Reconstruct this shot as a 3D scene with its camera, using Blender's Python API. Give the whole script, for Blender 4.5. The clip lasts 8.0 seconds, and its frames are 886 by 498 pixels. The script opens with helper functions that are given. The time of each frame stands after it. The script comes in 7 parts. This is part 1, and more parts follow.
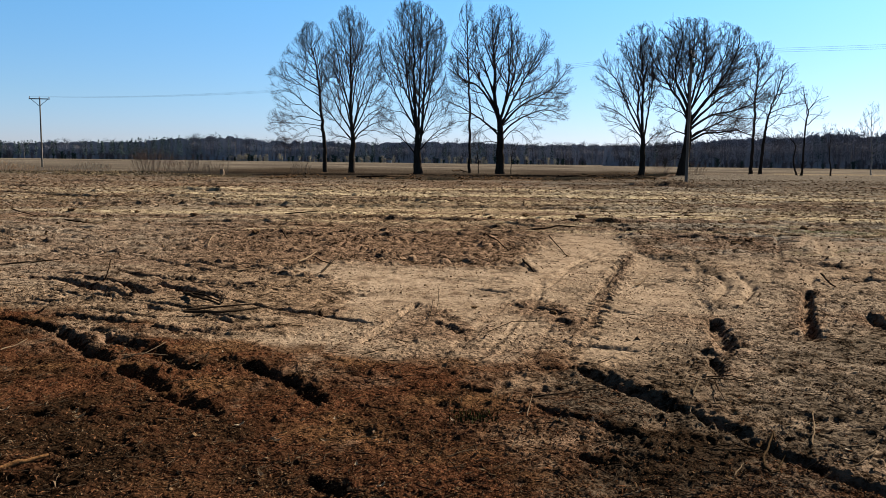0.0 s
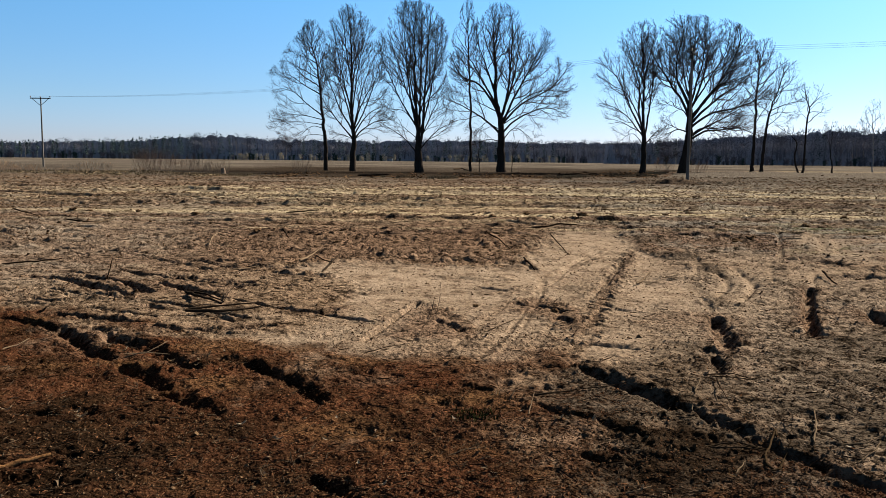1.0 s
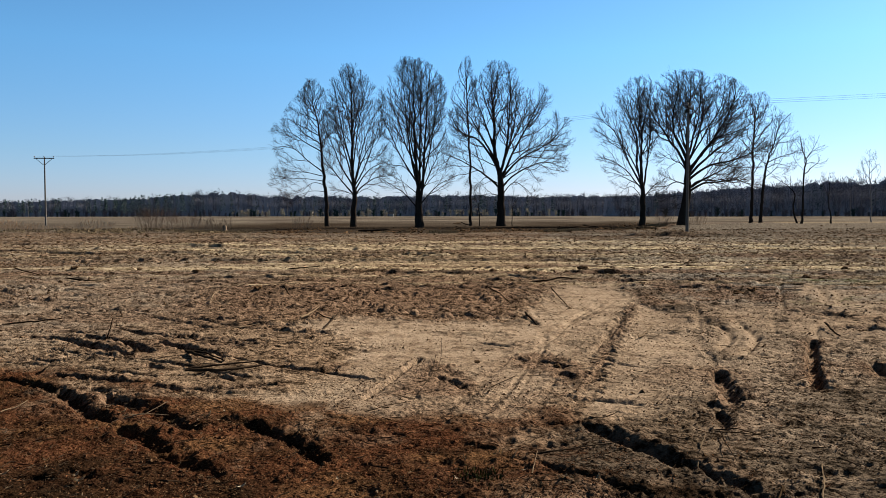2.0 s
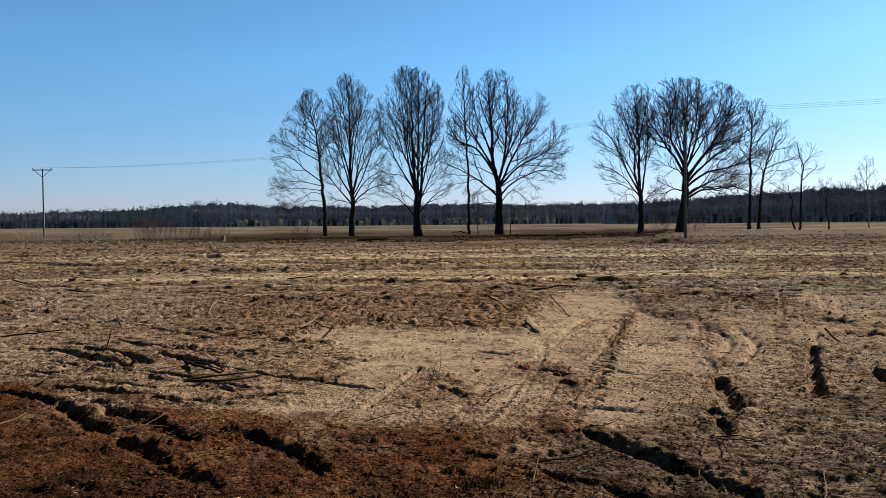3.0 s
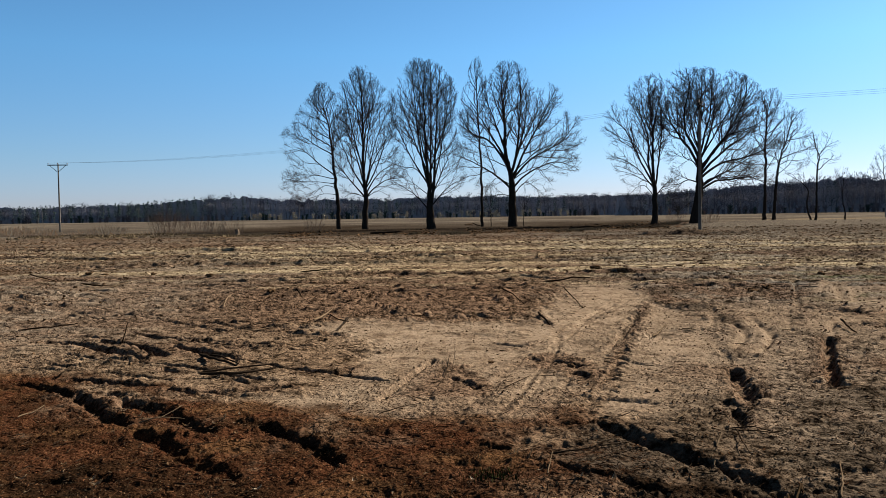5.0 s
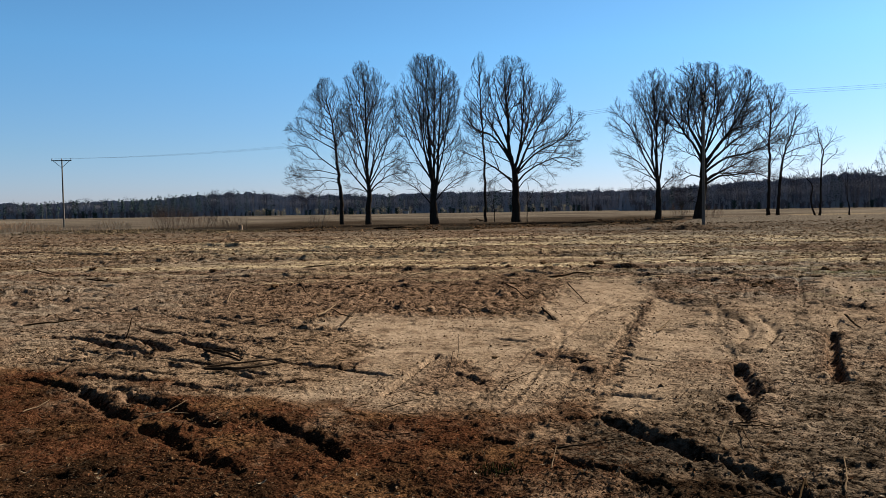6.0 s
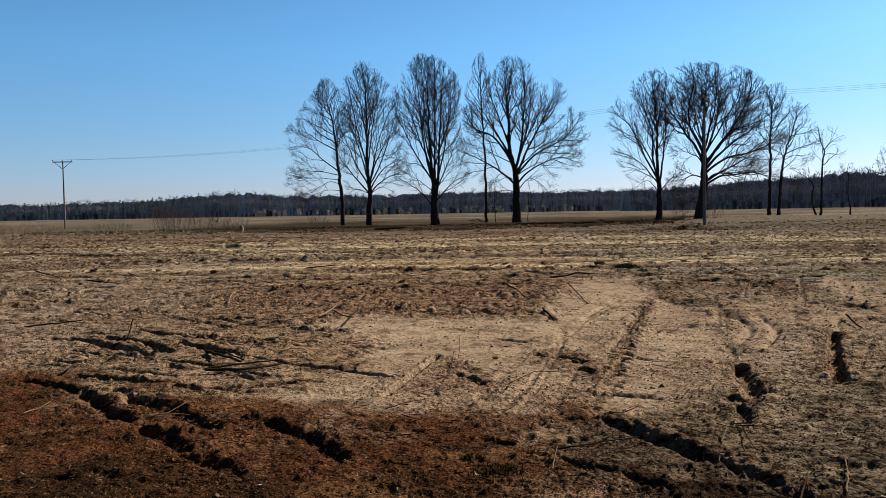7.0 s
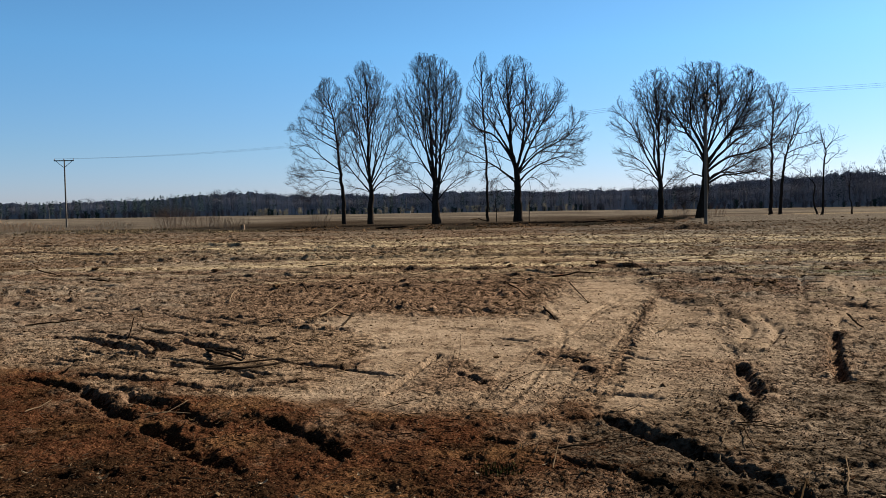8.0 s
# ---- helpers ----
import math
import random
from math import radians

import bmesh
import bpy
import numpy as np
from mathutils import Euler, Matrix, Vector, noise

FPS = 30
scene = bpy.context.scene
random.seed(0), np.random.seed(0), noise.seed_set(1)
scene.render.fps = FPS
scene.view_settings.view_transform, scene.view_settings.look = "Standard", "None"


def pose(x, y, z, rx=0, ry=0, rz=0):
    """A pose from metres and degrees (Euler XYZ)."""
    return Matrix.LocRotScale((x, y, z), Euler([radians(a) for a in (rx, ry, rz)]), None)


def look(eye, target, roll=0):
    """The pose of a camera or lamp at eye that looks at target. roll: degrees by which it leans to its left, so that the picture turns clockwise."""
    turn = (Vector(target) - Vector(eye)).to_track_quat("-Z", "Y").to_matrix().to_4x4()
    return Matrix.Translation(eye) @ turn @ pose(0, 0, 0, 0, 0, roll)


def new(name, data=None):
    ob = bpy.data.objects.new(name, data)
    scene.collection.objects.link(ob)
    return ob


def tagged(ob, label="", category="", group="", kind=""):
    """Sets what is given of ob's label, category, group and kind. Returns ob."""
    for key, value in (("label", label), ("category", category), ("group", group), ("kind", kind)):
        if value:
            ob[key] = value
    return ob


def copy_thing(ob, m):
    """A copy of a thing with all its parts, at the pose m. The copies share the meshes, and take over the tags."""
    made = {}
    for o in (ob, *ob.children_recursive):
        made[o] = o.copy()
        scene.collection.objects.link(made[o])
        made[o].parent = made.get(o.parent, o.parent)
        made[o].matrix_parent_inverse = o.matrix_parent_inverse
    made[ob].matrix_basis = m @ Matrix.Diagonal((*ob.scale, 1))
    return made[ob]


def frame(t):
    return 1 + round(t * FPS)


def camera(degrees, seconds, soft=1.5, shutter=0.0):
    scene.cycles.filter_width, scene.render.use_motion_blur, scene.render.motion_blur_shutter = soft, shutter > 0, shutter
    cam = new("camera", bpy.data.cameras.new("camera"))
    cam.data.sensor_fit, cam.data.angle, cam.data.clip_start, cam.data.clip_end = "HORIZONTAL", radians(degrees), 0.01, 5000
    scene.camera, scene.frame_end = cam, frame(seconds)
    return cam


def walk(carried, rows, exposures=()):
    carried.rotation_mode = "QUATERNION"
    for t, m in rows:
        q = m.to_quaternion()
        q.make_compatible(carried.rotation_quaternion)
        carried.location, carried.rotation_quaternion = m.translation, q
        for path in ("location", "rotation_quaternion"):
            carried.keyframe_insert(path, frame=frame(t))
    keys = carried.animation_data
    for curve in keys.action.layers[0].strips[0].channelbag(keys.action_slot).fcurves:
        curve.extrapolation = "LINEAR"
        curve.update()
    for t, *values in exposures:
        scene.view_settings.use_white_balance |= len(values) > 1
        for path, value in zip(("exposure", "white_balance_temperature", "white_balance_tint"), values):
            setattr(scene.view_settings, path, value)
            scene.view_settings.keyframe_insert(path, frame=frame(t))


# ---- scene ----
cam = camera(56.53, 8.0, soft=0.66)
PATH = [
    (0.0, pose(-0.000, 0.000, 1.600, 83.880, -0.700, 0.000)),
    (0.5, pose(-0.002, 0.000, 1.603, 83.830, -0.604, 0.017)),
    (1.0, pose(-0.001, -0.000, 1.601, 83.763, -0.545, 0.066)),
    (1.3, pose(-0.000, 0.003, 1.606, 83.797, -0.417, 0.104)),
    (1.4, pose(-0.000, 0.004, 1.607, 83.866, -0.374, 0.140)),
    (1.5, pose(0.000, 0.005, 1.609, 84.819, -0.331, 0.224)),
    (1.6, pose(0.001, 0.002, 1.611, 86.151, -0.247, 0.158)),
    (1.7, pose(0.002, -0.000, 1.614, 86.468, -0.164, 0.124)),
    (1.8, pose(0.002, -0.003, 1.616, 86.825, -0.080, 0.090)),
    (1.9, pose(0.003, -0.005, 1.619, 87.201, 0.003, 0.056)),
    (2.0, pose(0.004, -0.008, 1.621, 87.533, 0.087, 0.088)),
    (2.2, pose(0.004, -0.007, 1.621, 87.840, 0.178, -0.035)),
    (3.3, pose(0.002, -0.003, 1.620, 88.146, 0.677, 0.132)),
    (3.5, pose(0.002, -0.002, 1.620, 88.017, 0.768, 0.261)),
    (4.0, pose(-0.001, 0.001, 1.614, 87.781, 0.745, 0.407)),
    (4.5, pose(0.003, -0.005, 1.616, 87.718, 0.842, 0.686)),
    (4.7, pose(0.002, -0.005, 1.616, 87.695, 0.844, 0.775)),
    (5.8, pose(-0.002, -0.005, 1.614, 87.369, 0.856, 1.091)),
    (6.0, pose(-0.003, -0.005, 1.614, 87.315, 0.858, 1.115)),
    (6.5, pose(-0.000, -0.004, 1.615, 87.288, 0.941, 1.116)),
    (7.0, pose(0.000, -0.005, 1.616, 87.352, 0.974, 1.172)),
    (7.5, pose(0.002, -0.007, 1.615, 87.339, 0.906, 1.224)),
    (8.0, pose(0.003, -0.003, 1.615, 87.289, 0.923, 1.261)),
]
walk(cam, PATH, ((0.0, 1.97), (1.2, 1.96), (2.0, 1.87), (3.5, 1.765), (4.5, 1.745), (8.0, 1.735)))

# ---- daylight ----
SUN_AZ, SUN_EL = radians(50), radians(30)      # azimuth from straight ahead towards the right
world = bpy.data.worlds.new("sky")
scene.world = world
world.use_nodes = True
wt = world.node_tree
sky = wt.nodes.new("ShaderNodeTexSky")
sky.sky_type = "NISHITA"
sky.sun_disc = False
sky.sun_elevation = SUN_EL
sky.sun_rotation = SUN_AZ
sky.altitude = 1000
sky.air_density, sky.dust_density, sky.ozone_density = 0.8, 0.6, 3.5
wt.nodes["Background"].inputs["Strength"].default_value = 0.05
tint = wt.nodes.new("ShaderNodeMix")          # clear, cold spring air
tint.data_type, tint.blend_type = "RGBA", "MULTIPLY"
tint.inputs[0].default_value = 1.0
height, split = wt.nodes.new("ShaderNodeTexCoord"), wt.nodes.new("ShaderNodeSeparateXYZ")
air = wt.nodes.new("ShaderNodeValToRGB")      # paler and greyer towards the horizon
for at, colour in ((0.07, (0.56, 0.64, 0.69, 1)), (0.19, (0.55, 0.85, 0.905, 1)), (0.27, (0.54, 0.84, 0.895, 1)), (0.48, (0.38, 0.40, 0.36, 1))):
    air.color_ramp.elements.new(at).color = colour
air.color_ramp.elements[0].color, air.color_ramp.elements[-1].color = (0.57, 0.505, 0.625, 1), (0.36, 0.37, 0.33, 1)
wt.links.new(height.outputs["Generated"], split.inputs[0])
wt.links.new(split.outputs[2], air.inputs[0])
wt.links.new(air.outputs[0], tint.inputs[7])
wt.links.new(sky.outputs[0], tint.inputs[6])
wt.links.new(tint.outputs[2], wt.nodes["Background"].inputs["Color"])
sun_data = bpy.data.lights.new("sun", "SUN")
sun_data.energy, sun_data.angle, sun_data.color = 5.0, radians(0.53), (1.0, 0.905, 0.77)
sun = new("sun", sun_data)
to_sun = Vector((math.sin(SUN_AZ) * math.cos(SUN_EL), math.cos(SUN_AZ) * math.cos(SUN_EL), math.sin(SUN_EL)))
sun.matrix_world = look(to_sun * 60, (0, 0, 0))

# ---- materials ----
def material(name):
    m = bpy.data.materials.new(name)
    m.use_nodes = True
    return m, m.node_tree, m.node_tree.nodes["Principled BSDF"]


def node(nt, kind, **values):
    n = nt.nodes.new(kind)
    for key, value in values.items():
        n.inputs[key.replace("_", " ")].default_value = value
    return n


def mix(nt, factor, a, b):
    """Blend of two colours; each of the three may be a socket or a value."""
    n = nt.nodes.new("ShaderNodeMix")
    n.data_type = "RGBA"
    for socket, value in ((n.inputs[0], factor), (n.inputs[6], a), (n.inputs[7], b)):
        if isinstance(value, bpy.types.NodeSocket):
            nt.links.new(value, socket)
        else:
            socket.default_value = value if isinstance(value, float) else (*value, 1)
    return n.outputs[2]


def math_node(nt, op, a, b=0.0, c=0.0):
    n = nt.nodes.new("ShaderNodeMath")
    n.operation = op
    for socket, value in zip(n.inputs, (a, b, c)):
        if isinstance(value, bpy.types.NodeSocket):
            nt.links.new(value, socket)
        else:
            socket.default_value = value
    return n.outputs[0]


def ramp(nt, value, low, high):
    n = nt.nodes.new("ShaderNodeMapRange")
    n.inputs[1].default_value, n.inputs[2].default_value = low, high
    nt.links.new(value, n.inputs[0])
    return n.outputs[0]


def noise_at(nt, scale, detail=4.0, rough=0.6, stretch=None):
    n = node(nt, "ShaderNodeTexNoise", Scale=scale, Detail=detail, Roughness=rough)
    co = nt.nodes.new("ShaderNodeTexCoord")
    if stretch:
        mp = nt.nodes.new("ShaderNodeMapping")
        mp.inputs["Scale"].default_value = stretch
        nt.links.new(co.outputs["Object"], mp.inputs[0])
        nt.links.new(mp.outputs[0], n.inputs["Vector"])
    else:
        nt.links.new(co.outputs["Object"], n.inputs["Vector"])
    return n.outputs["Fac"]


def bump(nt, bsdf, height, strength, distance):
    b = node(nt, "ShaderNodeBump", Strength=strength, Distance=distance)
    nt.links.new(height, b.inputs["Height"])
    nt.links.new(b.outputs[0], bsdf.inputs["Normal"])


def simple(name, dark, light, scale=6.0, rough=0.9, relief=0.3, distance=0.01, island=False, stretch=None):
    """A matt natural surface: two tones at two scales of grain, with fine relief."""
    m, nt, bsdf = material(name)
    big, fine = noise_at(nt, scale, stretch=stretch), noise_at(nt, scale * 9, 3.0, stretch=stretch)
    f = math_node(nt, "MULTIPLY_ADD", fine, 0.5, math_node(nt, "MULTIPLY", big, 0.5))
    f = ramp(nt, f, 0.32, 0.68)
    if island:
        geo = nt.nodes.new("ShaderNodeNewGeometry")
        f = math_node(nt, "MULTIPLY_ADD", geo.outputs["Random Per Island"], 0.7, math_node(nt, "MULTIPLY", f, 0.3))
    nt.links.new(mix(nt, f, dark, light), bsdf.inputs["Base Color"])
    bsdf.inputs["Roughness"].default_value = rough
    bsdf.inputs["Specular IOR Level"].default_value = 0.25 if rough < 0.85 else 0.0
    if relief:
        bump(nt, bsdf, fine, relief, distance)
    return m


def ground_material():
    """Bare soil, sand, bark mulch, straw and dry grass, by the masks stored on the ground."""
    m, nt, bsdf = material("ground_soil")
    def masks(name):
        at = nt.nodes.new("ShaderNodeAttribute")
        at.attribute_name = name
        sep = nt.nodes.new("ShaderNodeSeparateColor")
        nt.links.new(at.outputs["Color"], sep.inputs[0])
        return (*sep.outputs, at.outputs["Alpha"])
    sand, mulch, damp_and_shade, straw = masks("soil_a")
    meadow, dark_ground, bank_and_shade, green = masks("soil_b")
    rot, grey = masks("soil_c")[:2]
    streak = noise_at(nt, 1.0, 5.0, 0.65, (0.4, 5.5, 1))
    patch, grain, crumb, fleck = (noise_at(nt, s, d) for s, d in ((0.35, 4.0), (6.0, 6.0), (24.0, 5.0), (60.0, 3.0)))
    tone = math_node(nt, "MULTIPLY_ADD", crumb, 0.35, math_node(nt, "MULTIPLY", grain, 0.5))
    tone = ramp(nt, math_node(nt, "MULTIPLY_ADD", fleck, 0.15, tone), 0.42, 0.565)
    c = mix(nt, tone, (0.0145, 0.0086, 0.0049), (0.162, 0.108, 0.068))
    c = mix(nt, ramp(nt, patch, 0.4, 0.7), c, mix(nt, tone, (0.017, 0.0112, 0.0072), (0.17, 0.124, 0.085)))
    c = mix(nt, math_node(nt, "MULTIPLY", ramp(nt, streak, 0.52, 0.68), 0.7), c, (0.0309, 0.0202, 0.0112))
    c = mix(nt, grey, c, mix(nt, tone, (0.0145, 0.0117, 0.0093), (0.154, 0.133, 0.109)))
    # brown soil tone that also paints shade on ridges, ledges and in ruts
    c = mix(nt, bank_and_shade, c, mix(nt, tone, (0.009, 0.005, 0.0033), (0.128, 0.081, 0.0525)))
    fine = ramp(nt, math_node(nt, "MULTIPLY_ADD", fleck, 0.6, math_node(nt, "MULTIPLY", crumb, 0.4)), 0.37, 0.63)
    c = mix(nt, sand, c, mix(nt, fine, (0.098, 0.0715, 0.049), (0.24, 0.182, 0.13)))
    c = mix(nt, mulch, c, mix(nt, fine, (0.0046, 0.0019, 0.0011), (0.07, 0.0285, 0.0142)))
    scrape = nt.nodes.new("ShaderNodeTexNoise")
    for key, value in (("Scale", 1.0), ("Detail", 6.0), ("Roughness", 0.7)):
        scrape.inputs[key].default_value = value
    turn, where = nt.nodes.new("ShaderNodeMapping"), nt.nodes.new("ShaderNodeTexCoord")
    turn.inputs["Rotation"].default_value, turn.inputs["Scale"].default_value = (0, 0, radians(15)), (11, 0.9, 1)
    nt.links.new(where.outputs["Object"], turn.inputs[0])
    nt.links.new(turn.outputs[0], scrape.inputs["Vector"])
    scraped = math_node(nt, "MULTIPLY", ramp(nt, scrape.outputs["Fac"], 0.45, 0.66), math_node(nt, "MULTIPLY", sand, 0.55))
    c = mix(nt, scraped, c, mix(nt, tone, (0.0553, 0.0346, 0.0214), (0.161, 0.11, 0.071)))
    strewn = math_node(nt, "MULTIPLY", ramp(nt, noise_at(nt, 2.2, 9.0, 0.8), 0.49, 0.57), math_node(nt, "MULTIPLY", sand, 0.75))
    c = mix(nt, strewn, c, mix(nt, tone, (0.018, 0.0108, 0.00642), (0.0988, 0.067, 0.0437)))
    humus = math_node(nt, "MULTIPLY", ramp(nt, noise_at(nt, 1.4, 6.0, 0.7), 0.46, 0.58), math_node(nt, "MULTIPLY", mulch, 0.8))
    c = mix(nt, humus, c, mix(nt, tone, (0.00216, 0.0013, 0.000792), (0.0245, 0.013, 0.00684)))
    golden = math_node(nt, "MULTIPLY", ramp(nt, noise_at(nt, 0.9, 4.0, 0.6, (1.0, 1.6, 1)), 0.53, 0.66), math_node(nt, "MULTIPLY", mulch, 0.7))
    c = mix(nt, golden, c, mix(nt, fine, (0.026, 0.013, 0.006), (0.13, 0.068, 0.031)))
    bits = math_node(nt, "MULTIPLY", ramp(nt, fleck, 0.61, 0.70), math_node(nt, "MULTIPLY", mulch, 0.6))
    c = mix(nt, bits, c, (0.147, 0.0907, 0.0432))
    c = mix(nt, damp_and_shade, c, mix(nt, tone, (0.0053, 0.00387, 0.00268), (0.0619, 0.0472, 0.0339)))
    c = mix(nt, rot, c, mix(nt, fine, (0.00141, 0.000882, 0.000568), (0.0164, 0.00952, 0.00547)))
    c = mix(nt, straw, c, mix(nt, tone, (0.125, 0.089, 0.047), (0.345, 0.278, 0.182)))
    sward = ramp(nt, noise_at(nt, 1.0, 6.0, 0.7, (0.04, 0.025, 1)), 0.44, 0.56)
    c = mix(nt, meadow, c, mix(nt, sward, (0.052, 0.043, 0.035), mix(nt, tone, (0.05, 0.042, 0.034), (0.135, 0.114, 0.09))))
    c = mix(nt, dark_ground, c, mix(nt, tone, (0.006, 0.0044, 0.0034), (0.027, 0.0195, 0.0135)))
    c = mix(nt, green, c, mix(nt, tone, (0.0162, 0.0189, 0.0054), (0.0756, 0.0814, 0.0303)))
    nt.links.new(c, bsdf.inputs["Base Color"])
    bsdf.inputs["Roughness"].default_value = 0.95
    bsdf.inputs["Specular IOR Level"].default_value = 0.0
    h = math_node(nt, "MULTIPLY_ADD", crumb, 0.6, math_node(nt, "MULTIPLY", fleck, 0.25))
    h = math_node(nt, "MULTIPLY_ADD", grain, 0.7, h)
    h = math_node(nt, "MULTIPLY", h, math_node(nt, "MULTIPLY_ADD", sand, -0.75, 1.0))
    bump(nt, bsdf, h, 1.0, 0.042)
    return m


M_GROUND = ground_material()
M_BARK = simple("oak_bark", (0.009, 0.007, 0.006), (0.033, 0.026, 0.021), 3.0, relief=0.8, distance=0.03, stretch=(1, 1, 0.25))
M_TWIG = simple("twig_bark", (0.028, 0.02, 0.019), (0.07, 0.05, 0.046), 1.2, relief=0)
M_CLOD = simple("soil_clods", (0.0192, 0.0106, 0.00581), (0.109, 0.0671, 0.037), 9.0, relief=0.8, distance=0.02, island=True)
M_CHIP = simple("bark_chips", (0.006, 0.0026, 0.0015), (0.11, 0.052, 0.026), 40.0, relief=0, island=True)
pale = simple("stripped_wood", (0.045, 0.031, 0.019), (0.125, 0.09, 0.058), 14.0, rough=0.88, relief=0.4, distance=0.004)
dark = simple("wet_branch_bark", (0.00893, 0.00625, 0.00446), (0.0335, 0.0232, 0.0152), 12.0, relief=0.7, distance=0.006)
wood = simple("weathered_log", (0.0446, 0.0201, 0.00804), (0.152, 0.0804, 0.0357), 10.0, relief=0.6, distance=0.008)
M_ROOT = simple("root_bark", (0.014, 0.009, 0.0052), (0.038, 0.025, 0.014), 14.0, relief=0.5, distance=0.005)
M_STUMP = simple("stump_wood", (0.05, 0.036, 0.026), (0.2, 0.15, 0.11), 9.0, relief=0.6, distance=0.01, stretch=(1, 1, 0.2))
M_GRASS_DRY = simple("dry_grass", (0.06, 0.043, 0.024), (0.15, 0.115, 0.073), 2.0, relief=0, island=True)
M_GRASS_GREEN = simple("green_grass", (0.012, 0.016, 0.005), (0.034, 0.04, 0.013), 5.0, relief=0, island=True)
M_BRUSH = simple("dry_brush", (0.269, 0.179, 0.105), (0.538, 0.377, 0.238), 1.0, relief=0)
M_BRUSH_RED = simple("red_brush", (0.15, 0.1, 0.07), (0.3, 0.2, 0.14), 1.0, relief=0)
M_POLE = simple("weathered_pole_wood", (0.055, 0.05, 0.045), (0.13, 0.12, 0.107), 4.0, relief=0.5, distance=0.01, stretch=(1, 1, 0.1))
M_STEEL = simple("galvanised_steel", (0.0134, 0.0139, 0.0148), (0.0295, 0.03, 0.0308), 8.0, rough=0.9, relief=0)
M_WIRE = simple("aluminium_wire", (0.0446, 0.0446, 0.0446), (0.0893, 0.0893, 0.0893), 8.0, rough=0.5, relief=0)
M_INSUL = simple("brown_porcelain", (0.0432, 0.0216, 0.0144), (0.0864, 0.0432, 0.0288), 8.0, rough=0.6, relief=0)
# leafless woods paler and bluer than bark: distance haze put into the colour
M_WOODS_HAZY = simple("far_hazy_woods", (0.065, 0.066, 0.08), (0.12, 0.115, 0.13), 0.05, relief=0, island=True)
M_WOODS_PINE = simple("far_pines", (0.0193, 0.0328, 0.0337), (0.0412, 0.0605, 0.0544), 0.05, relief=0, island=True)
M_WOODS_PALE = simple("birch_trunks", (0.113, 0.105, 0.0974), (0.242, 0.226, 0.211), 0.5, relief=0)
M_SHED = simple("pale_shed_wall", (0.162, 0.162, 0.162), (0.226, 0.226, 0.226), 2.0, relief=0)
# far scrub and thicket lightened as well, with haze painted in
M_SCRUB_HAZY = simple("far_scrub", (0.24, 0.215, 0.175), (0.45, 0.4, 0.32), 0.05, relief=0, island=True)
M_THICKET_HAZY = simple("woods_backing", (0.25, 0.24, 0.275), (0.4, 0.37, 0.385), 0.1, relief=0, stretch=(1, 1, 0.4))

# ---- mesh helpers ----
def mesh_from(name, verts, faces, smooth=False):
    """A mesh from an array of points and an array of faces that all have the same number of corners."""
    verts, faces = np.asarray(verts, dtype=np.float32), np.asarray(faces, dtype=np.int32)
    me = bpy.data.meshes.new(name)
    me.vertices.add(len(verts))
    me.vertices.foreach_set("co", verts.ravel())
    k = faces.shape[1]
    me.loops.add(faces.size)
    me.loops.foreach_set("vertex_index", faces.ravel())
    me.polygons.add(len(faces))
    me.polygons.foreach_set("loop_start", np.arange(0, faces.size, k, dtype=np.int32))
    me.polygons.foreach_set("use_smooth", np.full(len(faces), smooth))
    me.update(calc_edges=True)
    return me


def part_mesh(name, me, mat, parent=None, label=""):
    me.materials.append(mat)
    ob = new(name, me)
    if parent:
        ob.parent = parent
    return tagged(ob, label)


def part(name, bm, mat, parent=None, label=""):
    me = bpy.data.meshes.new(name)
    bm.to_mesh(me)
    bm.free()
    return part_mesh(name, me, mat, parent, label)


def tubes(lines, sides):
    """Points and quads of round, tapering tubes along lines of (points, radii)."""
    groups = {}
    for pts, radii in lines:
        groups.setdefault(len(pts), []).append((pts, radii))
    verts, faces, base = [], [], 0
    for n, items in groups.items():
        p = np.array([[tuple(q) for q in pts] for pts, _ in items], dtype=float)
        r = np.array([radii for _, radii in items], dtype=float)
        tan = np.gradient(p, axis=1)
        tan /= np.linalg.norm(tan, axis=2, keepdims=True) + 1e-9
        ref = np.where(np.abs(tan[:, :1, 2:3]) > 0.8, np.array([1.0, 0, 0]), np.array([0, 0, 1.0]))
        u = np.cross(tan, np.broadcast_to(ref, tan.shape))
        u /= np.linalg.norm(u, axis=2, keepdims=True) + 1e-9
        w = np.cross(tan, u)
        a = np.arange(sides) * 2 * np.pi / sides
        ring = p[:, :, None] + r[:, :, None, None] * (np.cos(a)[None, None, :, None] * u[:, :, None] + np.sin(a)[None, None, :, None] * w[:, :, None])
        m = len(items)
        verts.append(ring.reshape(-1, 3))
        idx = base + np.arange(m * n * sides).reshape(m, n, sides)
        q = np.stack([idx[:, :-1], np.roll(idx, -1, 2)[:, :-1], np.roll(idx, -1, 2)[:, 1:], idx[:, 1:]], axis=-1)
        faces.append(q.reshape(-1, 4))
        base += m * n * sides
    return np.concatenate(verts), np.concatenate(faces)


# ---- relief of the ground ----
def lattice(ix, iy, seed):
    h = (ix * 374761393 + iy * 668265263 + seed * 974634777) & 0xFFFFFFFF
    h = ((h ^ (h >> 13)) * 1274126177) & 0xFFFFFFFF
    return ((h ^ (h >> 16)) & 0xFFFF) / 65535.0


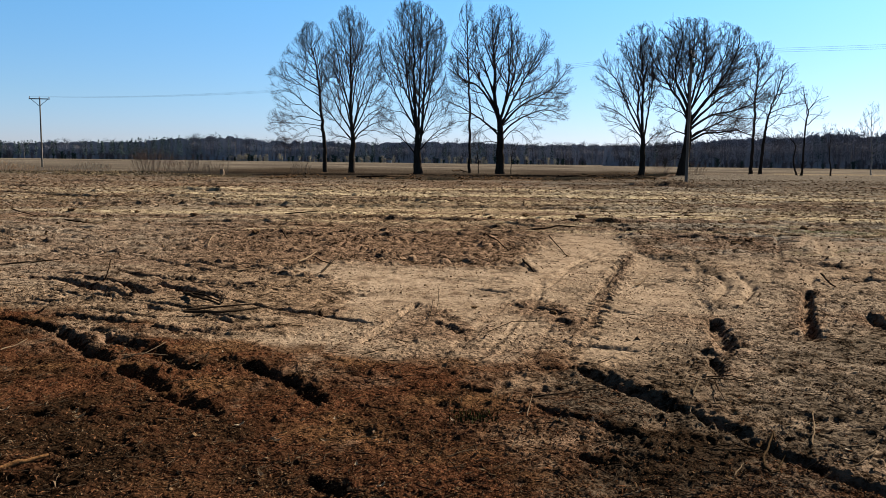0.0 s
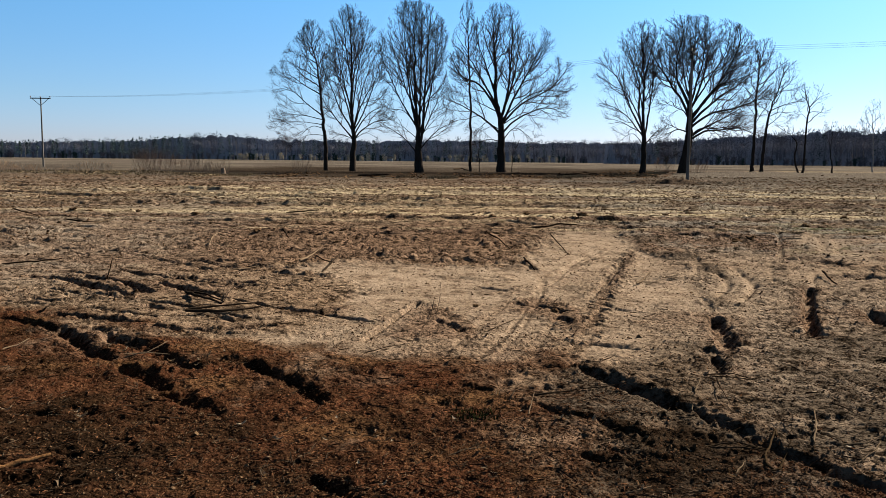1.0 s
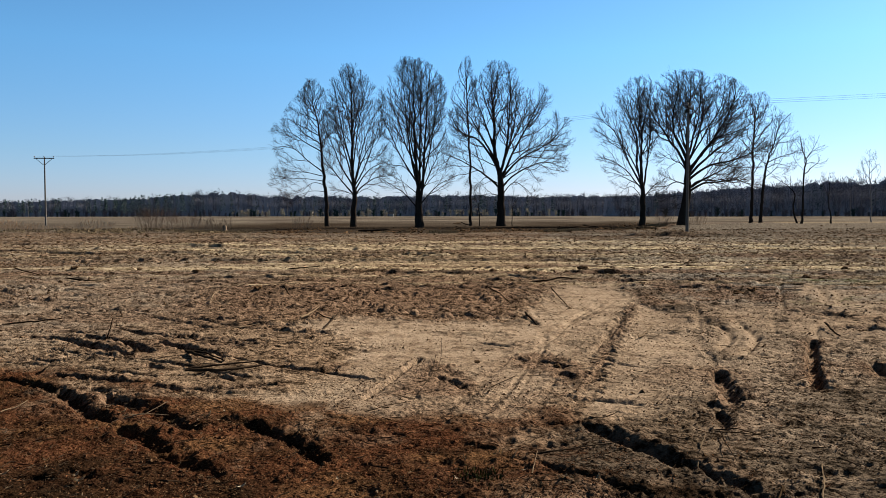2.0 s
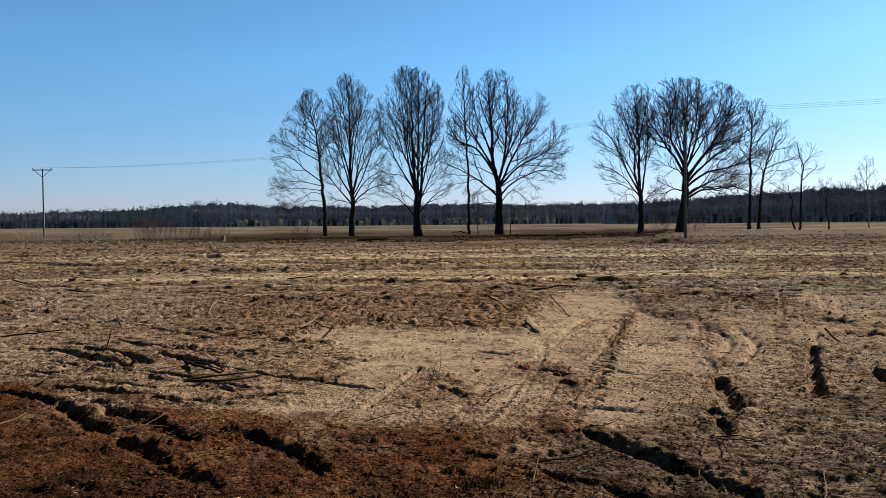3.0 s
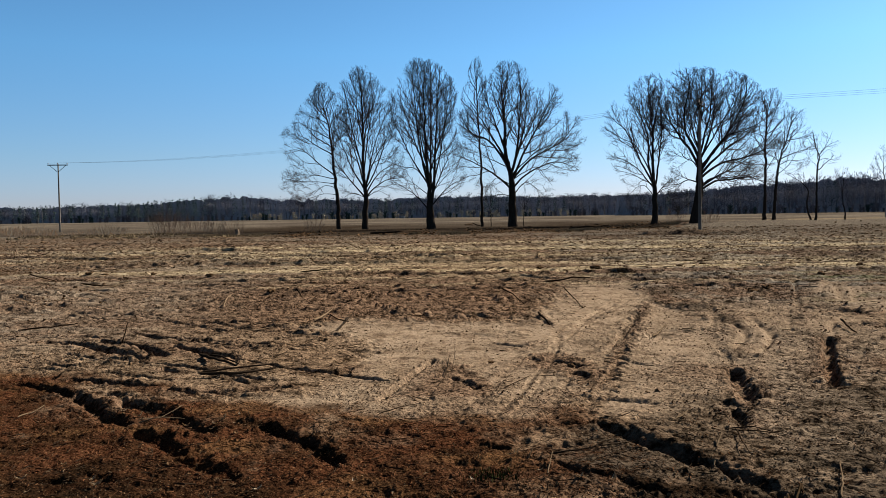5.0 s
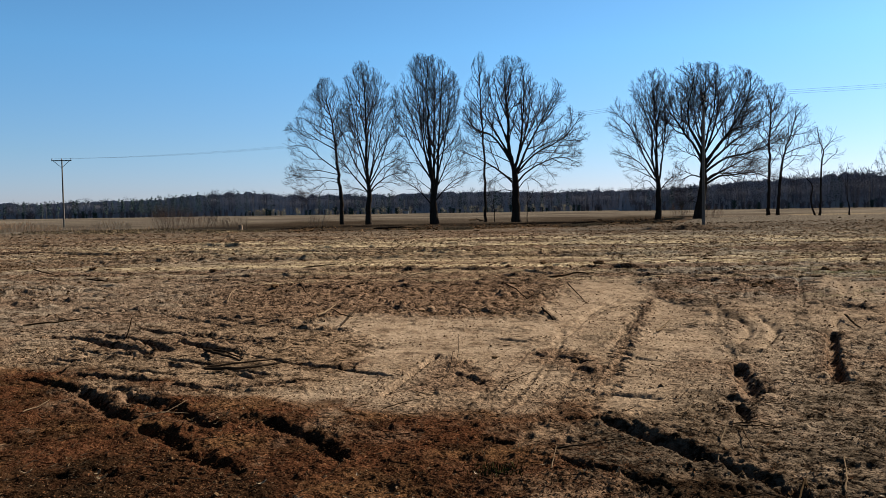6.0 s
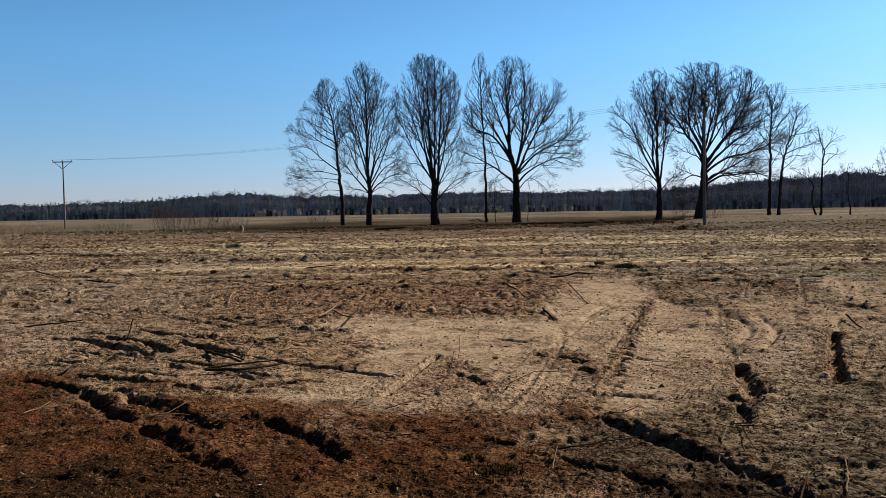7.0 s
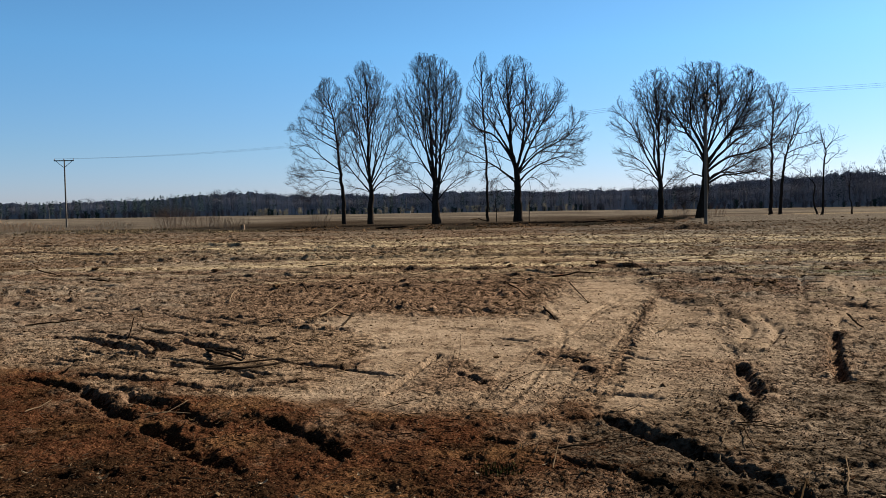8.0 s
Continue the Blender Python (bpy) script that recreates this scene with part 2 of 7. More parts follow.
def vnoise(x, y, seed=0):
    """Smooth noise from 0 to 1 over arrays."""
    fx, fy = np.floor(x), np.floor(y)
    ix, iy = fx.astype(np.int64), fy.astype(np.int64)
    u, v = x - fx, y - fy
    u, v = u * u * (3 - 2 * u), v * v * (3 - 2 * v)
    a, b = lattice(ix, iy, seed), lattice(ix + 1, iy, seed)
    c, d = lattice(ix, iy + 1, seed), lattice(ix + 1, iy + 1, seed)
    return (a * (1 - u) + b * u) * (1 - v) + (c * (1 - u) + d * u) * v


def fbm(x, y, octaves=4, seed=0, gain=0.5):
    total, amp, norm = 0, 1.0, 0.0
    for o in range(octaves):
        total = total + amp * vnoise(x * 2 ** o + 17.3 * o, y * 2 ** o - 9.1 * o, seed + o)
        norm += amp
        amp *= gain
    return total / norm


def smooth(lo, hi, v):
    t = np.clip((v - lo) / (hi - lo), 0, 1)
    return t * t * (3 - 2 * t)


RUTS, TREADS = [], []


LEDGES = []


def rut(line, width, depth, berm=0.35):
    RUTS.append((np.array(line), width, depth, berm))


def tread(line, width, pitch, depth):
    TREADS.append((np.array(line), width, pitch, depth))


def ledge(line, height):
    LEDGES.append((np.array(line), height))


def along(line, x, y):
    """Distance from a bent line, plain and signed, the way along it and its length, for arrays of points."""
    best, side, way = np.full(x.shape, 1e9), np.zeros(x.shape), np.zeros(x.shape)
    s0 = 0.0
    for (ax, ay), (bx, by) in zip(line[:-1], line[1:]):
        dx, dy = bx - ax, by - ay
        ln = math.hypot(dx, dy)
        t = ((x - ax) * dx + (y - ay) * dy) / ln
        tc = np.clip(t, 0, ln)
        ex, ey = x - ax - tc * dx / ln, y - ay - tc * dy / ln
        d = np.hypot(ex, ey)
        near = d < best
        best = np.where(near, d, best)
        side = np.where(near, np.sign(ex * dy - ey * dx) * d, side)
        way = np.where(near, s0 + tc, way)
        s0 += ln
    return best, side, way, s0


# ruts cut by turning wheels on the hard-packed side
rut([(-5.39, 10.64), (-4.90, 10.53), (-4.39, 10.04), (-3.97, 9.68), (-3.55, 9.19)], 0.20, 0.100, 0.10)
rut([(-5.29, 11.19), (-5.04, 11.10), (-4.85, 10.95)], 0.16, 0.060, 0.10)
rut([(-4.69, 10.70), (-4.29, 10.48), (-3.96, 10.17), (-3.41, 9.52)], 0.20, 0.090, 0.10)
rut([(-3.55, 10.25), (-3.16, 9.87), (-2.86, 9.56), (-2.62, 9.26)], 0.24, 0.130, 0.10)
rut([(-4.55, 11.38), (-4.17, 11.12), (-3.58, 10.74), (-3.10, 10.48)], 0.18, 0.070, 0.10)
rut([(-2.97, 10.54), (-2.66, 10.47), (-2.36, 10.35)], 0.18, 0.075, 0.10)
rut([(-3.12, 10.15), (-2.72, 10.04), (-2.47, 9.93)], 0.17, 0.065, 0.10)
rut([(-4.82, 12.10), (-4.63, 12.32)], 0.24, 0.070, 0.10)
rut([(-5.09, 11.94), (-4.92, 12.02)], 0.14, 0.050, 0.10)
rut([(-6.11, 11.29), (-5.84, 11.38), (-5.58, 11.70)], 0.20, 0.060, 0.10)
rut([(-4.91, 9.05), (-4.62, 9.11), (-4.31, 8.91), (-4.15, 8.78)], 0.18, 0.050, 0.10)
rut([(-3.84, 8.09), (-3.50, 7.97), (-3.17, 7.85), (-2.90, 7.73)], 0.17, 0.090, 0.10)
rut([(-3.50, 8.20), (-3.21, 8.19)], 0.08, 0.045, 0.10)
rut([(-2.69, 7.53), (-2.45, 7.47), (-2.18, 7.46), (-1.91, 7.50), (-1.64, 7.64)], 0.16, 0.080, 0.10)
rut([(-1.67, 8.51), (-1.38, 8.40), (-1.20, 8.38), (-1.12, 8.55)], 0.17, 0.085, 0.10)
rut([(-3.11, 8.58), (-2.93, 8.43)], 0.14, 0.060, 0.10)
rut([(-2.18, 7.96), (-2.03, 7.81)], 0.14, 0.060, 0.10)
rut([(-1.38, 8.97), (-1.04, 9.29)], 0.14, 0.030, 0.10)
rut([(-1.29, 9.76), (-0.94, 9.58)], 0.30, 0.035, 0.10)
# ruts in the mulch, from the near side of the field towards the sand
rut([(-4.32, 7.94), (-4.05, 7.85), (-3.76, 7.59), (-3.44, 7.31), (-3.19, 7.02), (-2.98, 6.71), (-2.77, 6.44), (-2.58, 6.27)], 0.18, 0.070, 0.10)
rut([(-2.40, 6.04), (-2.19, 5.85), (-1.93, 5.54)], 0.20, 0.085, 0.10)
rut([(-1.89, 5.43), (-1.67, 5.28), (-1.54, 5.17), (-1.41, 5.00)], 0.22, 0.085, 0.10)
rut([(-2.93, 7.10), (-2.70, 6.89), (-2.46, 6.74), (-2.30, 6.51), (-2.06, 6.26), (-1.86, 6.06)], 0.22, 0.075, 0.10)
rut([(-1.52, 6.25), (-1.31, 6.05), (-1.10, 5.84), (-0.93, 5.54), (-0.79, 5.29)], 0.19, 0.080, 0.10)
rut([(-3.26, 7.42), (-3.00, 7.31)], 0.20, 0.045, 0.10)
rut([(-1.74, 6.38), (-1.50, 6.30)], 0.20, 0.045, 0.10)
rut([(-0.64, 4.02), (-0.52, 3.90), (-0.42, 3.77)], 0.17, 0.050, 0.10)
rut([(-2.36, 5.09), (-2.13, 4.91)], 0.16, 0.035, 0.10)
rut([(-2.63, 4.95), (-2.44, 4.91)], 0.14, 0.030, 0.10)
rut([(-1.96, 4.85), (-1.73, 4.81)], 0.16, 0.025, 0.10)
rut([(-0.47, 4.78), (-0.26, 4.63)], 0.25, 0.020, 0.10)
rut([(-2.17, 3.92), (-1.99, 3.90), (-1.83, 3.86)], 0.20, 0.040, 0.10)
# the long rut on the other side and its neighbours
rut([(1.10, 6.20), (1.24, 5.98), (1.33, 5.74), (1.44, 5.53), (1.55, 5.29), (1.65, 5.13)], 0.19, 0.085, 0.10)
rut([(1.63, 5.13), (1.76, 4.91), (1.83, 4.68), (1.88, 4.50)], 0.17, 0.075, 0.10)
rut([(1.88, 4.50), (2.02, 4.30), (2.08, 4.16), (2.17, 4.05), (2.22, 3.94), (2.25, 3.83)], 0.16, 0.070, 0.10)
rut([(0.63, 5.30), (0.76, 5.13), (0.92, 4.99), (0.99, 4.95)], 0.13, 0.045, 0.10)
rut([(0.99, 4.89), (1.07, 4.79), (1.18, 4.66)], 0.14, 0.055, 0.10)
rut([(0.78, 4.36), (0.86, 4.28), (1.00, 4.22)], 0.13, 0.045, 0.10)
rut([(0.17, 5.77), (0.32, 5.64)], 0.14, 0.035, 0.10)
rut([(0.44, 5.42), (0.59, 5.37)], 0.13, 0.030, 0.10)
rut([(0.64, 5.68), (0.83, 5.74)], 0.14, 0.035, 0.10)
rut([(1.07, 6.37), (0.96, 6.25), (0.80, 6.29)], 0.14, 0.035, 0.10)
rut([(2.81, 8.39), (2.66, 7.76), (2.55, 7.31), (2.41, 6.87)], 0.19, 0.085, 0.10)
rut([(3.05, 9.47), (2.88, 8.71)], 0.14, 0.030, 0.10)
rut([(2.22, 6.58), (2.09, 6.08)], 0.15, 0.070, 0.10)
rut([(4.59, 10.20), (3.97, 8.82), (3.65, 8.04), (3.44, 7.46)], 0.16, 0.115, 0.10)
rut([(4.56, 8.63), (4.41, 8.03), (4.41, 7.81)], 0.25, 0.100, 0.10)
rut([(2.74, 7.51), (2.75, 7.32)], 0.12, 0.050, 0.10)
rut([(-0.27, 9.12), (-0.46, 8.22), (-0.63, 7.47), (-0.71, 7.13)], 0.10, 0.050, 0.00)
rut([(0.83, 9.13), (1.09, 8.97), (1.33, 8.71)], 0.20, 0.065, 0.10)
rut([(1.17, 8.41), (1.30, 8.12), (1.45, 8.31)], 0.18, 0.060, 0.10)
rut([(1.09, 7.10), (1.29, 7.11), (1.56, 6.99), (1.75, 6.75)], 0.12, 0.040, 0.10)
rut([(1.87, 8.85), (2.19, 8.54)], 0.12, 0.035, 0.10)
rut([(3.55, 12.90), (3.71, 12.37)], 0.25, 0.050, 0.10)
rut([(5.55, 13.24), (5.90, 12.78), (6.09, 12.33)], 0.18, 0.060, 0.10)
rut([(-0.06, 8.21), (0.11, 7.77)], 0.14, 0.045, 0.10)
rut([(0.11, 7.96), (0.18, 7.57)], 0.12, 0.040, 0.10)
rut([(0.42, 10.24), (0.75, 9.91)], 0.12, 0.040, 0.10)
rut([(1.21, 12.68), (1.35, 11.91)], 0.16, 0.060, 0.10)
rut([(2.41, 13.53), (2.89, 13.35)], 0.10, 0.020, 0.40)
# long dark furrows across the field
rut([(-4.96, 30.37), (-3.35, 29.95), (-1.60, 29.96)], 0.80, 0.090, 0.10)
rut([(-15.56, 28.99), (-14.32, 28.90), (-12.89, 29.25)], 0.80, 0.090, 0.10)
rut([(-4.47, 23.01), (-3.82, 22.89), (-3.51, 22.95)], 0.30, 0.060, 0.10)
rut([(-10.74, 21.65), (-9.74, 21.39), (-9.22, 21.92)], 0.40, 0.060, 0.10)
rut([(3.14, 29.17), (4.48, 28.76), (5.44, 28.62)], 0.60, 0.090, 0.10)
rut([(8.49, 24.37), (9.10, 23.77), (10.59, 24.98)], 0.50, 0.090, 0.10)
rut([(4.32, 16.59), (5.04, 16.34)], 0.30, 0.070, 0.10)
rut([(-5.92, 19.04), (-4.75, 19.05), (-4.05, 19.49)], 0.30, 0.060, 0.10)
rut([(-7.32, 16.30), (-6.44, 16.05), (-5.99, 16.35)], 0.25, 0.060, 0.10)
rut([(-8.39, 15.58), (-7.88, 15.42), (-7.34, 15.16)], 0.25, 0.060, 0.10)
rut([(-4.38, 16.20), (-3.48, 16.20), (-2.88, 15.93)], 0.30, 0.060, 0.10)
rut([(0.82, 20.78), (1.69, 20.91)], 0.40, 0.100, 0.10)
rut([(4.13, 21.68), (4.44, 21.35)], 0.40, 0.100, 0.10)
rut([(-10.76, 23.30), (-10.35, 23.63)], 0.50, 0.055, 0.10)
rut([(-8.65, 23.20), (-8.49, 23.74)], 0.45, 0.055, 0.10)
rut([(-7.45, 22.47), (-7.00, 23.02)], 0.40, 0.055, 0.10)
rut([(-2.73, 21.76), (-2.69, 22.64)], 0.30, 0.055, 0.10)
rut([(-1.46, 21.77), (-1.28, 22.44)], 0.35, 0.055, 0.10)
rut([(-0.82, 22.52), (-0.50, 22.14)], 0.40, 0.055, 0.10)
rut([(-0.28, 22.84), (0.04, 23.12)], 0.35, 0.055, 0.10)
rut([(0.11, 21.83), (0.65, 22.34)], 0.40, 0.055, 0.10)
rut([(1.75, 9.38), (2.52, 12.01), (3.12, 13.76)], 0.16, 0.045, 0.22)
rut([(5.91, 16.56), (6.00, 16.13), (6.40, 16.50)], 0.40, 0.100, 0.22)
rut([(5.81, 13.72), (6.07, 13.14), (6.20, 12.47)], 0.35, 0.070, 0.22)
rut([(5.60, 11.25), (6.07, 11.13)], 0.30, 0.050, 0.22)
rut([(16.17, 59.60), (17.80, 58.92), (20.78, 58.81)], 1.30, -0.220, -0.30)
rut([(-1.21, 10.54), (-0.94, 10.71), (-0.70, 11.04)], 0.18, 0.040, 0.22)
rut([(-2.09, 10.71), (-1.97, 10.67)], 0.15, 0.040, 0.22)
rut([(3.97, 11.78), (3.72, 10.69), (3.23, 9.60)], 0.12, 0.022, 0.15)
rut([(4.30, 11.81), (4.11, 10.72), (3.42, 9.31)], 0.12, 0.022, 0.15)
rut([(5.37, 11.78), (5.00, 11.09), (4.83, 10.58)], 0.12, 0.022, 0.15)
rut([(1.30, 11.16), (1.93, 12.21), (2.73, 14.22)], 0.12, 0.022, 0.15)
rut([(1.35, 10.90), (1.23, 10.17), (1.11, 9.73)], 0.12, 0.022, 0.15)
rut([(4.46, 14.58), (4.03, 12.95), (3.84, 11.95)], 0.12, 0.022, 0.15)
# tyre tracks with lug marks
tread([(-2.50, 16.32), (-0.86, 13.51), (-0.02, 12.98), (0.60, 12.76)], 0.6, 0.28, 0.045)
tread([(-3.23, 17.91), (-1.61, 16.44), (-0.24, 15.81), (0.82, 15.31), (1.87, 15.23)], 0.6, 0.28, 0.045)
tread([(1.25, 7.15), (1.75, 9.01), (2.31, 10.98), (3.19, 14.01), (3.91, 16.54)], 0.28, 0.24, 0.020)
tread([(4.10, 10.16), (5.22, 13.06), (5.4, 13.5)], 0.50, 0.34, 0.02)
tread([(0.62, 24.18), (1.89, 23.45), (2.76, 22.70), (3.22, 21.54)], 1.10, 0.33, 0.045)
tread([(7.77, 22.27), (8.75, 23.49), (9.57, 24.56)], 0.90, 0.33, 0.050)
tread([(-3.97, 22.87), (-2.32, 23.64), (-1.10, 25.45)], 0.90, 0.33, 0.030)
tread([(-9.46, 18.03), (-8.53, 17.16), (-7.75, 16.74)], 0.50, 0.30, 0.030)
rut([(-0.04, 6.47), (0.26, 7.57), (0.62, 8.93)], 0.07, 0.013, 0.12)
rut([(0.05, 6.43), (0.38, 7.84), (0.82, 9.51)], 0.07, 0.013, 0.12)
rut([(0.27, 6.48), (0.56, 7.34), (0.91, 8.78)], 0.07, 0.013, 0.12)
rut([(0.41, 6.49), (0.67, 7.35), (1.23, 9.95), (2.01, 12.75)], 0.07, 0.013, 0.12)
rut([(2.12, 6.57), (2.45, 7.45), (2.87, 8.58)], 0.07, 0.013, 0.12)
rut([(1.01, 6.52), (1.33, 7.63), (1.75, 9.01)], 0.07, 0.013, 0.12)
rut([(0.73, 6.50), (0.98, 7.61), (1.40, 9.17)], 0.07, 0.013, 0.12)
rut([(1.50, 10.91), (2.28, 12.78), (3.21, 15.39)], 0.07, 0.013, 0.12)
rut([(1.17, 10.63), (1.74, 12.07), (2.75, 14.85)], 0.07, 0.013, 0.12)
# curved marks pressed by the edge of a wheel
rut([(3.96, 11.75), (3.89, 11.18), (3.72, 10.57), (3.49, 10.07), (3.25, 9.74)], 0.11, 0.024, 0.0)
rut([(4.36, 12.09), (4.15, 11.16), (4.01, 10.50), (3.74, 9.92), (3.42, 9.37)], 0.12, 0.024, 0.0)
rut([(8.01, 17.55), (7.54, 16.32), (6.87, 14.77)], 0.16, 0.024, 0.0)
rut([(7.10, 16.14), (7.71, 17.45), (8.12, 17.96)], 0.16, 0.024, 0.0)
rut([(4.93, 10.88), (5.32, 11.69), (5.72, 12.16)], 0.10, 0.024, 0.0)
rut([(8.12, 16.99), (7.57, 15.73), (6.89, 14.29)], 0.15, 0.024, 0.0)
rut([(2.78, 14.67), (2.32, 13.59), (1.99, 12.65), (1.70, 11.71)], 0.13, 0.024, 0.0)
rut([(3.97, 12.96), (3.78, 12.15), (3.51, 11.38)], 0.10, 0.024, 0.0)
tread([(7.60, 18.65), (6.51, 15.87), (5.54, 13.41)], 1.0, 0.42, 0.05)
# long furrows of the harrow across the field
rut([(-16.0, 27.35), (-7.0, 27.10), (5.0, 27.32), (14.0, 27.15)], 0.42, -0.080, -0.4)
rut([(-9.0, 29.95), (-0.3, 29.70), (11.3, 29.92), (20.0, 29.75)], 0.42, -0.075, -0.4)
rut([(-20.0, 37.15), (-6.8, 36.90), (10.8, 37.12), (24.0, 36.95)], 0.52, -0.085, -0.4)
rut([(-9.0, 21.75), (-5.4, 21.50), (-0.6, 21.72), (3.0, 21.55)], 0.28, -0.050, -0.4)
rut([(2.0, 31.1), (4.6, 31.02), (16.0, 30.85)], 0.35, -0.080, -0.4)
rut([(-8.0, 43.65), (3.4, 43.40), (18.6, 43.62), (30.0, 43.45)], 0.56, -0.080, -0.4)
rut([(-30.0, 48.15), (-15.0, 47.90), (5.0, 48.12), (20.0, 47.95)], 0.63, -0.080, -0.4)
# long steps ploughed right across, steep on the near side
ledge([(-30.0, 37.4), (-18.8, 34.3), (-13.4, 32.7), (-7.4, 32.3), (-3.7, 31.3), (1.5, 30.6)], 0.12)
ledge([(-28.0, 43.4), (-19.0, 40.9), (-12.2, 39.0), (-6.0, 37.8)], 0.10)
ledge([(-38.0, 55.6), (-26.0, 52.2), (-14.0, 50.0)], 0.09)
ledge([(12.6, 60.3), (15.7, 59.6), (18.0, 59.2), (23.0, 60.4)], 0.15)
# many thin scratches of turning wheels on the hard-packed side
rng = random.Random(77)
for _ in range(22):
    cx, cy = rng.uniform(-7.0, -1.4), rng.uniform(8.0, 14.5)
    if cy < 15.4 + 0.9 * cx + 5.5 and cy > 6.2 - 0.45 * cx:
        way, ln = radians(rng.gauss(-27, 9)), rng.uniform(1.2, 3.0)
        dx, dy = math.cos(way) * ln / 2, math.sin(way) * ln / 2
        bow = rng.uniform(-0.06, 0.1) * ln
        rut([(cx - dx, cy - dy), (cx, cy + bow), (cx + dx, cy + dy)], rng.uniform(0.07, 0.11), rng.uniform(0.025, 0.05), 0.3)
# soils: outlines of the sandy, brown and mulched ground
SAND_MAIN = [(-1.91, 7.20), (-1.31, 7.48), (-1.07, 8.55), (-0.99, 10.13), (-1.73, 11.28), (-2.14, 11.84), (-1.59, 12.68), (-0.19, 12.41), (1.00, 12.25), (1.79, 15.03), (2.55, 18.28), (4.00, 19.22), (3.60, 15.43), (1.97, 10.00), (1.21, 7.38), (0.55, 6.53), (0.05, 6.38), (-0.81, 6.43), (-1.41, 6.75)]
SAND_SIDE = [(1.88, 9.20), (3.43, 14.47), (3.87, 12.93), (2.87, 8.58), (2.52, 7.50), (2.11, 6.67), (1.37, 6.32), (1.05, 6.48), (1.38, 7.64)]
SAND_FAR_A = [(-10.50, 19.51), (-6.28, 20.20), (-4.33, 14.52), (-5.62, 13.09), (-6.62, 12.26)]
SAND_FAR_B = [(4.20, 12.96), (6.30, 14.78), (9.67, 17.87), (5.61, 10.28), (4.20, 9.18), (3.11, 8.60), (3.22, 9.68)]
PACKED = [(-7.98, 11.18), (-6.99, 12.95), (-5.79, 13.48), (-4.20, 14.08), (-2.52, 11.68), (-1.78, 10.64), (-1.20, 9.56), (-1.16, 8.32), (-1.76, 7.21), (-3.11, 7.69), (-4.60, 8.48), (-6.08, 8.48)]
BROWN_PATCH = [(-0.25, 9.13), (0.06, 8.79), (0.30, 7.97), (0.36, 7.38), (0.05, 7.27), (-0.26, 7.30), (-0.65, 7.14), (-0.49, 7.84)]
SMEAR_A = [(0.82, 9.51), (1.19, 9.61), (1.43, 8.99), (1.51, 8.34), (1.33, 7.63), (1.11, 7.62), (1.04, 8.31), (0.77, 8.57)]
SMEAR_B = [(1.36, 7.90), (1.70, 9.19), (2.42, 11.64), (3.19, 14.27), (3.37, 14.29), (2.44, 10.99), (1.82, 9.02), (1.46, 7.69)]
SMEAR_C = [(1.97, 8.34), (2.55, 8.96), (2.84, 8.71), (2.68, 7.98), (2.23, 7.63), (1.96, 7.83)]
SMEAR_D = [(0.10, 7.56), (0.47, 8.43), (0.72, 9.58), (0.95, 10.28), (0.79, 9.12), (0.49, 7.85), (0.25, 7.19)]
SMEAR_E = [(-0.68, 7.00), (-0.30, 7.25), (0.25, 7.19), (0.62, 7.44), (1.12, 7.28), (1.03, 6.25), (0.30, 6.00), (-0.61, 6.22)]
SMEARS = ((BROWN_PATCH, 0.15, 0.95), (SMEAR_A, 0.2, 0.9), (SMEAR_B, 0.25, 0.8), (SMEAR_C, 0.5, 0.7), (SMEAR_D, 0.35, 0.6), (SMEAR_E, 0.6, 0.6))
BROWN_BANK = [(-5.44, 17.88), (-4.16, 19.99), (-2.19, 19.60), (1.55, 19.18), (1.97, 16.08), (0.86, 12.64), (-0.19, 12.82), (-1.63, 12.97), (-2.68, 11.66), (-4.02, 12.88)]
MULCH = [(-6.02, 8.01), (-4.65, 8.58), (-3.22, 7.32), (-2.15, 7.14), (-1.36, 6.50), (-0.35, 6.31), (0.54, 6.35), (0.82, 5.69), (0.87, 4.72), (1.14, 4.31), (1.51, 4.05), (1.98, 3.84), (1.35, 1.96), (-1.95, 1.92), (-5.13, 5.29)]
DARK_CORNER = [(-3.06, 5.19), (-2.29, 5.26), (-1.65, 4.89), (-1.21, 4.80), (-0.92, 4.38), (-0.63, 4.10), (-0.21, 3.76), (0.54, 3.34), (-0.73, 2.71), (-2.50, 3.59)]
DARK_SOIL = [(0.62, 5.47), (1.13, 6.31), (1.53, 5.86), (1.81, 5.59), (2.22, 5.75), (3.14, 7.25), (4.29, 7.80), (2.36, 3.83), (0.60, 3.78), (1.11, 4.44), (0.91, 4.93)]
DARK_SPOT = [(1.07, 4.96), (1.60, 4.80), (1.81, 4.47), (1.51, 3.98), (1.15, 3.80), (0.76, 3.88), (0.92, 4.44)]
DARK_BANK = [(2.12, 7.43), (2.42, 6.78), (2.07, 5.60), (1.65, 5.07), (1.28, 5.68), (1.15, 6.20), (1.56, 6.55)]

DARK_CLODS = [(6.08, 16.76, 0.27, 0.96), (5.57, 14.93, 0.20, 0.57), (3.94, 12.13, 0.18, 0.89), (3.19, 9.51, 0.10, 0.47), (4.97, 12.30, 0.11, 0.65), (2.87, 12.92, 0.14, 0.50), (2.26, 11.21, 0.07, 0.43), (4.19, 16.76, 0.47, 1.08), (3.88, 13.51, 0.38, 0.62), (2.70, 10.60, 0.09, 0.34), (1.63, 10.17, 0.18, 0.31), (4.19, 21.13, 0.28, 0.95), (4.49, 10.51, 0.21, 0.38), (6.15, 12.74, 0.33, 0.35)]        # middle and half widths


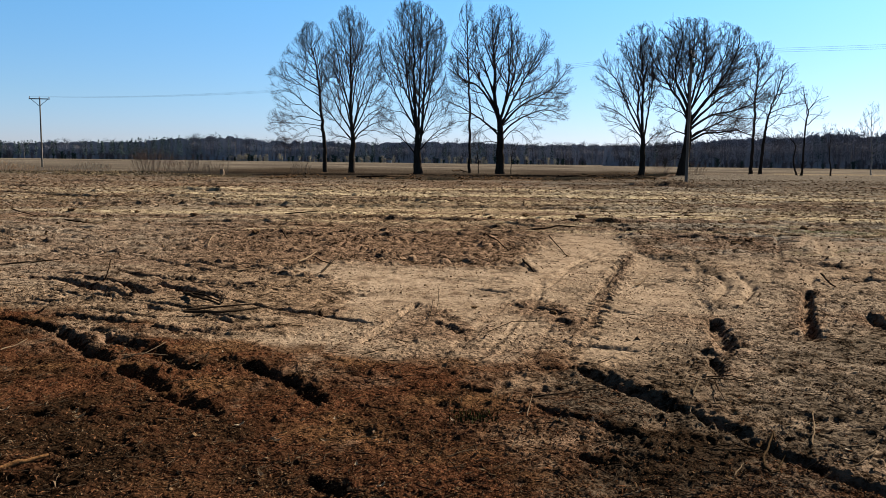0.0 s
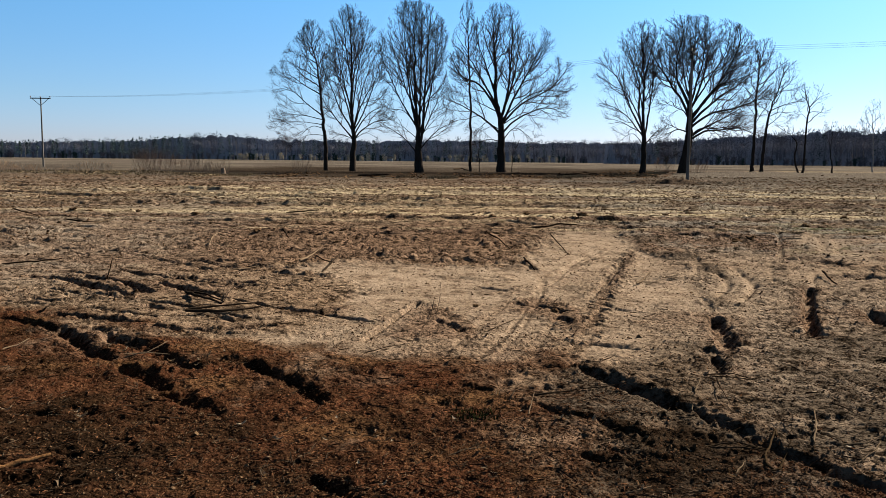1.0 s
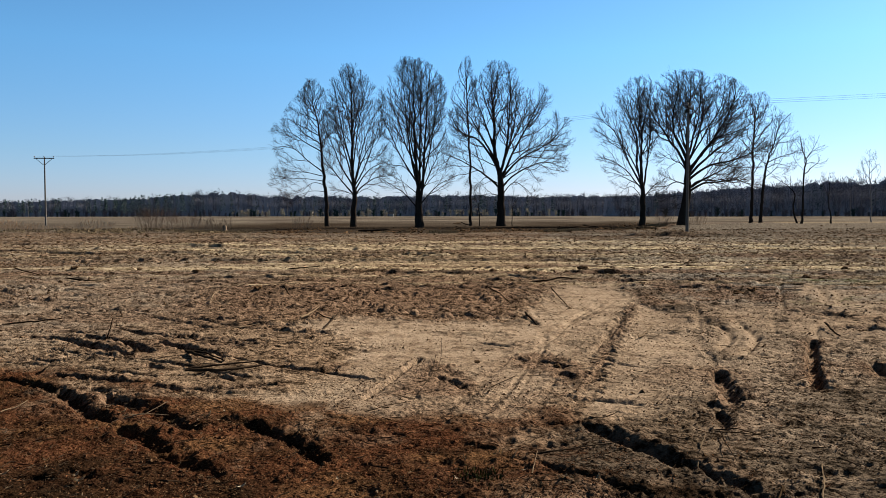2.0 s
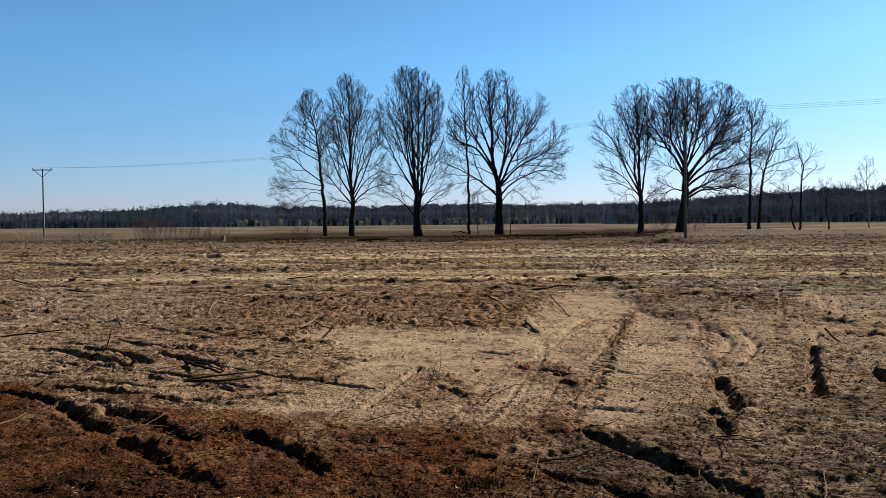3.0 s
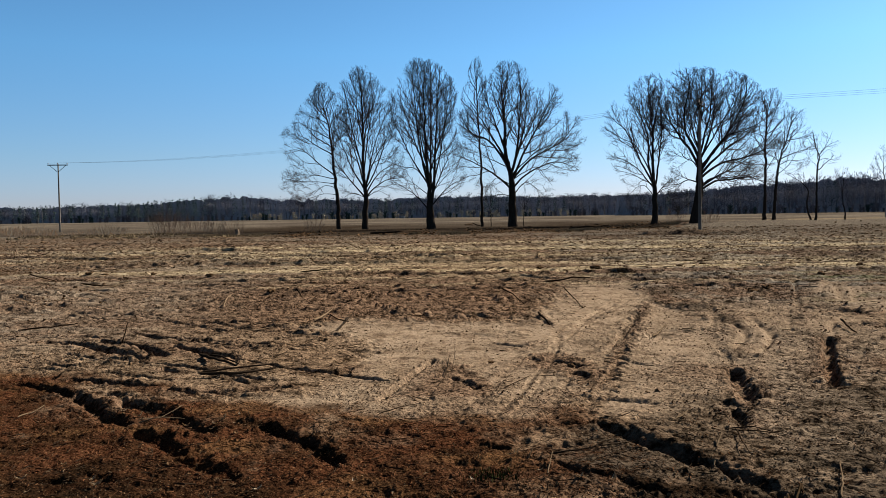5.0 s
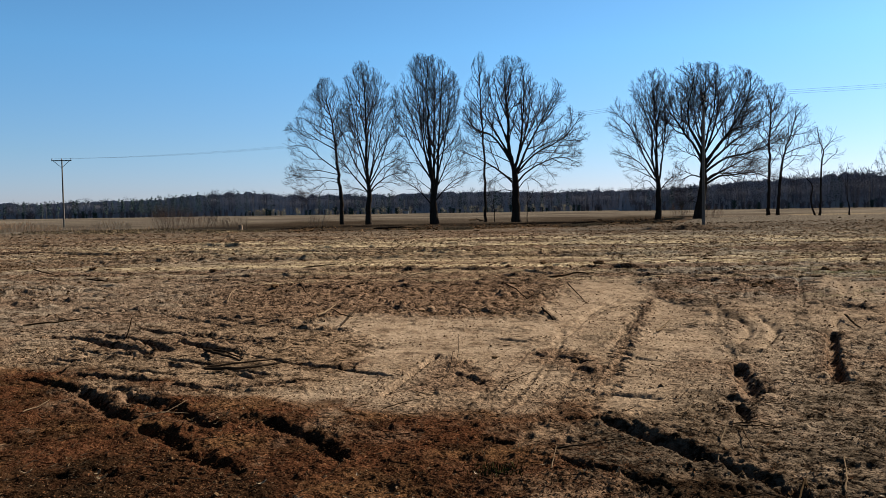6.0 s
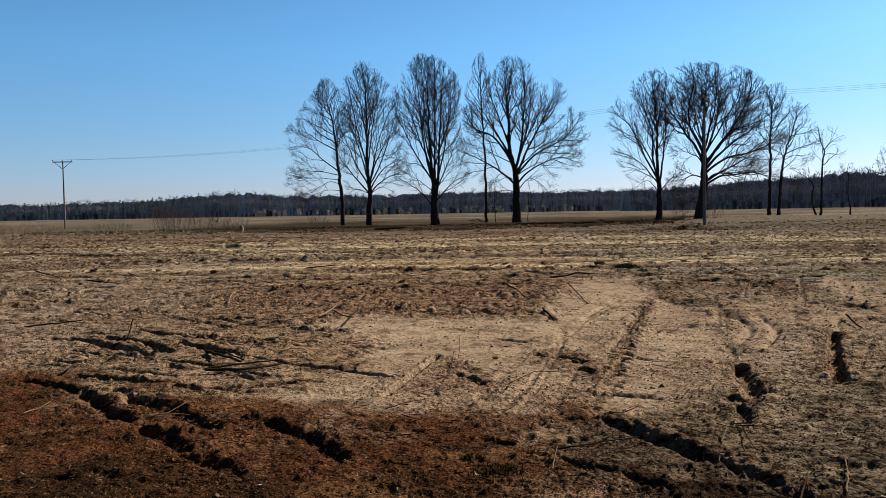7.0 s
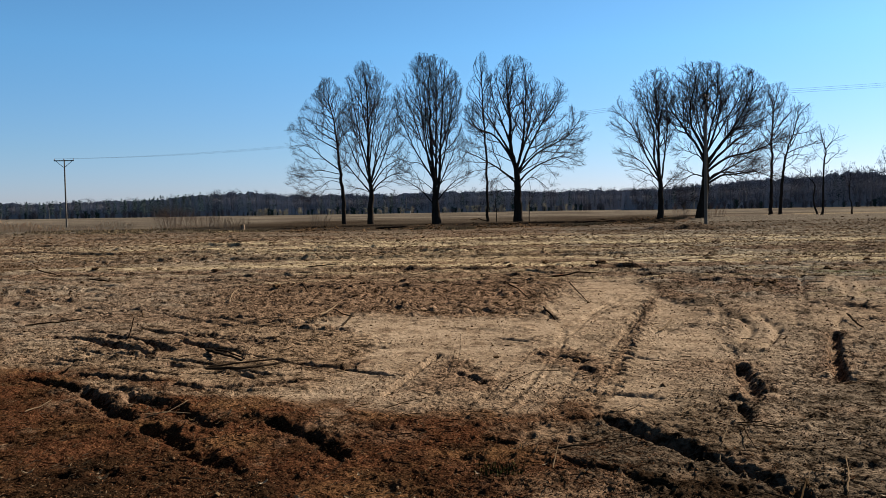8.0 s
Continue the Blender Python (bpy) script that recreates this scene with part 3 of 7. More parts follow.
def inside(poly, x, y, edge):
    """1 inside a region, 0 outside, with a ragged edge about so many metres wide."""
    poly = np.array(poly)
    box = (x > poly[:, 0].min() - 2 * edge) & (x < poly[:, 0].max() + 2 * edge) & (y > poly[:, 1].min() - 2 * edge) & (y < poly[:, 1].max() + 2 * edge)
    out = np.zeros(x.shape)
    px, py = x[box], y[box]
    odd, dist = np.zeros(px.shape, dtype=bool), np.full(px.shape, 1e9)
    for (ax, ay), (bx, by) in zip(poly, np.roll(poly, -1, 0)):
        with np.errstate(divide="ignore", invalid="ignore"):
            cross = ((ay > py) != (by > py)) & (px < (bx - ax) * (py - ay) / (by - ay) + ax)
        odd ^= cross
        t = np.clip(((px - ax) * (bx - ax) + (py - ay) * (by - ay)) / ((bx - ax) ** 2 + (by - ay) ** 2), 0, 1)
        dist = np.minimum(dist, np.hypot(px - ax - t * (bx - ax), py - ay - t * (by - ay)))
    signed = np.where(odd, dist, -dist) / edge + 1.6 * (fbm(px * 3.1 / max(edge, 0.3), py * 3.1 / max(edge, 0.3), 4, 31) - 0.5)
    out[box] = smooth(-0.5, 0.5, signed)
    return out


def harrow(x, y):
    """Rows left by the harrow: the place within a row from 0 to 1, and the row's number."""
    phase = np.log(np.maximum(0.3, 1.3 + 0.07 * (y - 17))) / 0.07 + 0.4 * fbm(x * 0.05, y * 0.05, 2, 23) + 0.05 * fbm(x * 1.5, y * 0.3, 2, 24)
    return np.mod(phase, 1.0), np.floor(phase)


def furrows(x, y):
    """Irregular low ridges that the harrow and wheels left across the field, 0 in the hollows to 1 on the crests."""
    way = np.log(np.maximum(1.5, y - 8)) / 0.085 + 0.8 * fbm(x * 0.06, y * 0.06, 2, 120)
    far = smooth(15, 24, y)
    n = vnoise(x * 0.5 * (1 - 0.6 * far), way, 121) + 0.7 * vnoise(x * 1.4 * (1 - 0.55 * far), way * 2.1 + 3, 122) + 0.5 * vnoise(x * 3.6 * (1 - 0.45 * far), way * 4.0, 123)
    return smooth(0.36, 0.62, n / 2.2)


def soil_masks(x, y):
    m = {}
    m["crest"] = furrows(x, y)
    broken = fbm(x * 1.7, y * 1.7, 4, 51)
    m["sand"] = np.maximum.reduce([inside(SAND_MAIN, x, y, 0.35), inside(SAND_SIDE, x, y, 0.3), 0.28 * inside(SAND_FAR_A, x, y, 1.5), 0.08 * inside(PACKED, x, y, 1.0), 0.65 * inside(SAND_FAR_B, x, y, 0.8)])
    smeared = np.maximum.reduce([k * inside(p, x, y, w) for p, w, k in SMEARS])
    m["sand"] *= (1 - 0.9 * smeared) * (0.6 + 0.4 * smooth(0.36, 0.5, broken)) * (0.7 + 0.3 * smooth(0.38, 0.55, fbm(x * 0.8, y * 0.5, 3, 55)))
    m["bank_and_shade"] = np.maximum(0.8 * inside(BROWN_BANK, x, y, 1.8), 0.9 * smeared)
    m["bank_and_shade"] = np.maximum(m["bank_and_shade"], 0.7 * smooth(0.56, 0.66, fbm(x * 0.8, y * 0.8, 4, 53)) * (y < 20) * (1 - m["sand"]))
    # darker soil turned up along the ruts, deepened with painted shade inside them
    turned = np.zeros(x.shape)
    for line, width, depth, berm in RUTS:
        lo, hi = line.min(0) - 3 * width, line.max(0) + 3 * width
        box = (x > lo[0]) & (x < hi[0]) & (y > lo[1]) & (y < hi[1])
        if berm == 0.0 and box.any():            # pale sand pressed up along the mark
            m["sand"][box] = np.maximum(m["sand"][box], 0.8 * np.exp(-((along(line, x[box], y[box])[0] / (1.7 * width)) ** 2)))
        if depth >= 0.05 and box.any():
            turned[box] = np.maximum(turned[box], min(1.0, depth / 0.08) * np.exp(-((along(line, x[box], y[box])[0] / (1.15 * width)) ** 2)))
    # near face of each ledge painted dark, its shade put into the colour
    for line, _ in LEDGES:
        lo, hi = line.min(0) - 2, line.max(0) + 2
        box = (x > lo[0]) & (x < hi[0]) & (y > lo[1]) & (y < hi[1])
        if box.any():
            _, side, way, total = along(line, x[box], y[box])
            turned[box] = np.maximum(turned[box], np.exp(-(((side - 0.05) / 0.3) ** 2)) * smooth(0, 2, np.minimum(way, total - way)))
    m["turned"] = turned
    m["bank_and_shade"] = np.maximum(m["bank_and_shade"], turned * (0.35 + 0.65 * smooth(0.38, 0.55, fbm(x * 6, y * 6, 3, 57))))
    m["sand"] *= 1 - 0.8 * turned
    heaped = inside(MULCH, x, y, 1.5) * (0.25 + 0.75 * smooth(0.34, 0.5, fbm(x * 2.2, y * 2.2, 4, 54, 0.6) + 0.16 * inside(MULCH, x, y - 0.7, 1.0)))
    wander = 3.0 * (fbm(x * 0.35, y * 0.35, 4, 56) - 0.5)
    behind = 0.85 * smooth(-0.6, 0.6, 3.9 + wander - np.hypot(x + 0.6, 0.8 * y)) * (1 - smooth(2.6, 3.3, np.hypot(x, y)) * (y > 0))
    m["mulch"] = np.maximum.reduce([heaped, (np.hypot(x, y) < 3.4) * (y > 1.5) * 0.8, behind])
    m["rot"] = inside(DARK_CORNER, x, y, 0.6) * (0.5 + 0.45 * smooth(0.4, 0.55, broken))
    m["damp_and_shade"] = inside(DARK_SOIL, x, y, 0.6) * (0.3 + 0.6 * smooth(0.38, 0.58, fbm(x * 1.6, y * 3.2, 4, 59, 0.6)))
    m["rot"] = np.maximum(m["rot"], 0.85 * inside(DARK_SPOT, x, y, 0.35))
    m["damp_and_shade"] = np.maximum.reduce([m["damp_and_shade"], 0.95 * inside(DARK_SPOT, x, y, 0.3), 0.6 * inside(DARK_BANK, x, y, 0.35)])
    m["damp_and_shade"] = np.maximum(m["damp_and_shade"], 0.24 * smooth(3, 12, x) * smooth(15, 22, y) * (1 + 2.0 * smooth(38, 60, y)) * smooth(0.3, 0.6, fbm(x * 0.3, y * 0.3, 3, 58) + 0.08) * (1 - smooth(70, 120, y)))
    # outer field painted darker, standing in for clod shade its relief lacks
    m["damp_and_shade"] = np.maximum(m["damp_and_shade"], 0.38 * smooth(42, 66, y) * (1 - smooth(150, 200, y)))
    ragged = 1.6 * (fbm(x * 3.0, y * 2.0, 4, 60, 0.6) - 0.5)
    for cx, cy, rx, ry in DARK_CLODS:
        m["damp_and_shade"] = np.maximum(m["damp_and_shade"], 0.6 * smooth(0.0, 0.6, 0.9 - ((x - cx) / rx) ** 2 - ((y - cy) / ry) ** 2 + ragged))
    # straw left in bands across the tilled field
    sx = 0.8 * (fbm(x * 0.05, y * 0.02, 2, 61) - 0.5)
    worn = 0.7 * fbm(x * 0.10, y * 0.9, 3, 63) + 0.3 * fbm(x * 1.4, y * 3.5, 3, 64)
    straw = np.zeros(x.shape)
    for centre, half, amount, need in ((18.6, 0.2, 0.5, 0.50), (20.4, 0.2, 0.55, 0.48), (22.7, 0.22, 0.8, 0.45), (23.4, 0.42, 1.0, 0.41), (25.2, 0.25, 0.35, 0.46), (27.0, 0.2, 0.6, 0.46), (29.0, 0.25, 0.35, 0.45), (31.2, 0.25, 0.4, 0.44),
            (33.4, 0.35, 0.6, 0.42), (36.3, 0.6, 1.0, 0.26), (39.2, 0.55, 0.95, 0.30), (41.6, 0.4, 0.4, 0.43), (45.5, 0.5, 0.35, 0.44), (50.0, 0.6, 0.3, 0.44)):
        straw = np.maximum(straw, amount * np.exp(-(((y + sx - centre) / half) ** 2)) * np.where(centre < 27, smooth(need - 0.05, need + 0.06, worn), 0.4 + 0.6 * smooth(need - 0.05, need + 0.1, worn)))
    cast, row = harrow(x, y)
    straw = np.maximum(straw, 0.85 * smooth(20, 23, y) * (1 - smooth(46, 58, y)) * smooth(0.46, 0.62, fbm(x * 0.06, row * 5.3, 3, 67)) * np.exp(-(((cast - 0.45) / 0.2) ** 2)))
    # steep near side of each row painted dark, shade put into the soil colour
    front_shade = smooth(19, 23, y) * (1 - smooth(60, 80, y)) * (smooth(0.86, 0.94, cast) + 1 - smooth(0.05, 0.16, cast)) * smooth(0.36, 0.54, fbm(x * 0.07, row * 4.1, 3, 68))
    m["bank_and_shade"] = np.maximum(m["bank_and_shade"], 0.75 * np.clip(front_shade, 0, 1))
    # hollows between the ridges darkened, their shade painted as brown soil
    hollow_shade = (1 - smooth(0.15, 0.55, m["crest"])) * smooth(9.5, 13, y) * (1 - smooth(60, 80, y))
    m["bank_and_shade"] = np.maximum(m["bank_and_shade"], 0.75 * hollow_shade * (1 - m["sand"]) * (1 - 0.7 * np.clip(straw, 0, 1)))
    # crests of these ridges made a little paler
    straw = np.maximum(straw, 0.18 * smooth(0.6, 0.95, m["crest"]) * smooth(18, 23, y) * (1 - smooth(45, 60, y)))
    reach = smooth(-14, -5, x) * (1 - 0.45 * smooth(6, 16, x))
    straw = straw * (0.6 + 0.4 * smooth(0.42, 0.52, fbm(x * 5.0, y * 9.0, 3, 65)))
    m["straw"] = straw * np.where(y < 29, 0.4 + 0.6 * reach, 0.45 + 0.55 * smooth(-22, -8, x) * (1 - 0.6 * smooth(8, 24, x)))
    m["straw"] = np.maximum(m["straw"], 0.75 * smooth(125, 175, y) * (0.35 + 0.65 * smooth(0.4, 0.6, fbm(x * 0.015, y * 0.05, 3, 66))))
    # the field's far edge, the dark strip under the trees, the meadow behind
    edge = np.interp(x, (-60, -35, -20, 0, 10, 22, 34, 60), (62, 65, 70, 69, 74, 86, 125, 148)) + 3.0 * (fbm(x * 0.08, y * 0 + 3, 3, 71) - 0.5)
    beyond = smooth(-1.0, 1.0, y - edge)
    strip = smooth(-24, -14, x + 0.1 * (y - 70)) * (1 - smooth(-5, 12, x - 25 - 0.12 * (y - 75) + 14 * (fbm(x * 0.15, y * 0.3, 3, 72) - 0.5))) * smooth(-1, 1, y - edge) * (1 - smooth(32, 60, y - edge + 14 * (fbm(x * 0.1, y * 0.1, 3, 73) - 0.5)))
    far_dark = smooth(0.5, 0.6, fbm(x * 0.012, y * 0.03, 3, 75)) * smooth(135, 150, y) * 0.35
    m["dark_ground"] = np.clip(np.maximum(strip * 0.92, far_dark * smooth(0, 20, y - edge)), 0, 1)
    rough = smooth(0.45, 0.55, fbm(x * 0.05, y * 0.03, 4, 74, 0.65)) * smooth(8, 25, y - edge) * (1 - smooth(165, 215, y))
    m["dark_ground"] = np.maximum(m["dark_ground"], (0.7 + 0.25 * rough) * beyond * (1 - smooth(135, 180, y)) * (0.45 + 0.55 * smooth(-50, -22, x)) * smooth(3, 14, y - edge))
    m["meadow"] = beyond
    m["green"] = 0.55 * np.maximum(np.exp(-(((x - 9.3) / 1.6) ** 2) - ((y - 19.4) / 0.9) ** 2), np.exp(-(((x - 7.3) / 0.9) ** 2) - ((y - 14.8) / 0.5) ** 2)) * smooth(0.4, 0.6, fbm(x * 3, y * 3, 3, 77))
    m["edge"] = edge
    # dark line painted along the field edge for the low bank's shaded face
    m["bank_and_shade"] = np.maximum(m["bank_and_shade"], 0.95 * np.exp(-(((y - edge + 2.2) / 1.7) ** 2)) * smooth(0.35, 0.5, fbm(x * 0.3, y * 0.05, 3, 78)))
    m["grey"] = np.maximum.reduce([1.0 * smooth(1, 7, x) * smooth(11, 16, y), 0.45 * smooth(26, 42, y), 0.35 * smooth(1.4, 2.6, x) * (1 - smooth(10, 14, y))])
    m["grey"] = np.maximum(m["grey"], 0.5 * (1 - smooth(-6, -2.5, x)) * smooth(8.5, 12, y) * (1 - beyond)) * (1 - beyond)
    return m


def relief(x, y, m):
    """Height of the ground, metres."""
    r = np.hypot(x, y)
    packed = inside(PACKED, x, y, 0.8)
    loose = (1 - 0.35 * packed) * np.clip(1 - 0.85 * m["sand"], 0.1, 1) * (1 - 0.8 * m["meadow"]) * (1 - 0.3 * m["mulch"]) * (0.42 + 0.58 * smooth(7, 13, r)) * (1 - 0.8 * smooth(16.5, 22, y))
    h = 0.10 * (fbm(x * 0.35, y * 0.35, 3, 1) - 0.5)
    h += (0.06 - 0.03 * smooth(13, 18, y)) * (fbm(x * 1.3, y * 2.0, 3, 5) - 0.5) * loose
    h += 0.03 * smooth(0.53, 0.66, fbm(x * 1.3, y * 5.0, 4, 7, 0.6)) * loose * smooth(6, 9, y)
    tilled = smooth(9, 13, y)            # clods drawn out along the harrow
    lumps = fbm(x * 6.5, y * 6.5, 4, 9, 0.6) * (1 - tilled) + fbm(x * 2.6, y * 7.0, 4, 10, 0.6) * tilled
    h += (0.065 - 0.03 * tilled) * np.maximum(lumps - 0.47, -0.06) * loose
    near = 1 - smooth(8, 12, r)
    h += (0.03 * near * (fbm(x * 22, y * 22, 2, 13) - 0.5) + 0.03 * (1 - near) * (fbm(x * 5, y * 10, 3, 14) - 0.5)) * np.clip(loose, 0.25, 1)
    # crumbs: small lumps with sharp shaded sides, in drifts
    drift = smooth(0.38, 0.58, fbm(x * 0.9, y * 1.6, 4, 47, 0.6))
    fine, coarse = fbm(x * 15, y * 15, 3, 48, 0.7), fbm(x * 5.5, y * 11, 3, 49, 0.7)
    crumbs = smooth(0.5, 0.72, fine) * (1 - smooth(9, 15, r)) + 0.8 * smooth(0.5, 0.7, coarse) * smooth(8, 13, r)
    h += 0.032 * crumbs * (0.25 + drift) * np.clip(loose, 0.1, 1) * (1 - smooth(20, 26, y))
    pits = smooth(0.57, 0.65, fbm(x * (4.0 - 2.2 * tilled), y * (6.0 + tilled), 4, 15, 0.55)) * smooth(0.40, 0.58, fbm(x * 0.6, y * 0.9, 3, 16) + 0.10 * (1 - m["sand"]))
    h -= 0.026 * (1 - 0.7 * packed) * (0.7 + 0.3 * tilled) * pits * (1 - 0.85 * m["mulch"]) * (1 - 0.8 * m["sand"]) * (1 - 0.9 * m["meadow"]) * (1 - 0.85 * smooth(16.5, 22, y)) * (1 - smooth(25, 45, y))
    clod = smooth(0.60, 0.74, fbm(x * 4.2, y * 4.2, 3, 17)) * smooth(0.45, 0.6, fbm(x * 0.7, y * 0.7, 2, 19))
    h += 0.022 * clod * loose
    h += (0.022 + 0.018 * smooth(12, 24, y) + 0.012 * smooth(30, 55, y)) * m["crest"] * smooth(9.5, 12.5, y) * (1 - 0.9 * m["sand"]) * (1 - m["mulch"]) * (1 - m["meadow"])
    # rows of the harrow across the field
    field = smooth(17, 23, y) * (1 - m["meadow"]) * (1 - 0.55 * np.exp(-(((y - 24.2) / 1.7) ** 2)))
    cast, row = harrow(x, y)              # each row is cast up steep on its near side
    ridge = smooth(0.0, 0.16, cast) * (1 - smooth(0.16, 0.95, cast))
    h += field * (0.045 + 0.03 * smooth(28, 55, y)) * ridge * (0.2 + 1.3 * smooth(0.35, 0.6, fbm(x * 0.08, row * 3.7, 3, 25))) * (0.6 + 0.8 * fbm(x * 1.2, y * 0.6, 3, 22))
    off = smooth(32, 46, y)
    h += field * (1 - off) * 0.03 * np.maximum(vnoise(x * 7.5, y * 4.5, 26) - 0.5, -0.1)
    h += field * off * (0.05 + 0.03 * smooth(50, 70, y)) * np.maximum(vnoise(x * (6 - 2.5 * smooth(45, 70, y)), y * 2.6, 27) - 0.5, -0.1)
    lump = smooth(0.47, 0.66, fbm(x * 3.2, y * 3.2, 3, 86, 0.6))
    h += field * (0.035 + 0.035 * smooth(30, 60, y)) * lump * (0.3 + 0.9 * smooth(0.4, 0.6, fbm(x * 0.1, row * 2.3, 3, 88)))
    h += field * (1 - 0.8 * smooth(35, 70, y)) * 0.02 * smooth(0.52, 0.62, fbm(x * 0.4, y * 3.6, 3, 28)) * (0.5 + vnoise(x * 5, y * 5, 30))
    h -= field * (0.02 * smooth(24, 34, y) + 0.085 * smooth(42, 58, y))
    # low broken waves thrown up by wheels and harrow between the sand and the field
    wave = np.mod(1.25 * y + 3.0 * fbm(x * 0.45, y * 0.45, 3, 34) + 0.25 * fbm(x * 3, y * 3, 2, 35), 1.0)
    thrown = smooth(0.39, 0.52, fbm(x * 0.55, y * 1.3, 3, 36)) * smooth(8.5, 11, y) * (1 - smooth(20, 24, y)) * np.clip(1 - 1.2 * m["sand"], 0, 1) * (1 - m["mulch"]) * (1 - 0.85 * packed)
    h += 0.034 * thrown * smooth(0, 0.09, wave) * (1 - smooth(0.09, 0.7, wave)) * (0.5 + vnoise(x * 6, y * 6, 32))
    h += 0.04 * m["bank_and_shade"] * (fbm(x * 5.0, y * 7.0, 4, 29, 0.6) - 0.45)
    # heaped and hollow mulch
    h += m["mulch"] * (0.045 * np.maximum(fbm(x * 11, y * 11, 3, 42, 0.65) - 0.47, -0.05) + 0.012 * smooth(0.56, 0.7, fbm(x * 3.0, y * 3.0, 3, 44)))
    # a low bank along the field's far edge
    h += 0.30 * np.exp(-(((y - m["edge"] - 1.5) / 1.6) ** 2)) * (1 - smooth(-26, -18, x)) * (0.6 + 0.8 * fbm(x * 0.5, y * 0.3, 3, 33))
    wob = 0.045 * (fbm(x * 9, y * 9, 4, 37, 0.7) - 0.5)
    rubble = 0.05 * (fbm(x * 16, y * 16, 3, 38, 0.7) - 0.5)
    for line, width, depth, berm in RUTS:
        lo, hi = line.min(0) - 4 * width, line.max(0) + 4 * width
        box = (x > lo[0]) & (x < hi[0]) & (y > lo[1]) & (y < hi[1])
        if not box.any():
            continue
        d, _, way, total = along(line, x[box], y[box])
        w = width * (0.7 + 0.3 * vnoise(way * 1.6, way * 0 + 7, 39)) * (0.55 + 0.45 * smooth(0, 0.2, np.minimum(way, total - way)))
        d = d + wob[box] * min(1.0, width / 0.15)
        soft = 1 - smooth(7.0, 8.5, y[box])          # loose mulch slumps into the rut
        cut = 1 - smooth((0.16 - 0.1 * soft) * w, (0.6 + 0.14 * soft) * w, d)
        lip = np.exp(-(((d - 0.95 * w) / (0.42 * w)) ** 2)) * 1.3 * smooth(0.42, 0.66, fbm(x[box] * 8, y[box] * 8, 3, 41, 0.65))
        h[box] += depth * (berm * lip - cut * (0.75 + 0.35 * vnoise(way * 2, way * 0, 43))) + rubble[box] * (cut + lip) * min(1.0, depth / 0.1)
    for line, height in LEDGES:
        lo, hi = line.min(0) - 2, line.max(0) + 2
        box = (x > lo[0]) & (x < hi[0]) & (y > lo[1]) & (y < hi[1])
        _, side, way, total = along(line, x[box], y[box])
        side = -side + 0.12 * (fbm(x[box] * 2.5, y[box] * 0, 3, 46) - 0.5)
        h[box] += height * (0.6 + 0.7 * fbm(way * 0.8, way * 0, 3, 50)) * smooth(-0.01, 0.07, side) * (1 - smooth(0.12, 1.6, side)) * smooth(0, 2, np.minimum(way, total - way))
    for line, width, pitch, depth in TREADS:
        lo, hi = line.min(0) - width, line.max(0) + width
        box = (x > lo[0]) & (x < hi[0]) & (y > lo[1]) & (y < hi[1])
        if not box.any():
            continue
        d, side, way, total = along(line, x[box], y[box])
        on = (1 - smooth(0.42 * width, 0.5 * width, d)) * smooth(0, 0.3, way) * smooth(0, 0.3, total - way)
        if width >= 1:                       # a broad tyre with straight bars on pressed ground
            chevron = np.mod((way - 0.25 * side) / pitch, 1.0)
            h[box] *= 1 - 0.75 * on
        else:
            chevron = np.mod((way + 0.7 * np.abs(side)) / pitch + 0.5 * (side > 0), 1.0)
        lug = smooth(0.05, 0.2, chevron) * (1 - smooth(0.5, 0.65, chevron)) * smooth(0.02, 0.06, np.abs(side))
        patchy = np.maximum(smooth(0.3, 0.5, vnoise(way * 1.7, side * 3, 45)), 0.75 * (width >= 1))
        h[box] += on * patchy * depth * (0.6 * lug - 0.7 * (1 - lug))
    return h * (1 - smooth(300, 500, r))


def ground_height(px, py):
    """Heights at a few places."""
    x, y = np.atleast_1d(np.asarray(px, float)), np.atleast_1d(np.asarray(py, float))
    return relief(x, y, soil_masks(x, y))


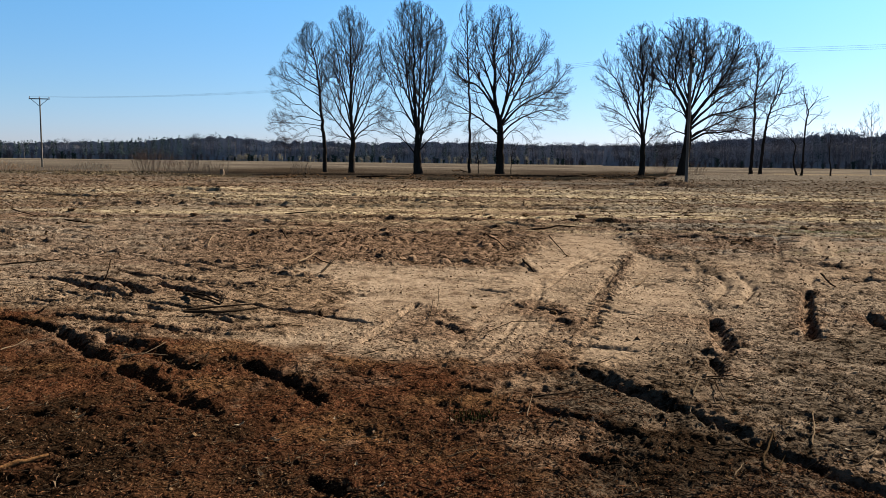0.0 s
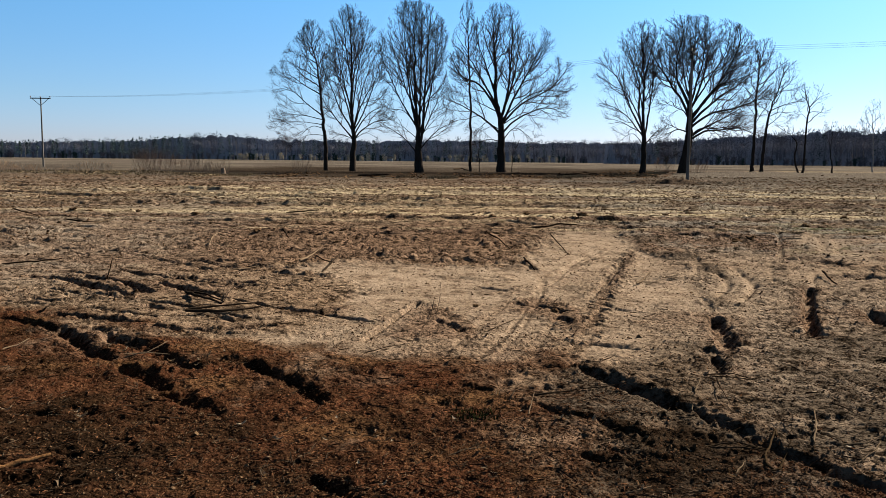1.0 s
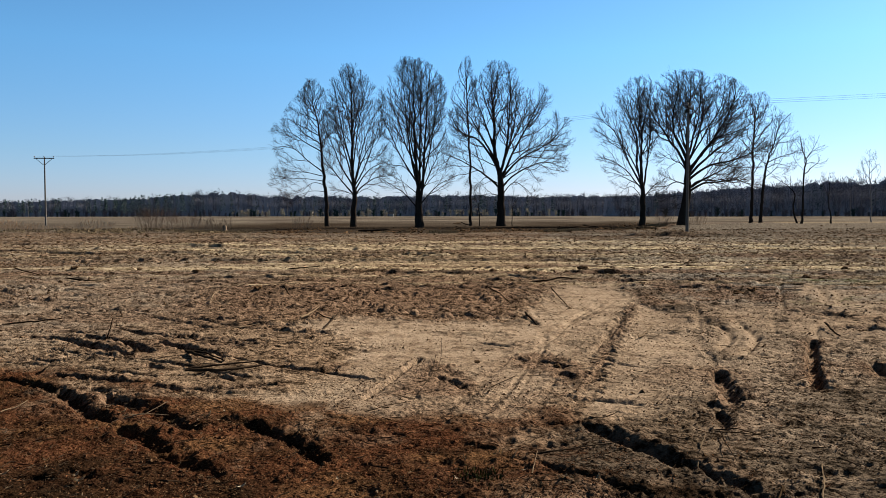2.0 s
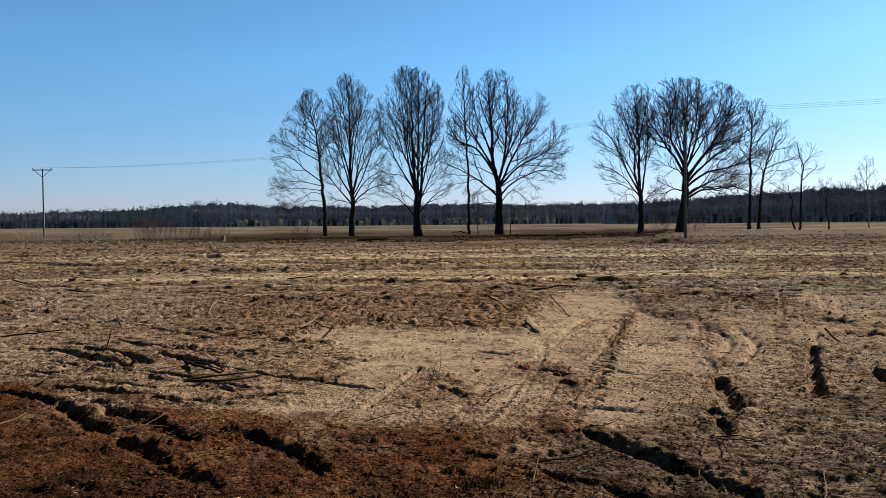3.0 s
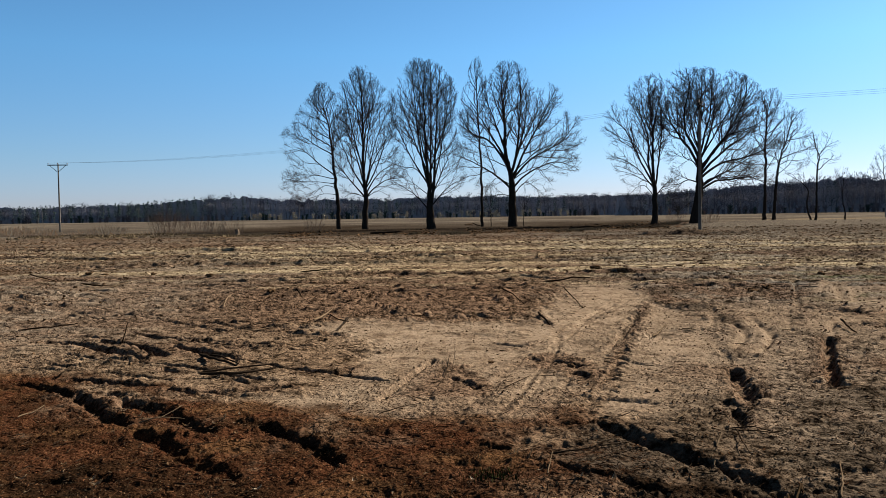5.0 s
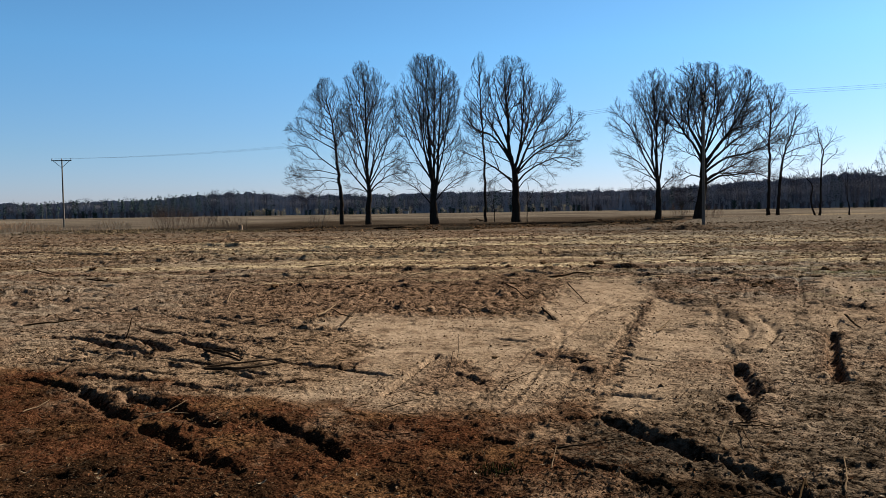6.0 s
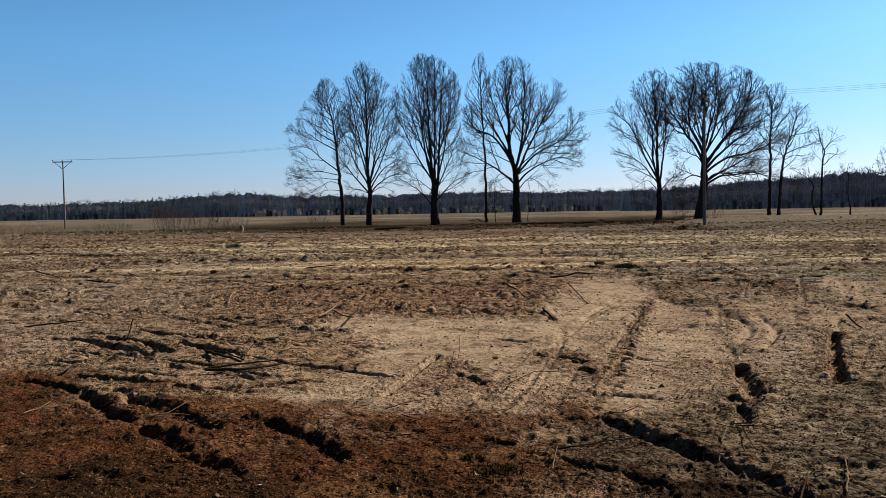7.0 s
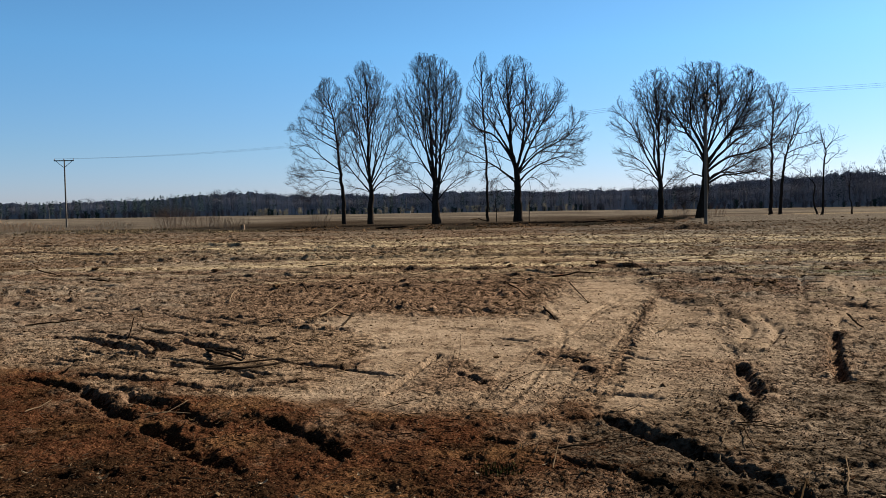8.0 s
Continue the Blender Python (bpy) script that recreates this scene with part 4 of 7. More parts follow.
def build_ground():
    """One sheet to the horizon: fine near the camera's outlook, coarse behind and far off."""
    near = np.linspace(0.0002, 3.4, 24)
    s = np.concatenate([np.linspace(3.5 ** -0.5, 17.0 ** -0.5, 440), np.linspace(17.0 ** -0.5, 62.0 ** -0.5, 470)[1:], np.linspace(62.0 ** -0.5, 125.0 ** -0.5, 64)[1:]])
    far = 126.0 * (4600 / 126.0) ** np.linspace(0.01, 1, 60)
    rad = np.concatenate([near, s ** -2.0, far])
    fan = np.radians(np.concatenate([np.linspace(-31.5, 31.5, 610), np.linspace(31.5, 328.5, 62)[1:-1]]))
    R, A = np.meshgrid(rad, fan, indexing="ij")
    R = R / np.maximum(np.cos(A), math.cos(radians(31.5)))     # straight rows across the outlook
    x, y = (R * np.sin(A)).ravel(), (R * np.cos(A)).ravel()
    m = soil_masks(x, y)
    z = relief(x, y, m)
    nr, na = R.shape
    idx = np.arange(nr * na).reshape(nr, na)
    nxt = np.roll(idx, -1, 1)
    quads = np.stack([idx[:-1], idx[1:], nxt[1:], nxt[:-1]], -1).reshape(-1, 4)
    me = mesh_from("ground", np.stack([x, y, z], 1), quads[:, ::-1], True)
    me.update()
    for name, keys in (("soil_a", ("sand", "mulch", "damp_and_shade", "straw")), ("soil_b", ("meadow", "dark_ground", "bank_and_shade", "green")), ("soil_c", ("rot", "grey"))):
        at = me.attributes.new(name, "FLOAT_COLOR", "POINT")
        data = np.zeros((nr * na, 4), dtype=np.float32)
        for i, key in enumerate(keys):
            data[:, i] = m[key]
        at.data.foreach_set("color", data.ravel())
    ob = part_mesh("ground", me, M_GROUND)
    return tagged(ob, "bare tilled field with sand, mulch and straw", "ground", kind="structure")


build_ground()

# ---- bare trees ----
class BareTree:
    """A leafless tree: a trunk, limbs set one by one, and boughs, branches and twigs that grow from them inside the crown's outline.
    Across the view x, away y, height z, all from the trunk's foot."""

    def __init__(self, base, seed, label, trunk, outline, group="", crooked=1.0, density=1.0, flare=1.35, bark=M_BARK, twig=M_TWIG):
        self.rng = random.Random(seed)
        self.outline, self.crooked, self.density, self.bark, self.twig = outline, crooked, density, bark, twig
        self.lines = {1: [], 2: [], 3: [], 4: []}
        foot = Vector((base[0], base[1], float(ground_height(*base)[0]) - 0.12))
        self.root = tagged(new("oak_tree" if trunk[0][2] > 0.2 else "young_tree"), label, "tree", group)
        self.root.location = foot
        self.stem = self.smooth_line([Vector((x, 0.25 * noise.noise((z * 0.2, seed, 3)) * min(1, z / 4), z)) for x, z, _ in trunk], 0.5, 0.05)
        heights, girths = [row[1] for row in trunk], [row[2] for row in trunk]
        wide = trunk[0][2]
        radii = []
        for p in self.stem:
            r = float(np.interp(p.z, heights, girths))
            radii.append(max(0.014, r * (1 + (flare - 1) * math.exp(-max(0.0, p.z) / (1.5 * wide + 0.1))) * (1 + 0.08 * noise.noise((p.z * 1.4, seed, 4)))))
        self.stem_radii = radii
        v, f = tubes([(self.stem, radii)], 14)
        v = np.array(v)
        ang = np.arctan2(v[:, 1], v[:, 0] - np.interp(v[:, 2], heights, [row[0] for row in trunk]))
        swell = 1 + 0.16 * np.exp(-np.maximum(v[:, 2], 0) / 0.5) * np.cos(ang * 5 + seed)      # root toes
        v[:, 1] *= swell
        part_mesh("trunk", mesh_from("trunk", v, f, True), bark, self.root, "dark ridged trunk" if bark == M_BARK else "pale smooth trunk")
        # boughs along the upper part of the stem
        low = outline[0][0]
        self.clothe(self.stem, radii, 1, start=max(0.5, low / self.stem[-1].z))

    def smooth_line(self, ctrl, step, wobble):
        """A curve through a few places, with small kinks."""
        pts = []
        ends = [2 * ctrl[0] - ctrl[1], *ctrl, 2 * ctrl[-1] - ctrl[-2]]
        for a, b, c, d in zip(ends[:-3], ends[1:-2], ends[2:-1], ends[3:]):
            n = max(1, round((c - b).length / step))
            for k in range(n):
                t = k / n
                pts.append(0.5 * (2 * b + (c - a) * t + (2 * a - 5 * b + 4 * c - d) * t * t + (3 * b - a - 3 * c + d) * t ** 3))
        pts.append(ctrl[-1].copy())
        g = self.rng.gauss
        drift = Vector((0, 0, 0))
        for i in range(1, len(pts)):
            drift = drift * 0.75 + Vector((g(0, 1), g(0, 1), g(0, 0.8))) * wobble
            pts[i] = pts[i] + drift
        return pts

    def within(self, p, slack):
        rows = self.outline
        if p.z > rows[-1][0] * (0.98 + 0.03 * slack):
            return False
        z = [r[0] for r in rows]
        left, right = float(np.interp(p.z, z, [r[1] for r in rows])), float(np.interp(p.z, z, [r[2] for r in rows]))
        mid, half = (left + right) / 2, (right - left) / 2 * slack + 0.05
        depth = max(half, 2.5)
        return abs((p.x - mid) / half) ** 3 + abs(p.y / depth) ** 3 < 1

    def outer(self, p):
        """0 at the crown's core, 1 at its outline."""
        rows = self.outline
        z = [r[0] for r in rows]
        left, right = float(np.interp(p.z, z, [r[1] for r in rows])), float(np.interp(p.z, z, [r[2] for r in rows]))
        mid, half = (left + right) / 2, (right - left) / 2 + 0.05
        side = math.hypot((p.x - mid) / half, p.y / max(half, 2.5))
        up = (p.z - z[0]) / (z[-1] - z[0])
        return min(1.0, max(side, 1.25 * up - 0.22))

    def limb(self, radius, lean, *places):
        """A limb through places (x, z); lean: how far it reaches away from (or towards) the viewer for each metre of its length."""
        ctrl = [Vector((x, 0, z)) for x, z in places]
        foot = min(self.stem, key=lambda q: (q - ctrl[0]).length)
        ctrl = [foot.copy()] + [Vector((q.x, foot.y + lean * (q - ctrl[0]).length, q.z)) for q in ctrl[1:]]
        self.grow(ctrl, radius)
    def grow(self, ctrl, radius):
        pts = self.smooth_line(ctrl, 0.45, 0.022 * self.crooked)
        keep = [pts[0]]
        for p in pts[1:]:
            if len(keep) > 3 and not self.within(p, 1.12):
                break
            keep.append(p)
        n = len(keep) - 1
        if n < 2:
            return
        radii = [max(0.016, radius * (1 - 0.84 * (i / n) ** 0.95)) for i in range(n + 1)]
        radii[0] *= 1.25
        self.lines[1].append((keep, radii))
        self.clothe(keep, radii, 1, start=0.28)

    def clothe(self, pts, radii, level, start=0.1):
        """Side shoots along a line, each with its own in turn, and a fork at the end."""
        rng = self.rng
        gap = (0, 0.47, 0.32, 0.15)[level] / self.density
        reach = [0.0]
        for a, b in zip(pts[:-1], pts[1:]):
            reach.append(reach[-1] + (b - a).length)
        total = reach[-1]
        at, spin = total * start + gap * rng.random(), rng.uniform(0, 6.28)
        i = 0
        while at < total:
            while i < len(reach) - 2 and reach[i + 1] < at:
                i += 1
            t = (at - reach[i]) / max(1e-6, reach[i + 1] - reach[i])
            axis = (pts[i + 1] - pts[i]).normalized()
            spin += 2.4 + rng.uniform(-0.7, 0.7)
            angle = radians(rng.uniform(26, 58))
            way = axis * math.cos(angle) + self.aside(axis, spin) * math.sin(angle)
            left = total - at
            if level == 1:
                ln = min(4.2, rng.uniform(0.35, 0.75) * left + rng.uniform(0.5, 1.3))
            elif level == 2:
                ln = min(1.7, rng.uniform(0.3, 0.7) * left + rng.uniform(0.25, 0.6))
            else:
                ln = rng.uniform(0.2, 0.55)
            self.shoot(pts[i].lerp(pts[i + 1], t), way, ln, min(radii[i] * rng.uniform(0.5, 0.72), (0, 0.085, 0.032, 0.014)[level]), level + 1)
            at += gap * rng.uniform(0.6, 1.4) * (1.9 - 1.1 * self.outer(pts[i]) if level < 3 else 1)
        if level < 4:
            axis = (pts[-1] - pts[-2]).normalized()
            for _ in range((0, 3, 3, 2)[level]):
                way = axis + self.aside(axis, rng.uniform(0, 6.28)) * rng.uniform(0.2, 0.6)
                self.shoot(pts[-1], way, (0, 1.3, 0.7, 0.4)[level] * rng.uniform(0.6, 1.2), radii[-1] * 0.8, level + 1)

    def shoot(self, p, way, length, radius, level):
        rng = self.rng
        g = rng.gauss
        step = (0, 0, 0.38, 0.3, 0.24)[level]
        n = max(1, round(length / step)) if level < 4 else 1
        step = length if level == 4 else step
        d, pts, slack = way.normalized(), [p.copy()], rng.uniform(0.98, 1.1)
        kink = (0, 0, 0.15, 0.18, 0.2)[level] * self.crooked
        core = self.outline[-1][0] * 0.3
        for _ in range(n):
            out = Vector((p.x, p.y, max(0.0, p.z - core))).normalized()
            d = (d + Vector((g(0, kink), g(0, kink), g(0, kink))) + out * 0.07 + Vector((0, 0, 0.045))).normalized()
            p = p + d * step
            if not self.within(p, slack):
                break
            pts.append(p)
        if len(pts) < 2:
            return
        m = len(pts) - 1
        least = (0, 0, 0.0125, 0.009, 0.0065)[level]
        radii = [max(least, radius * (1 - 0.6 * i / m)) for i in range(m + 1)]
        self.lines[level].append((pts, radii))
        if level < 3 or (level == 3 and rng.random() < 0.25 + 0.9 * self.outer(pts[-1]) ** 2):
            self.clothe(pts, radii, level)

    def aside(self, axis, spin):
        return Matrix.Rotation(spin, 3, axis) @ axis.cross(Vector((0.31, 0.17, 0.93))).normalized()

    def done(self):
        for pts, radii in self.lines[1]:
            v, f = tubes([(pts, radii)], 7)
            part_mesh("limb", mesh_from("limb", v, f, True), self.bark, self.root)
        va, fa = tubes(self.lines[2], 4)
        vb, fb = tubes(self.lines[3] + self.lines[4], 3)
        crown = part_mesh("crown", mesh_from("crown", np.concatenate([va, vb]), np.concatenate([fa, fb + len(va)])), self.twig, self.root, "fine leafless branches and twigs")
        tagged(crown, kind="stuff")


ROW = "old trees along the field edge"
tree = BareTree((-14.87, 104.8), 11, "leaning bare oak with branches swept to one side",
    [(0.0, 0.0, 0.27), (-0.1, 3.5, 0.23), (-0.4, 6.4, 0.19), (-0.8, 10.0, 0.13), (-1.1, 12.8, 0.09), (-1.6, 15.0, 0.06), (-1.9, 16.8, 0.035), (-2.2, 18.2, 0.016)],
    [(3.4, -5.2, 0.3), (5.4, -7.3, 1.1), (7.9, -6.9, 1.1), (10.4, -7.4, 1.2), (11.8, -7.0, 1.4), (13.9, -5.7, 1.1), (16.0, -4.2, 0.6), (17.5, -3.1, -0.3), (18.5, -2.5, -0.9)], group=ROW, density=1.15)
tree.limb(0.0876, 0.3, (-0.5, 6.8), (-2.6, 8.6), (-4.1, 9.9), (-5.8, 10.4), (-7.3, 10.2))
tree.limb(0.0824, -0.45, (-0.8, 9.3), (-2.4, 10.6), (-4.3, 11.8), (-6.1, 12.0))
tree.limb(0.0721, 0.45, (-1.0, 11.4), (-2.9, 12.7), (-4.6, 13.6), (-5.5, 14.2))
tree.limb(0.0566, -0.3, (-1.2, 13.2), (-2.5, 14.1), (-3.9, 14.6), (-4.5, 15.2))
tree.limb(0.0618, 0.6, (-0.5, 6.5), (-2.6, 7.0), (-4.8, 7.2), (-6.8, 7.9))
tree.limb(0.0515, -0.6, (-0.5, 6.0), (-2.6, 6.1), (-4.8, 6.1), (-6.9, 5.4))
tree.limb(0.0464, 0.3, (-0.3, 5.3), (-1.9, 5.6), (-3.4, 4.6), (-5.2, 4.2))
tree.limb(0.0412, -0.3, (-0.3, 4.6), (-1.9, 4.6), (-3.4, 4.1), (-4.8, 3.8))
tree.limb(0.0515, 0.3, (-1.4, 13.9), (-2.6, 15.7), (-3.5, 17.1))
tree.limb(0.0515, -0.45, (-1.5, 14.6), (-0.8, 16.4), (-0.1, 17.4))
tree.limb(0.0464, 0.45, (-1.1, 12.1), (0.2, 13.2), (0.8, 14.6))
tree.limb(0.0515, -0.3, (-0.9, 10.5), (0.5, 11.7), (1.2, 12.2))
tree.limb(0.0464, 0.45, (-0.6, 7.1), (0.4, 7.8), (1.2, 8.9))
tree.limb(0.0412, 0.15, (-1.7, 15.3), (-2.6, 16.4), (-2.8, 17.8))
tree.done()
tree = BareTree((-11.11, 101.4), 12, "tall bare oak with steep limbs",
    [(0.0, 0.0, 0.36), (-0.0, 3.4, 0.31), (-0.2, 5.5, 0.22), (-0.3, 8.3, 0.17), (-0.3, 11.7, 0.13), (-0.3, 15.2, 0.09), (-0.4, 17.9, 0.05), (-0.6, 19.6, 0.016)],
    [(3.6, -2.0, 2.4), (4.8, -2.9, 3.9), (6.5, -3.8, 4.8), (8.6, -4.4, 4.8), (10.7, -4.3, 4.3), (12.7, -3.8, 4.0), (14.8, -3.6, 4.1), (16.5, -3.1, 3.5), (18.2, -2.5, 2.6), (19.4, -1.7, 1.5), (20.0, -1.1, 0.5)], group=ROW)
tree.limb(0.113, 0.2, (-0.2, 4.2), (-1.9, 6.3), (-3.5, 8.3), (-4.3, 9.8))
tree.limb(0.113, -0.3, (-0.3, 4.8), (-1.5, 7.6), (-2.4, 10.0), (-3.4, 12.3))
tree.limb(0.113, 0.3, (-0.3, 5.5), (-1.1, 9.0), (-2.1, 11.7), (-3.0, 14.6))
tree.limb(0.103, -0.2, (-0.4, 6.9), (-1.0, 11.0), (-1.6, 14.1), (-2.2, 17.2))
tree.limb(0.0824, 0.2, (-0.3, 10.3), (-0.7, 13.4), (-1.2, 16.9), (-1.5, 19.3))
tree.limb(0.103, -0.2, (0.1, 4.1), (1.1, 5.1), (2.7, 6.1), (4.5, 6.4))
tree.limb(0.103, 0.3, (0.1, 4.4), (1.0, 6.2), (2.2, 7.5), (4.0, 8.3))
tree.limb(0.113, -0.3, (0.1, 4.8), (0.8, 7.2), (1.9, 9.6), (3.3, 11.3))
tree.limb(0.113, 0.2, (0.0, 5.1), (0.6, 8.2), (1.4, 11.3), (2.5, 14.1))
tree.limb(0.103, -0.2, (-0.1, 6.2), (0.3, 9.6), (0.9, 13.1), (1.9, 16.8))
tree.limb(0.0927, 0.2, (-0.2, 8.3), (0.1, 12.4), (0.6, 15.8), (1.2, 18.7))
tree.limb(0.0515, -0.2, (-0.1, 4.0), (-1.4, 4.6), (-2.4, 4.1))
tree.limb(0.0515, 0.2, (0.1, 3.8), (1.5, 4.8), (2.8, 4.3))
tree.limb(0.0927, 0.1, (0.2, 4.8), (1.5, 7.9), (2.8, 11.7), (3.7, 15.4))
tree.limb(0.0824, 0.4, (-0.2, 7.6), (-1.4, 10.7), (-2.5, 13.5), (-3.0, 15.5))
tree.done()
tree = BareTree((-2.88, 96.0), 13, "tall bare oak with several upright stems",
    [(0.0, 0.0, 0.46), (0.0, 1.7, 0.44), (-0.1, 4.0, 0.27), (-0.3, 6.0, 0.2), (-0.5, 7.9, 0.16), (-0.6, 11.2, 0.12), (-0.7, 14.5, 0.09), (-0.7, 17.7, 0.05), (-0.8, 19.5, 0.016)],
    [(3.0, -3.0, 1.9), (4.7, -4.3, 3.7), (6.3, -4.7, 4.1), (8.3, -4.7, 3.7), (10.2, -4.8, 3.2), (12.2, -4.7, 2.9), (14.2, -4.6, 3.1), (16.1, -4.2, 3.2), (17.7, -3.6, 2.5), (18.8, -3.1, 1.5), (19.5, -2.1, 0.7)], group=ROW)
tree.limb(0.196, -0.06, (0.1, 2.0), (0.4, 5.3), (0.6, 8.6), (0.8, 11.9), (1.0, 15.1), (1.2, 17.7))
tree.limb(0.154, 0.08, (-0.1, 4.3), (-0.9, 8.0), (-1.4, 11.2), (-1.7, 14.5), (-2.0, 18.1))
tree.limb(0.165, 0.1, (0.0, 2.4), (0.0, 6.6), (0.1, 11.2), (0.2, 15.8), (0.2, 19.5))
tree.limb(0.113, -0.15, (0.1, 4.0), (1.0, 7.9), (1.8, 12.2), (2.5, 16.1))
tree.limb(0.103, 0.2, (-0.4, 6.3), (-1.6, 9.9), (-2.6, 12.9), (-3.8, 16.5))
tree.limb(0.103, -0.2, (-0.3, 4.8), (-1.9, 8.0), (-2.9, 10.1), (-3.8, 12.0), (-4.4, 14.5))
tree.limb(0.0927, 0.1, (-0.1, 2.0), (-1.7, 4.0), (-3.0, 4.9), (-4.3, 5.7))
tree.limb(0.0927, -0.1, (0.1, 2.6), (1.4, 4.3), (2.6, 5.3), (3.7, 5.8))
tree.limb(0.0927, 0.2, (0.1, 3.7), (1.2, 6.6), (2.2, 8.9), (3.0, 10.6))
tree.limb(0.0721, -0.2, (-0.3, 5.2), (-1.6, 7.0), (-3.2, 7.3), (-4.6, 7.9))
tree.limb(0.0927, 0.2, (0.1, 6.0), (1.4, 11.2), (1.8, 14.4), (1.6, 17.7))
tree.limb(0.103, -0.1, (-0.4, 7.3), (-1.1, 10.9), (-1.0, 14.5), (-1.3, 18.7))
tree.limb(0.0515, 0.2, (-0.1, 4.1), (-1.8, 5.3), (-3.3, 6.2))
tree.limb(0.0515, -0.2, (0.1, 3.9), (2.1, 6.5), (3.6, 7.2))
tree.done()
tree = BareTree((3.45, 108.7), 14, "slender young bare tree beside the oak",
    [(0.0, 0.0, 0.19), (-0.0, 4.8, 0.16), (-0.1, 9.3, 0.13), (-0.4, 13.7, 0.1), (-0.5, 17.4, 0.07), (-0.7, 20.3, 0.04), (-0.7, 21.9, 0.014)],
    [(7.8, -3.3, 0.6), (11.5, -2.9, 0.7), (15.2, -2.6, 0.5), (17.4, -2.5, 0.7), (19.6, -1.9, 0.7), (21.2, -1.3, 0.3), (22.1, -0.9, -0.1)], group=ROW, density=0.75, flare=1.25)
tree.limb(0.0618, 0.3, (-0.4, 13.0), (-1.4, 14.8), (-2.3, 16.3))
tree.limb(0.0515, -0.45, (-0.5, 15.6), (-1.5, 16.8), (-2.3, 18.0))
tree.limb(0.0464, 0.3, (-0.6, 17.8), (-1.3, 19.3), (-1.6, 20.9))
tree.limb(0.0464, -0.3, (-0.5, 16.7), (0.3, 18.1), (0.7, 19.7))
tree.limb(0.0464, 0.45, (-0.1, 10.0), (-1.3, 11.5), (-2.6, 12.3))
tree.limb(0.0412, -0.45, (-0.1, 8.5), (-1.1, 8.9), (-2.7, 9.7))
tree.limb(0.0361, 0.3, (-0.7, 18.9), (-0.1, 20.3), (0.2, 21.4))
tree.limb(0.0412, -0.3, (-0.3, 12.6), (0.5, 13.7), (0.8, 14.8))
tree.done()
tree = BareTree((7.24, 104.2), 17, "broad old bare oak with a stout trunk",
    [(0.0, 0.0, 0.52), (-0.0, 2.4, 0.47), (-0.1, 4.9, 0.42), (-0.4, 7.1, 0.3), (-0.7, 8.8, 0.24), (-1.0, 11.0, 0.19), (-1.1, 13.8, 0.14), (-1.2, 16.6, 0.08), (-1.3, 19.4, 0.016)],
    [(3.4, -3.4, 3.9), (5.1, -5.0, 5.3), (7.0, -7.0, 7.7), (8.8, -7.2, 7.8), (10.6, -7.0, 8.4), (12.4, -6.8, 8.9), (14.1, -6.7, 9.1), (15.3, -5.6, 6.8), (16.9, -4.5, 5.8), (18.4, -3.4, 4.0), (19.6, -2.6, 2.3), (20.7, -1.8, 0.2)], group=ROW, crooked=1.1)
tree.limb(0.154, 0.22, (-0.3, 4.9), (-1.9, 6.4), (-3.8, 7.7), (-5.7, 8.8), (-7.1, 9.3))
tree.limb(0.175, -0.3, (-0.6, 7.8), (-1.8, 9.6), (-3.2, 11.0), (-4.9, 11.7), (-6.0, 13.0), (-6.7, 14.9))
tree.limb(0.154, 0.38, (-0.6, 8.7), (-2.3, 11.3), (-3.5, 13.5), (-4.4, 14.9), (-5.2, 16.0))
tree.limb(0.134, -0.3, (-0.9, 10.1), (-1.9, 12.4), (-2.8, 14.9), (-3.6, 16.8))
tree.limb(0.103, 0.3, (-1.1, 12.7), (-1.8, 15.2), (-2.5, 17.7), (-2.7, 19.3))
tree.limb(0.0824, -0.45, (-1.1, 13.4), (-0.3, 14.5), (0.6, 16.0))
tree.limb(0.0927, 0.3, (-1.2, 15.8), (-0.6, 18.0), (-0.2, 20.3))
tree.limb(0.196, -0.15, (-0.2, 6.3), (0.6, 10.1), (0.8, 13.1), (1.0, 15.9), (0.8, 18.7))
tree.limb(0.165, 0.3, (-0.1, 6.6), (1.2, 10.9), (2.0, 14.5), (1.9, 18.3))
tree.limb(0.175, -0.3, (-0.2, 6.1), (2.0, 10.6), (3.1, 12.7), (4.3, 15.1), (5.1, 16.7))
tree.limb(0.154, 0.3, (-0.2, 6.0), (2.1, 8.4), (3.9, 9.5), (6.4, 10.9), (7.9, 12.6), (8.9, 13.9))
tree.limb(0.134, -0.38, (-0.1, 4.7), (1.4, 6.5), (3.2, 7.5), (5.3, 8.0), (7.5, 7.2))
tree.limb(0.0824, 0.45, (-0.2, 5.8), (2.9, 7.7), (4.3, 6.5), (5.2, 5.3))
tree.limb(0.0721, -0.45, (-0.1, 4.1), (1.4, 5.6), (2.8, 4.9), (3.6, 3.9))
tree.limb(0.134, 0.45, (-0.2, 6.6), (1.1, 10.1), (2.5, 12.7), (3.7, 15.7), (3.2, 18.0))
tree.limb(0.0618, 0.15, (-0.2, 3.9), (-1.8, 4.2), (-3.2, 3.7))
tree.limb(0.0721, -0.45, (-0.2, 5.6), (-2.1, 6.2), (-3.2, 5.0))
tree.limb(0.0824, -0.45, (-0.2, 6.3), (2.5, 9.1), (4.6, 10.0), (6.4, 10.0), (8.3, 10.3))
tree.limb(0.0721, 0.3, (-0.6, 7.4), (-2.3, 8.5), (-3.9, 9.4), (-5.7, 10.2))
tree.done()
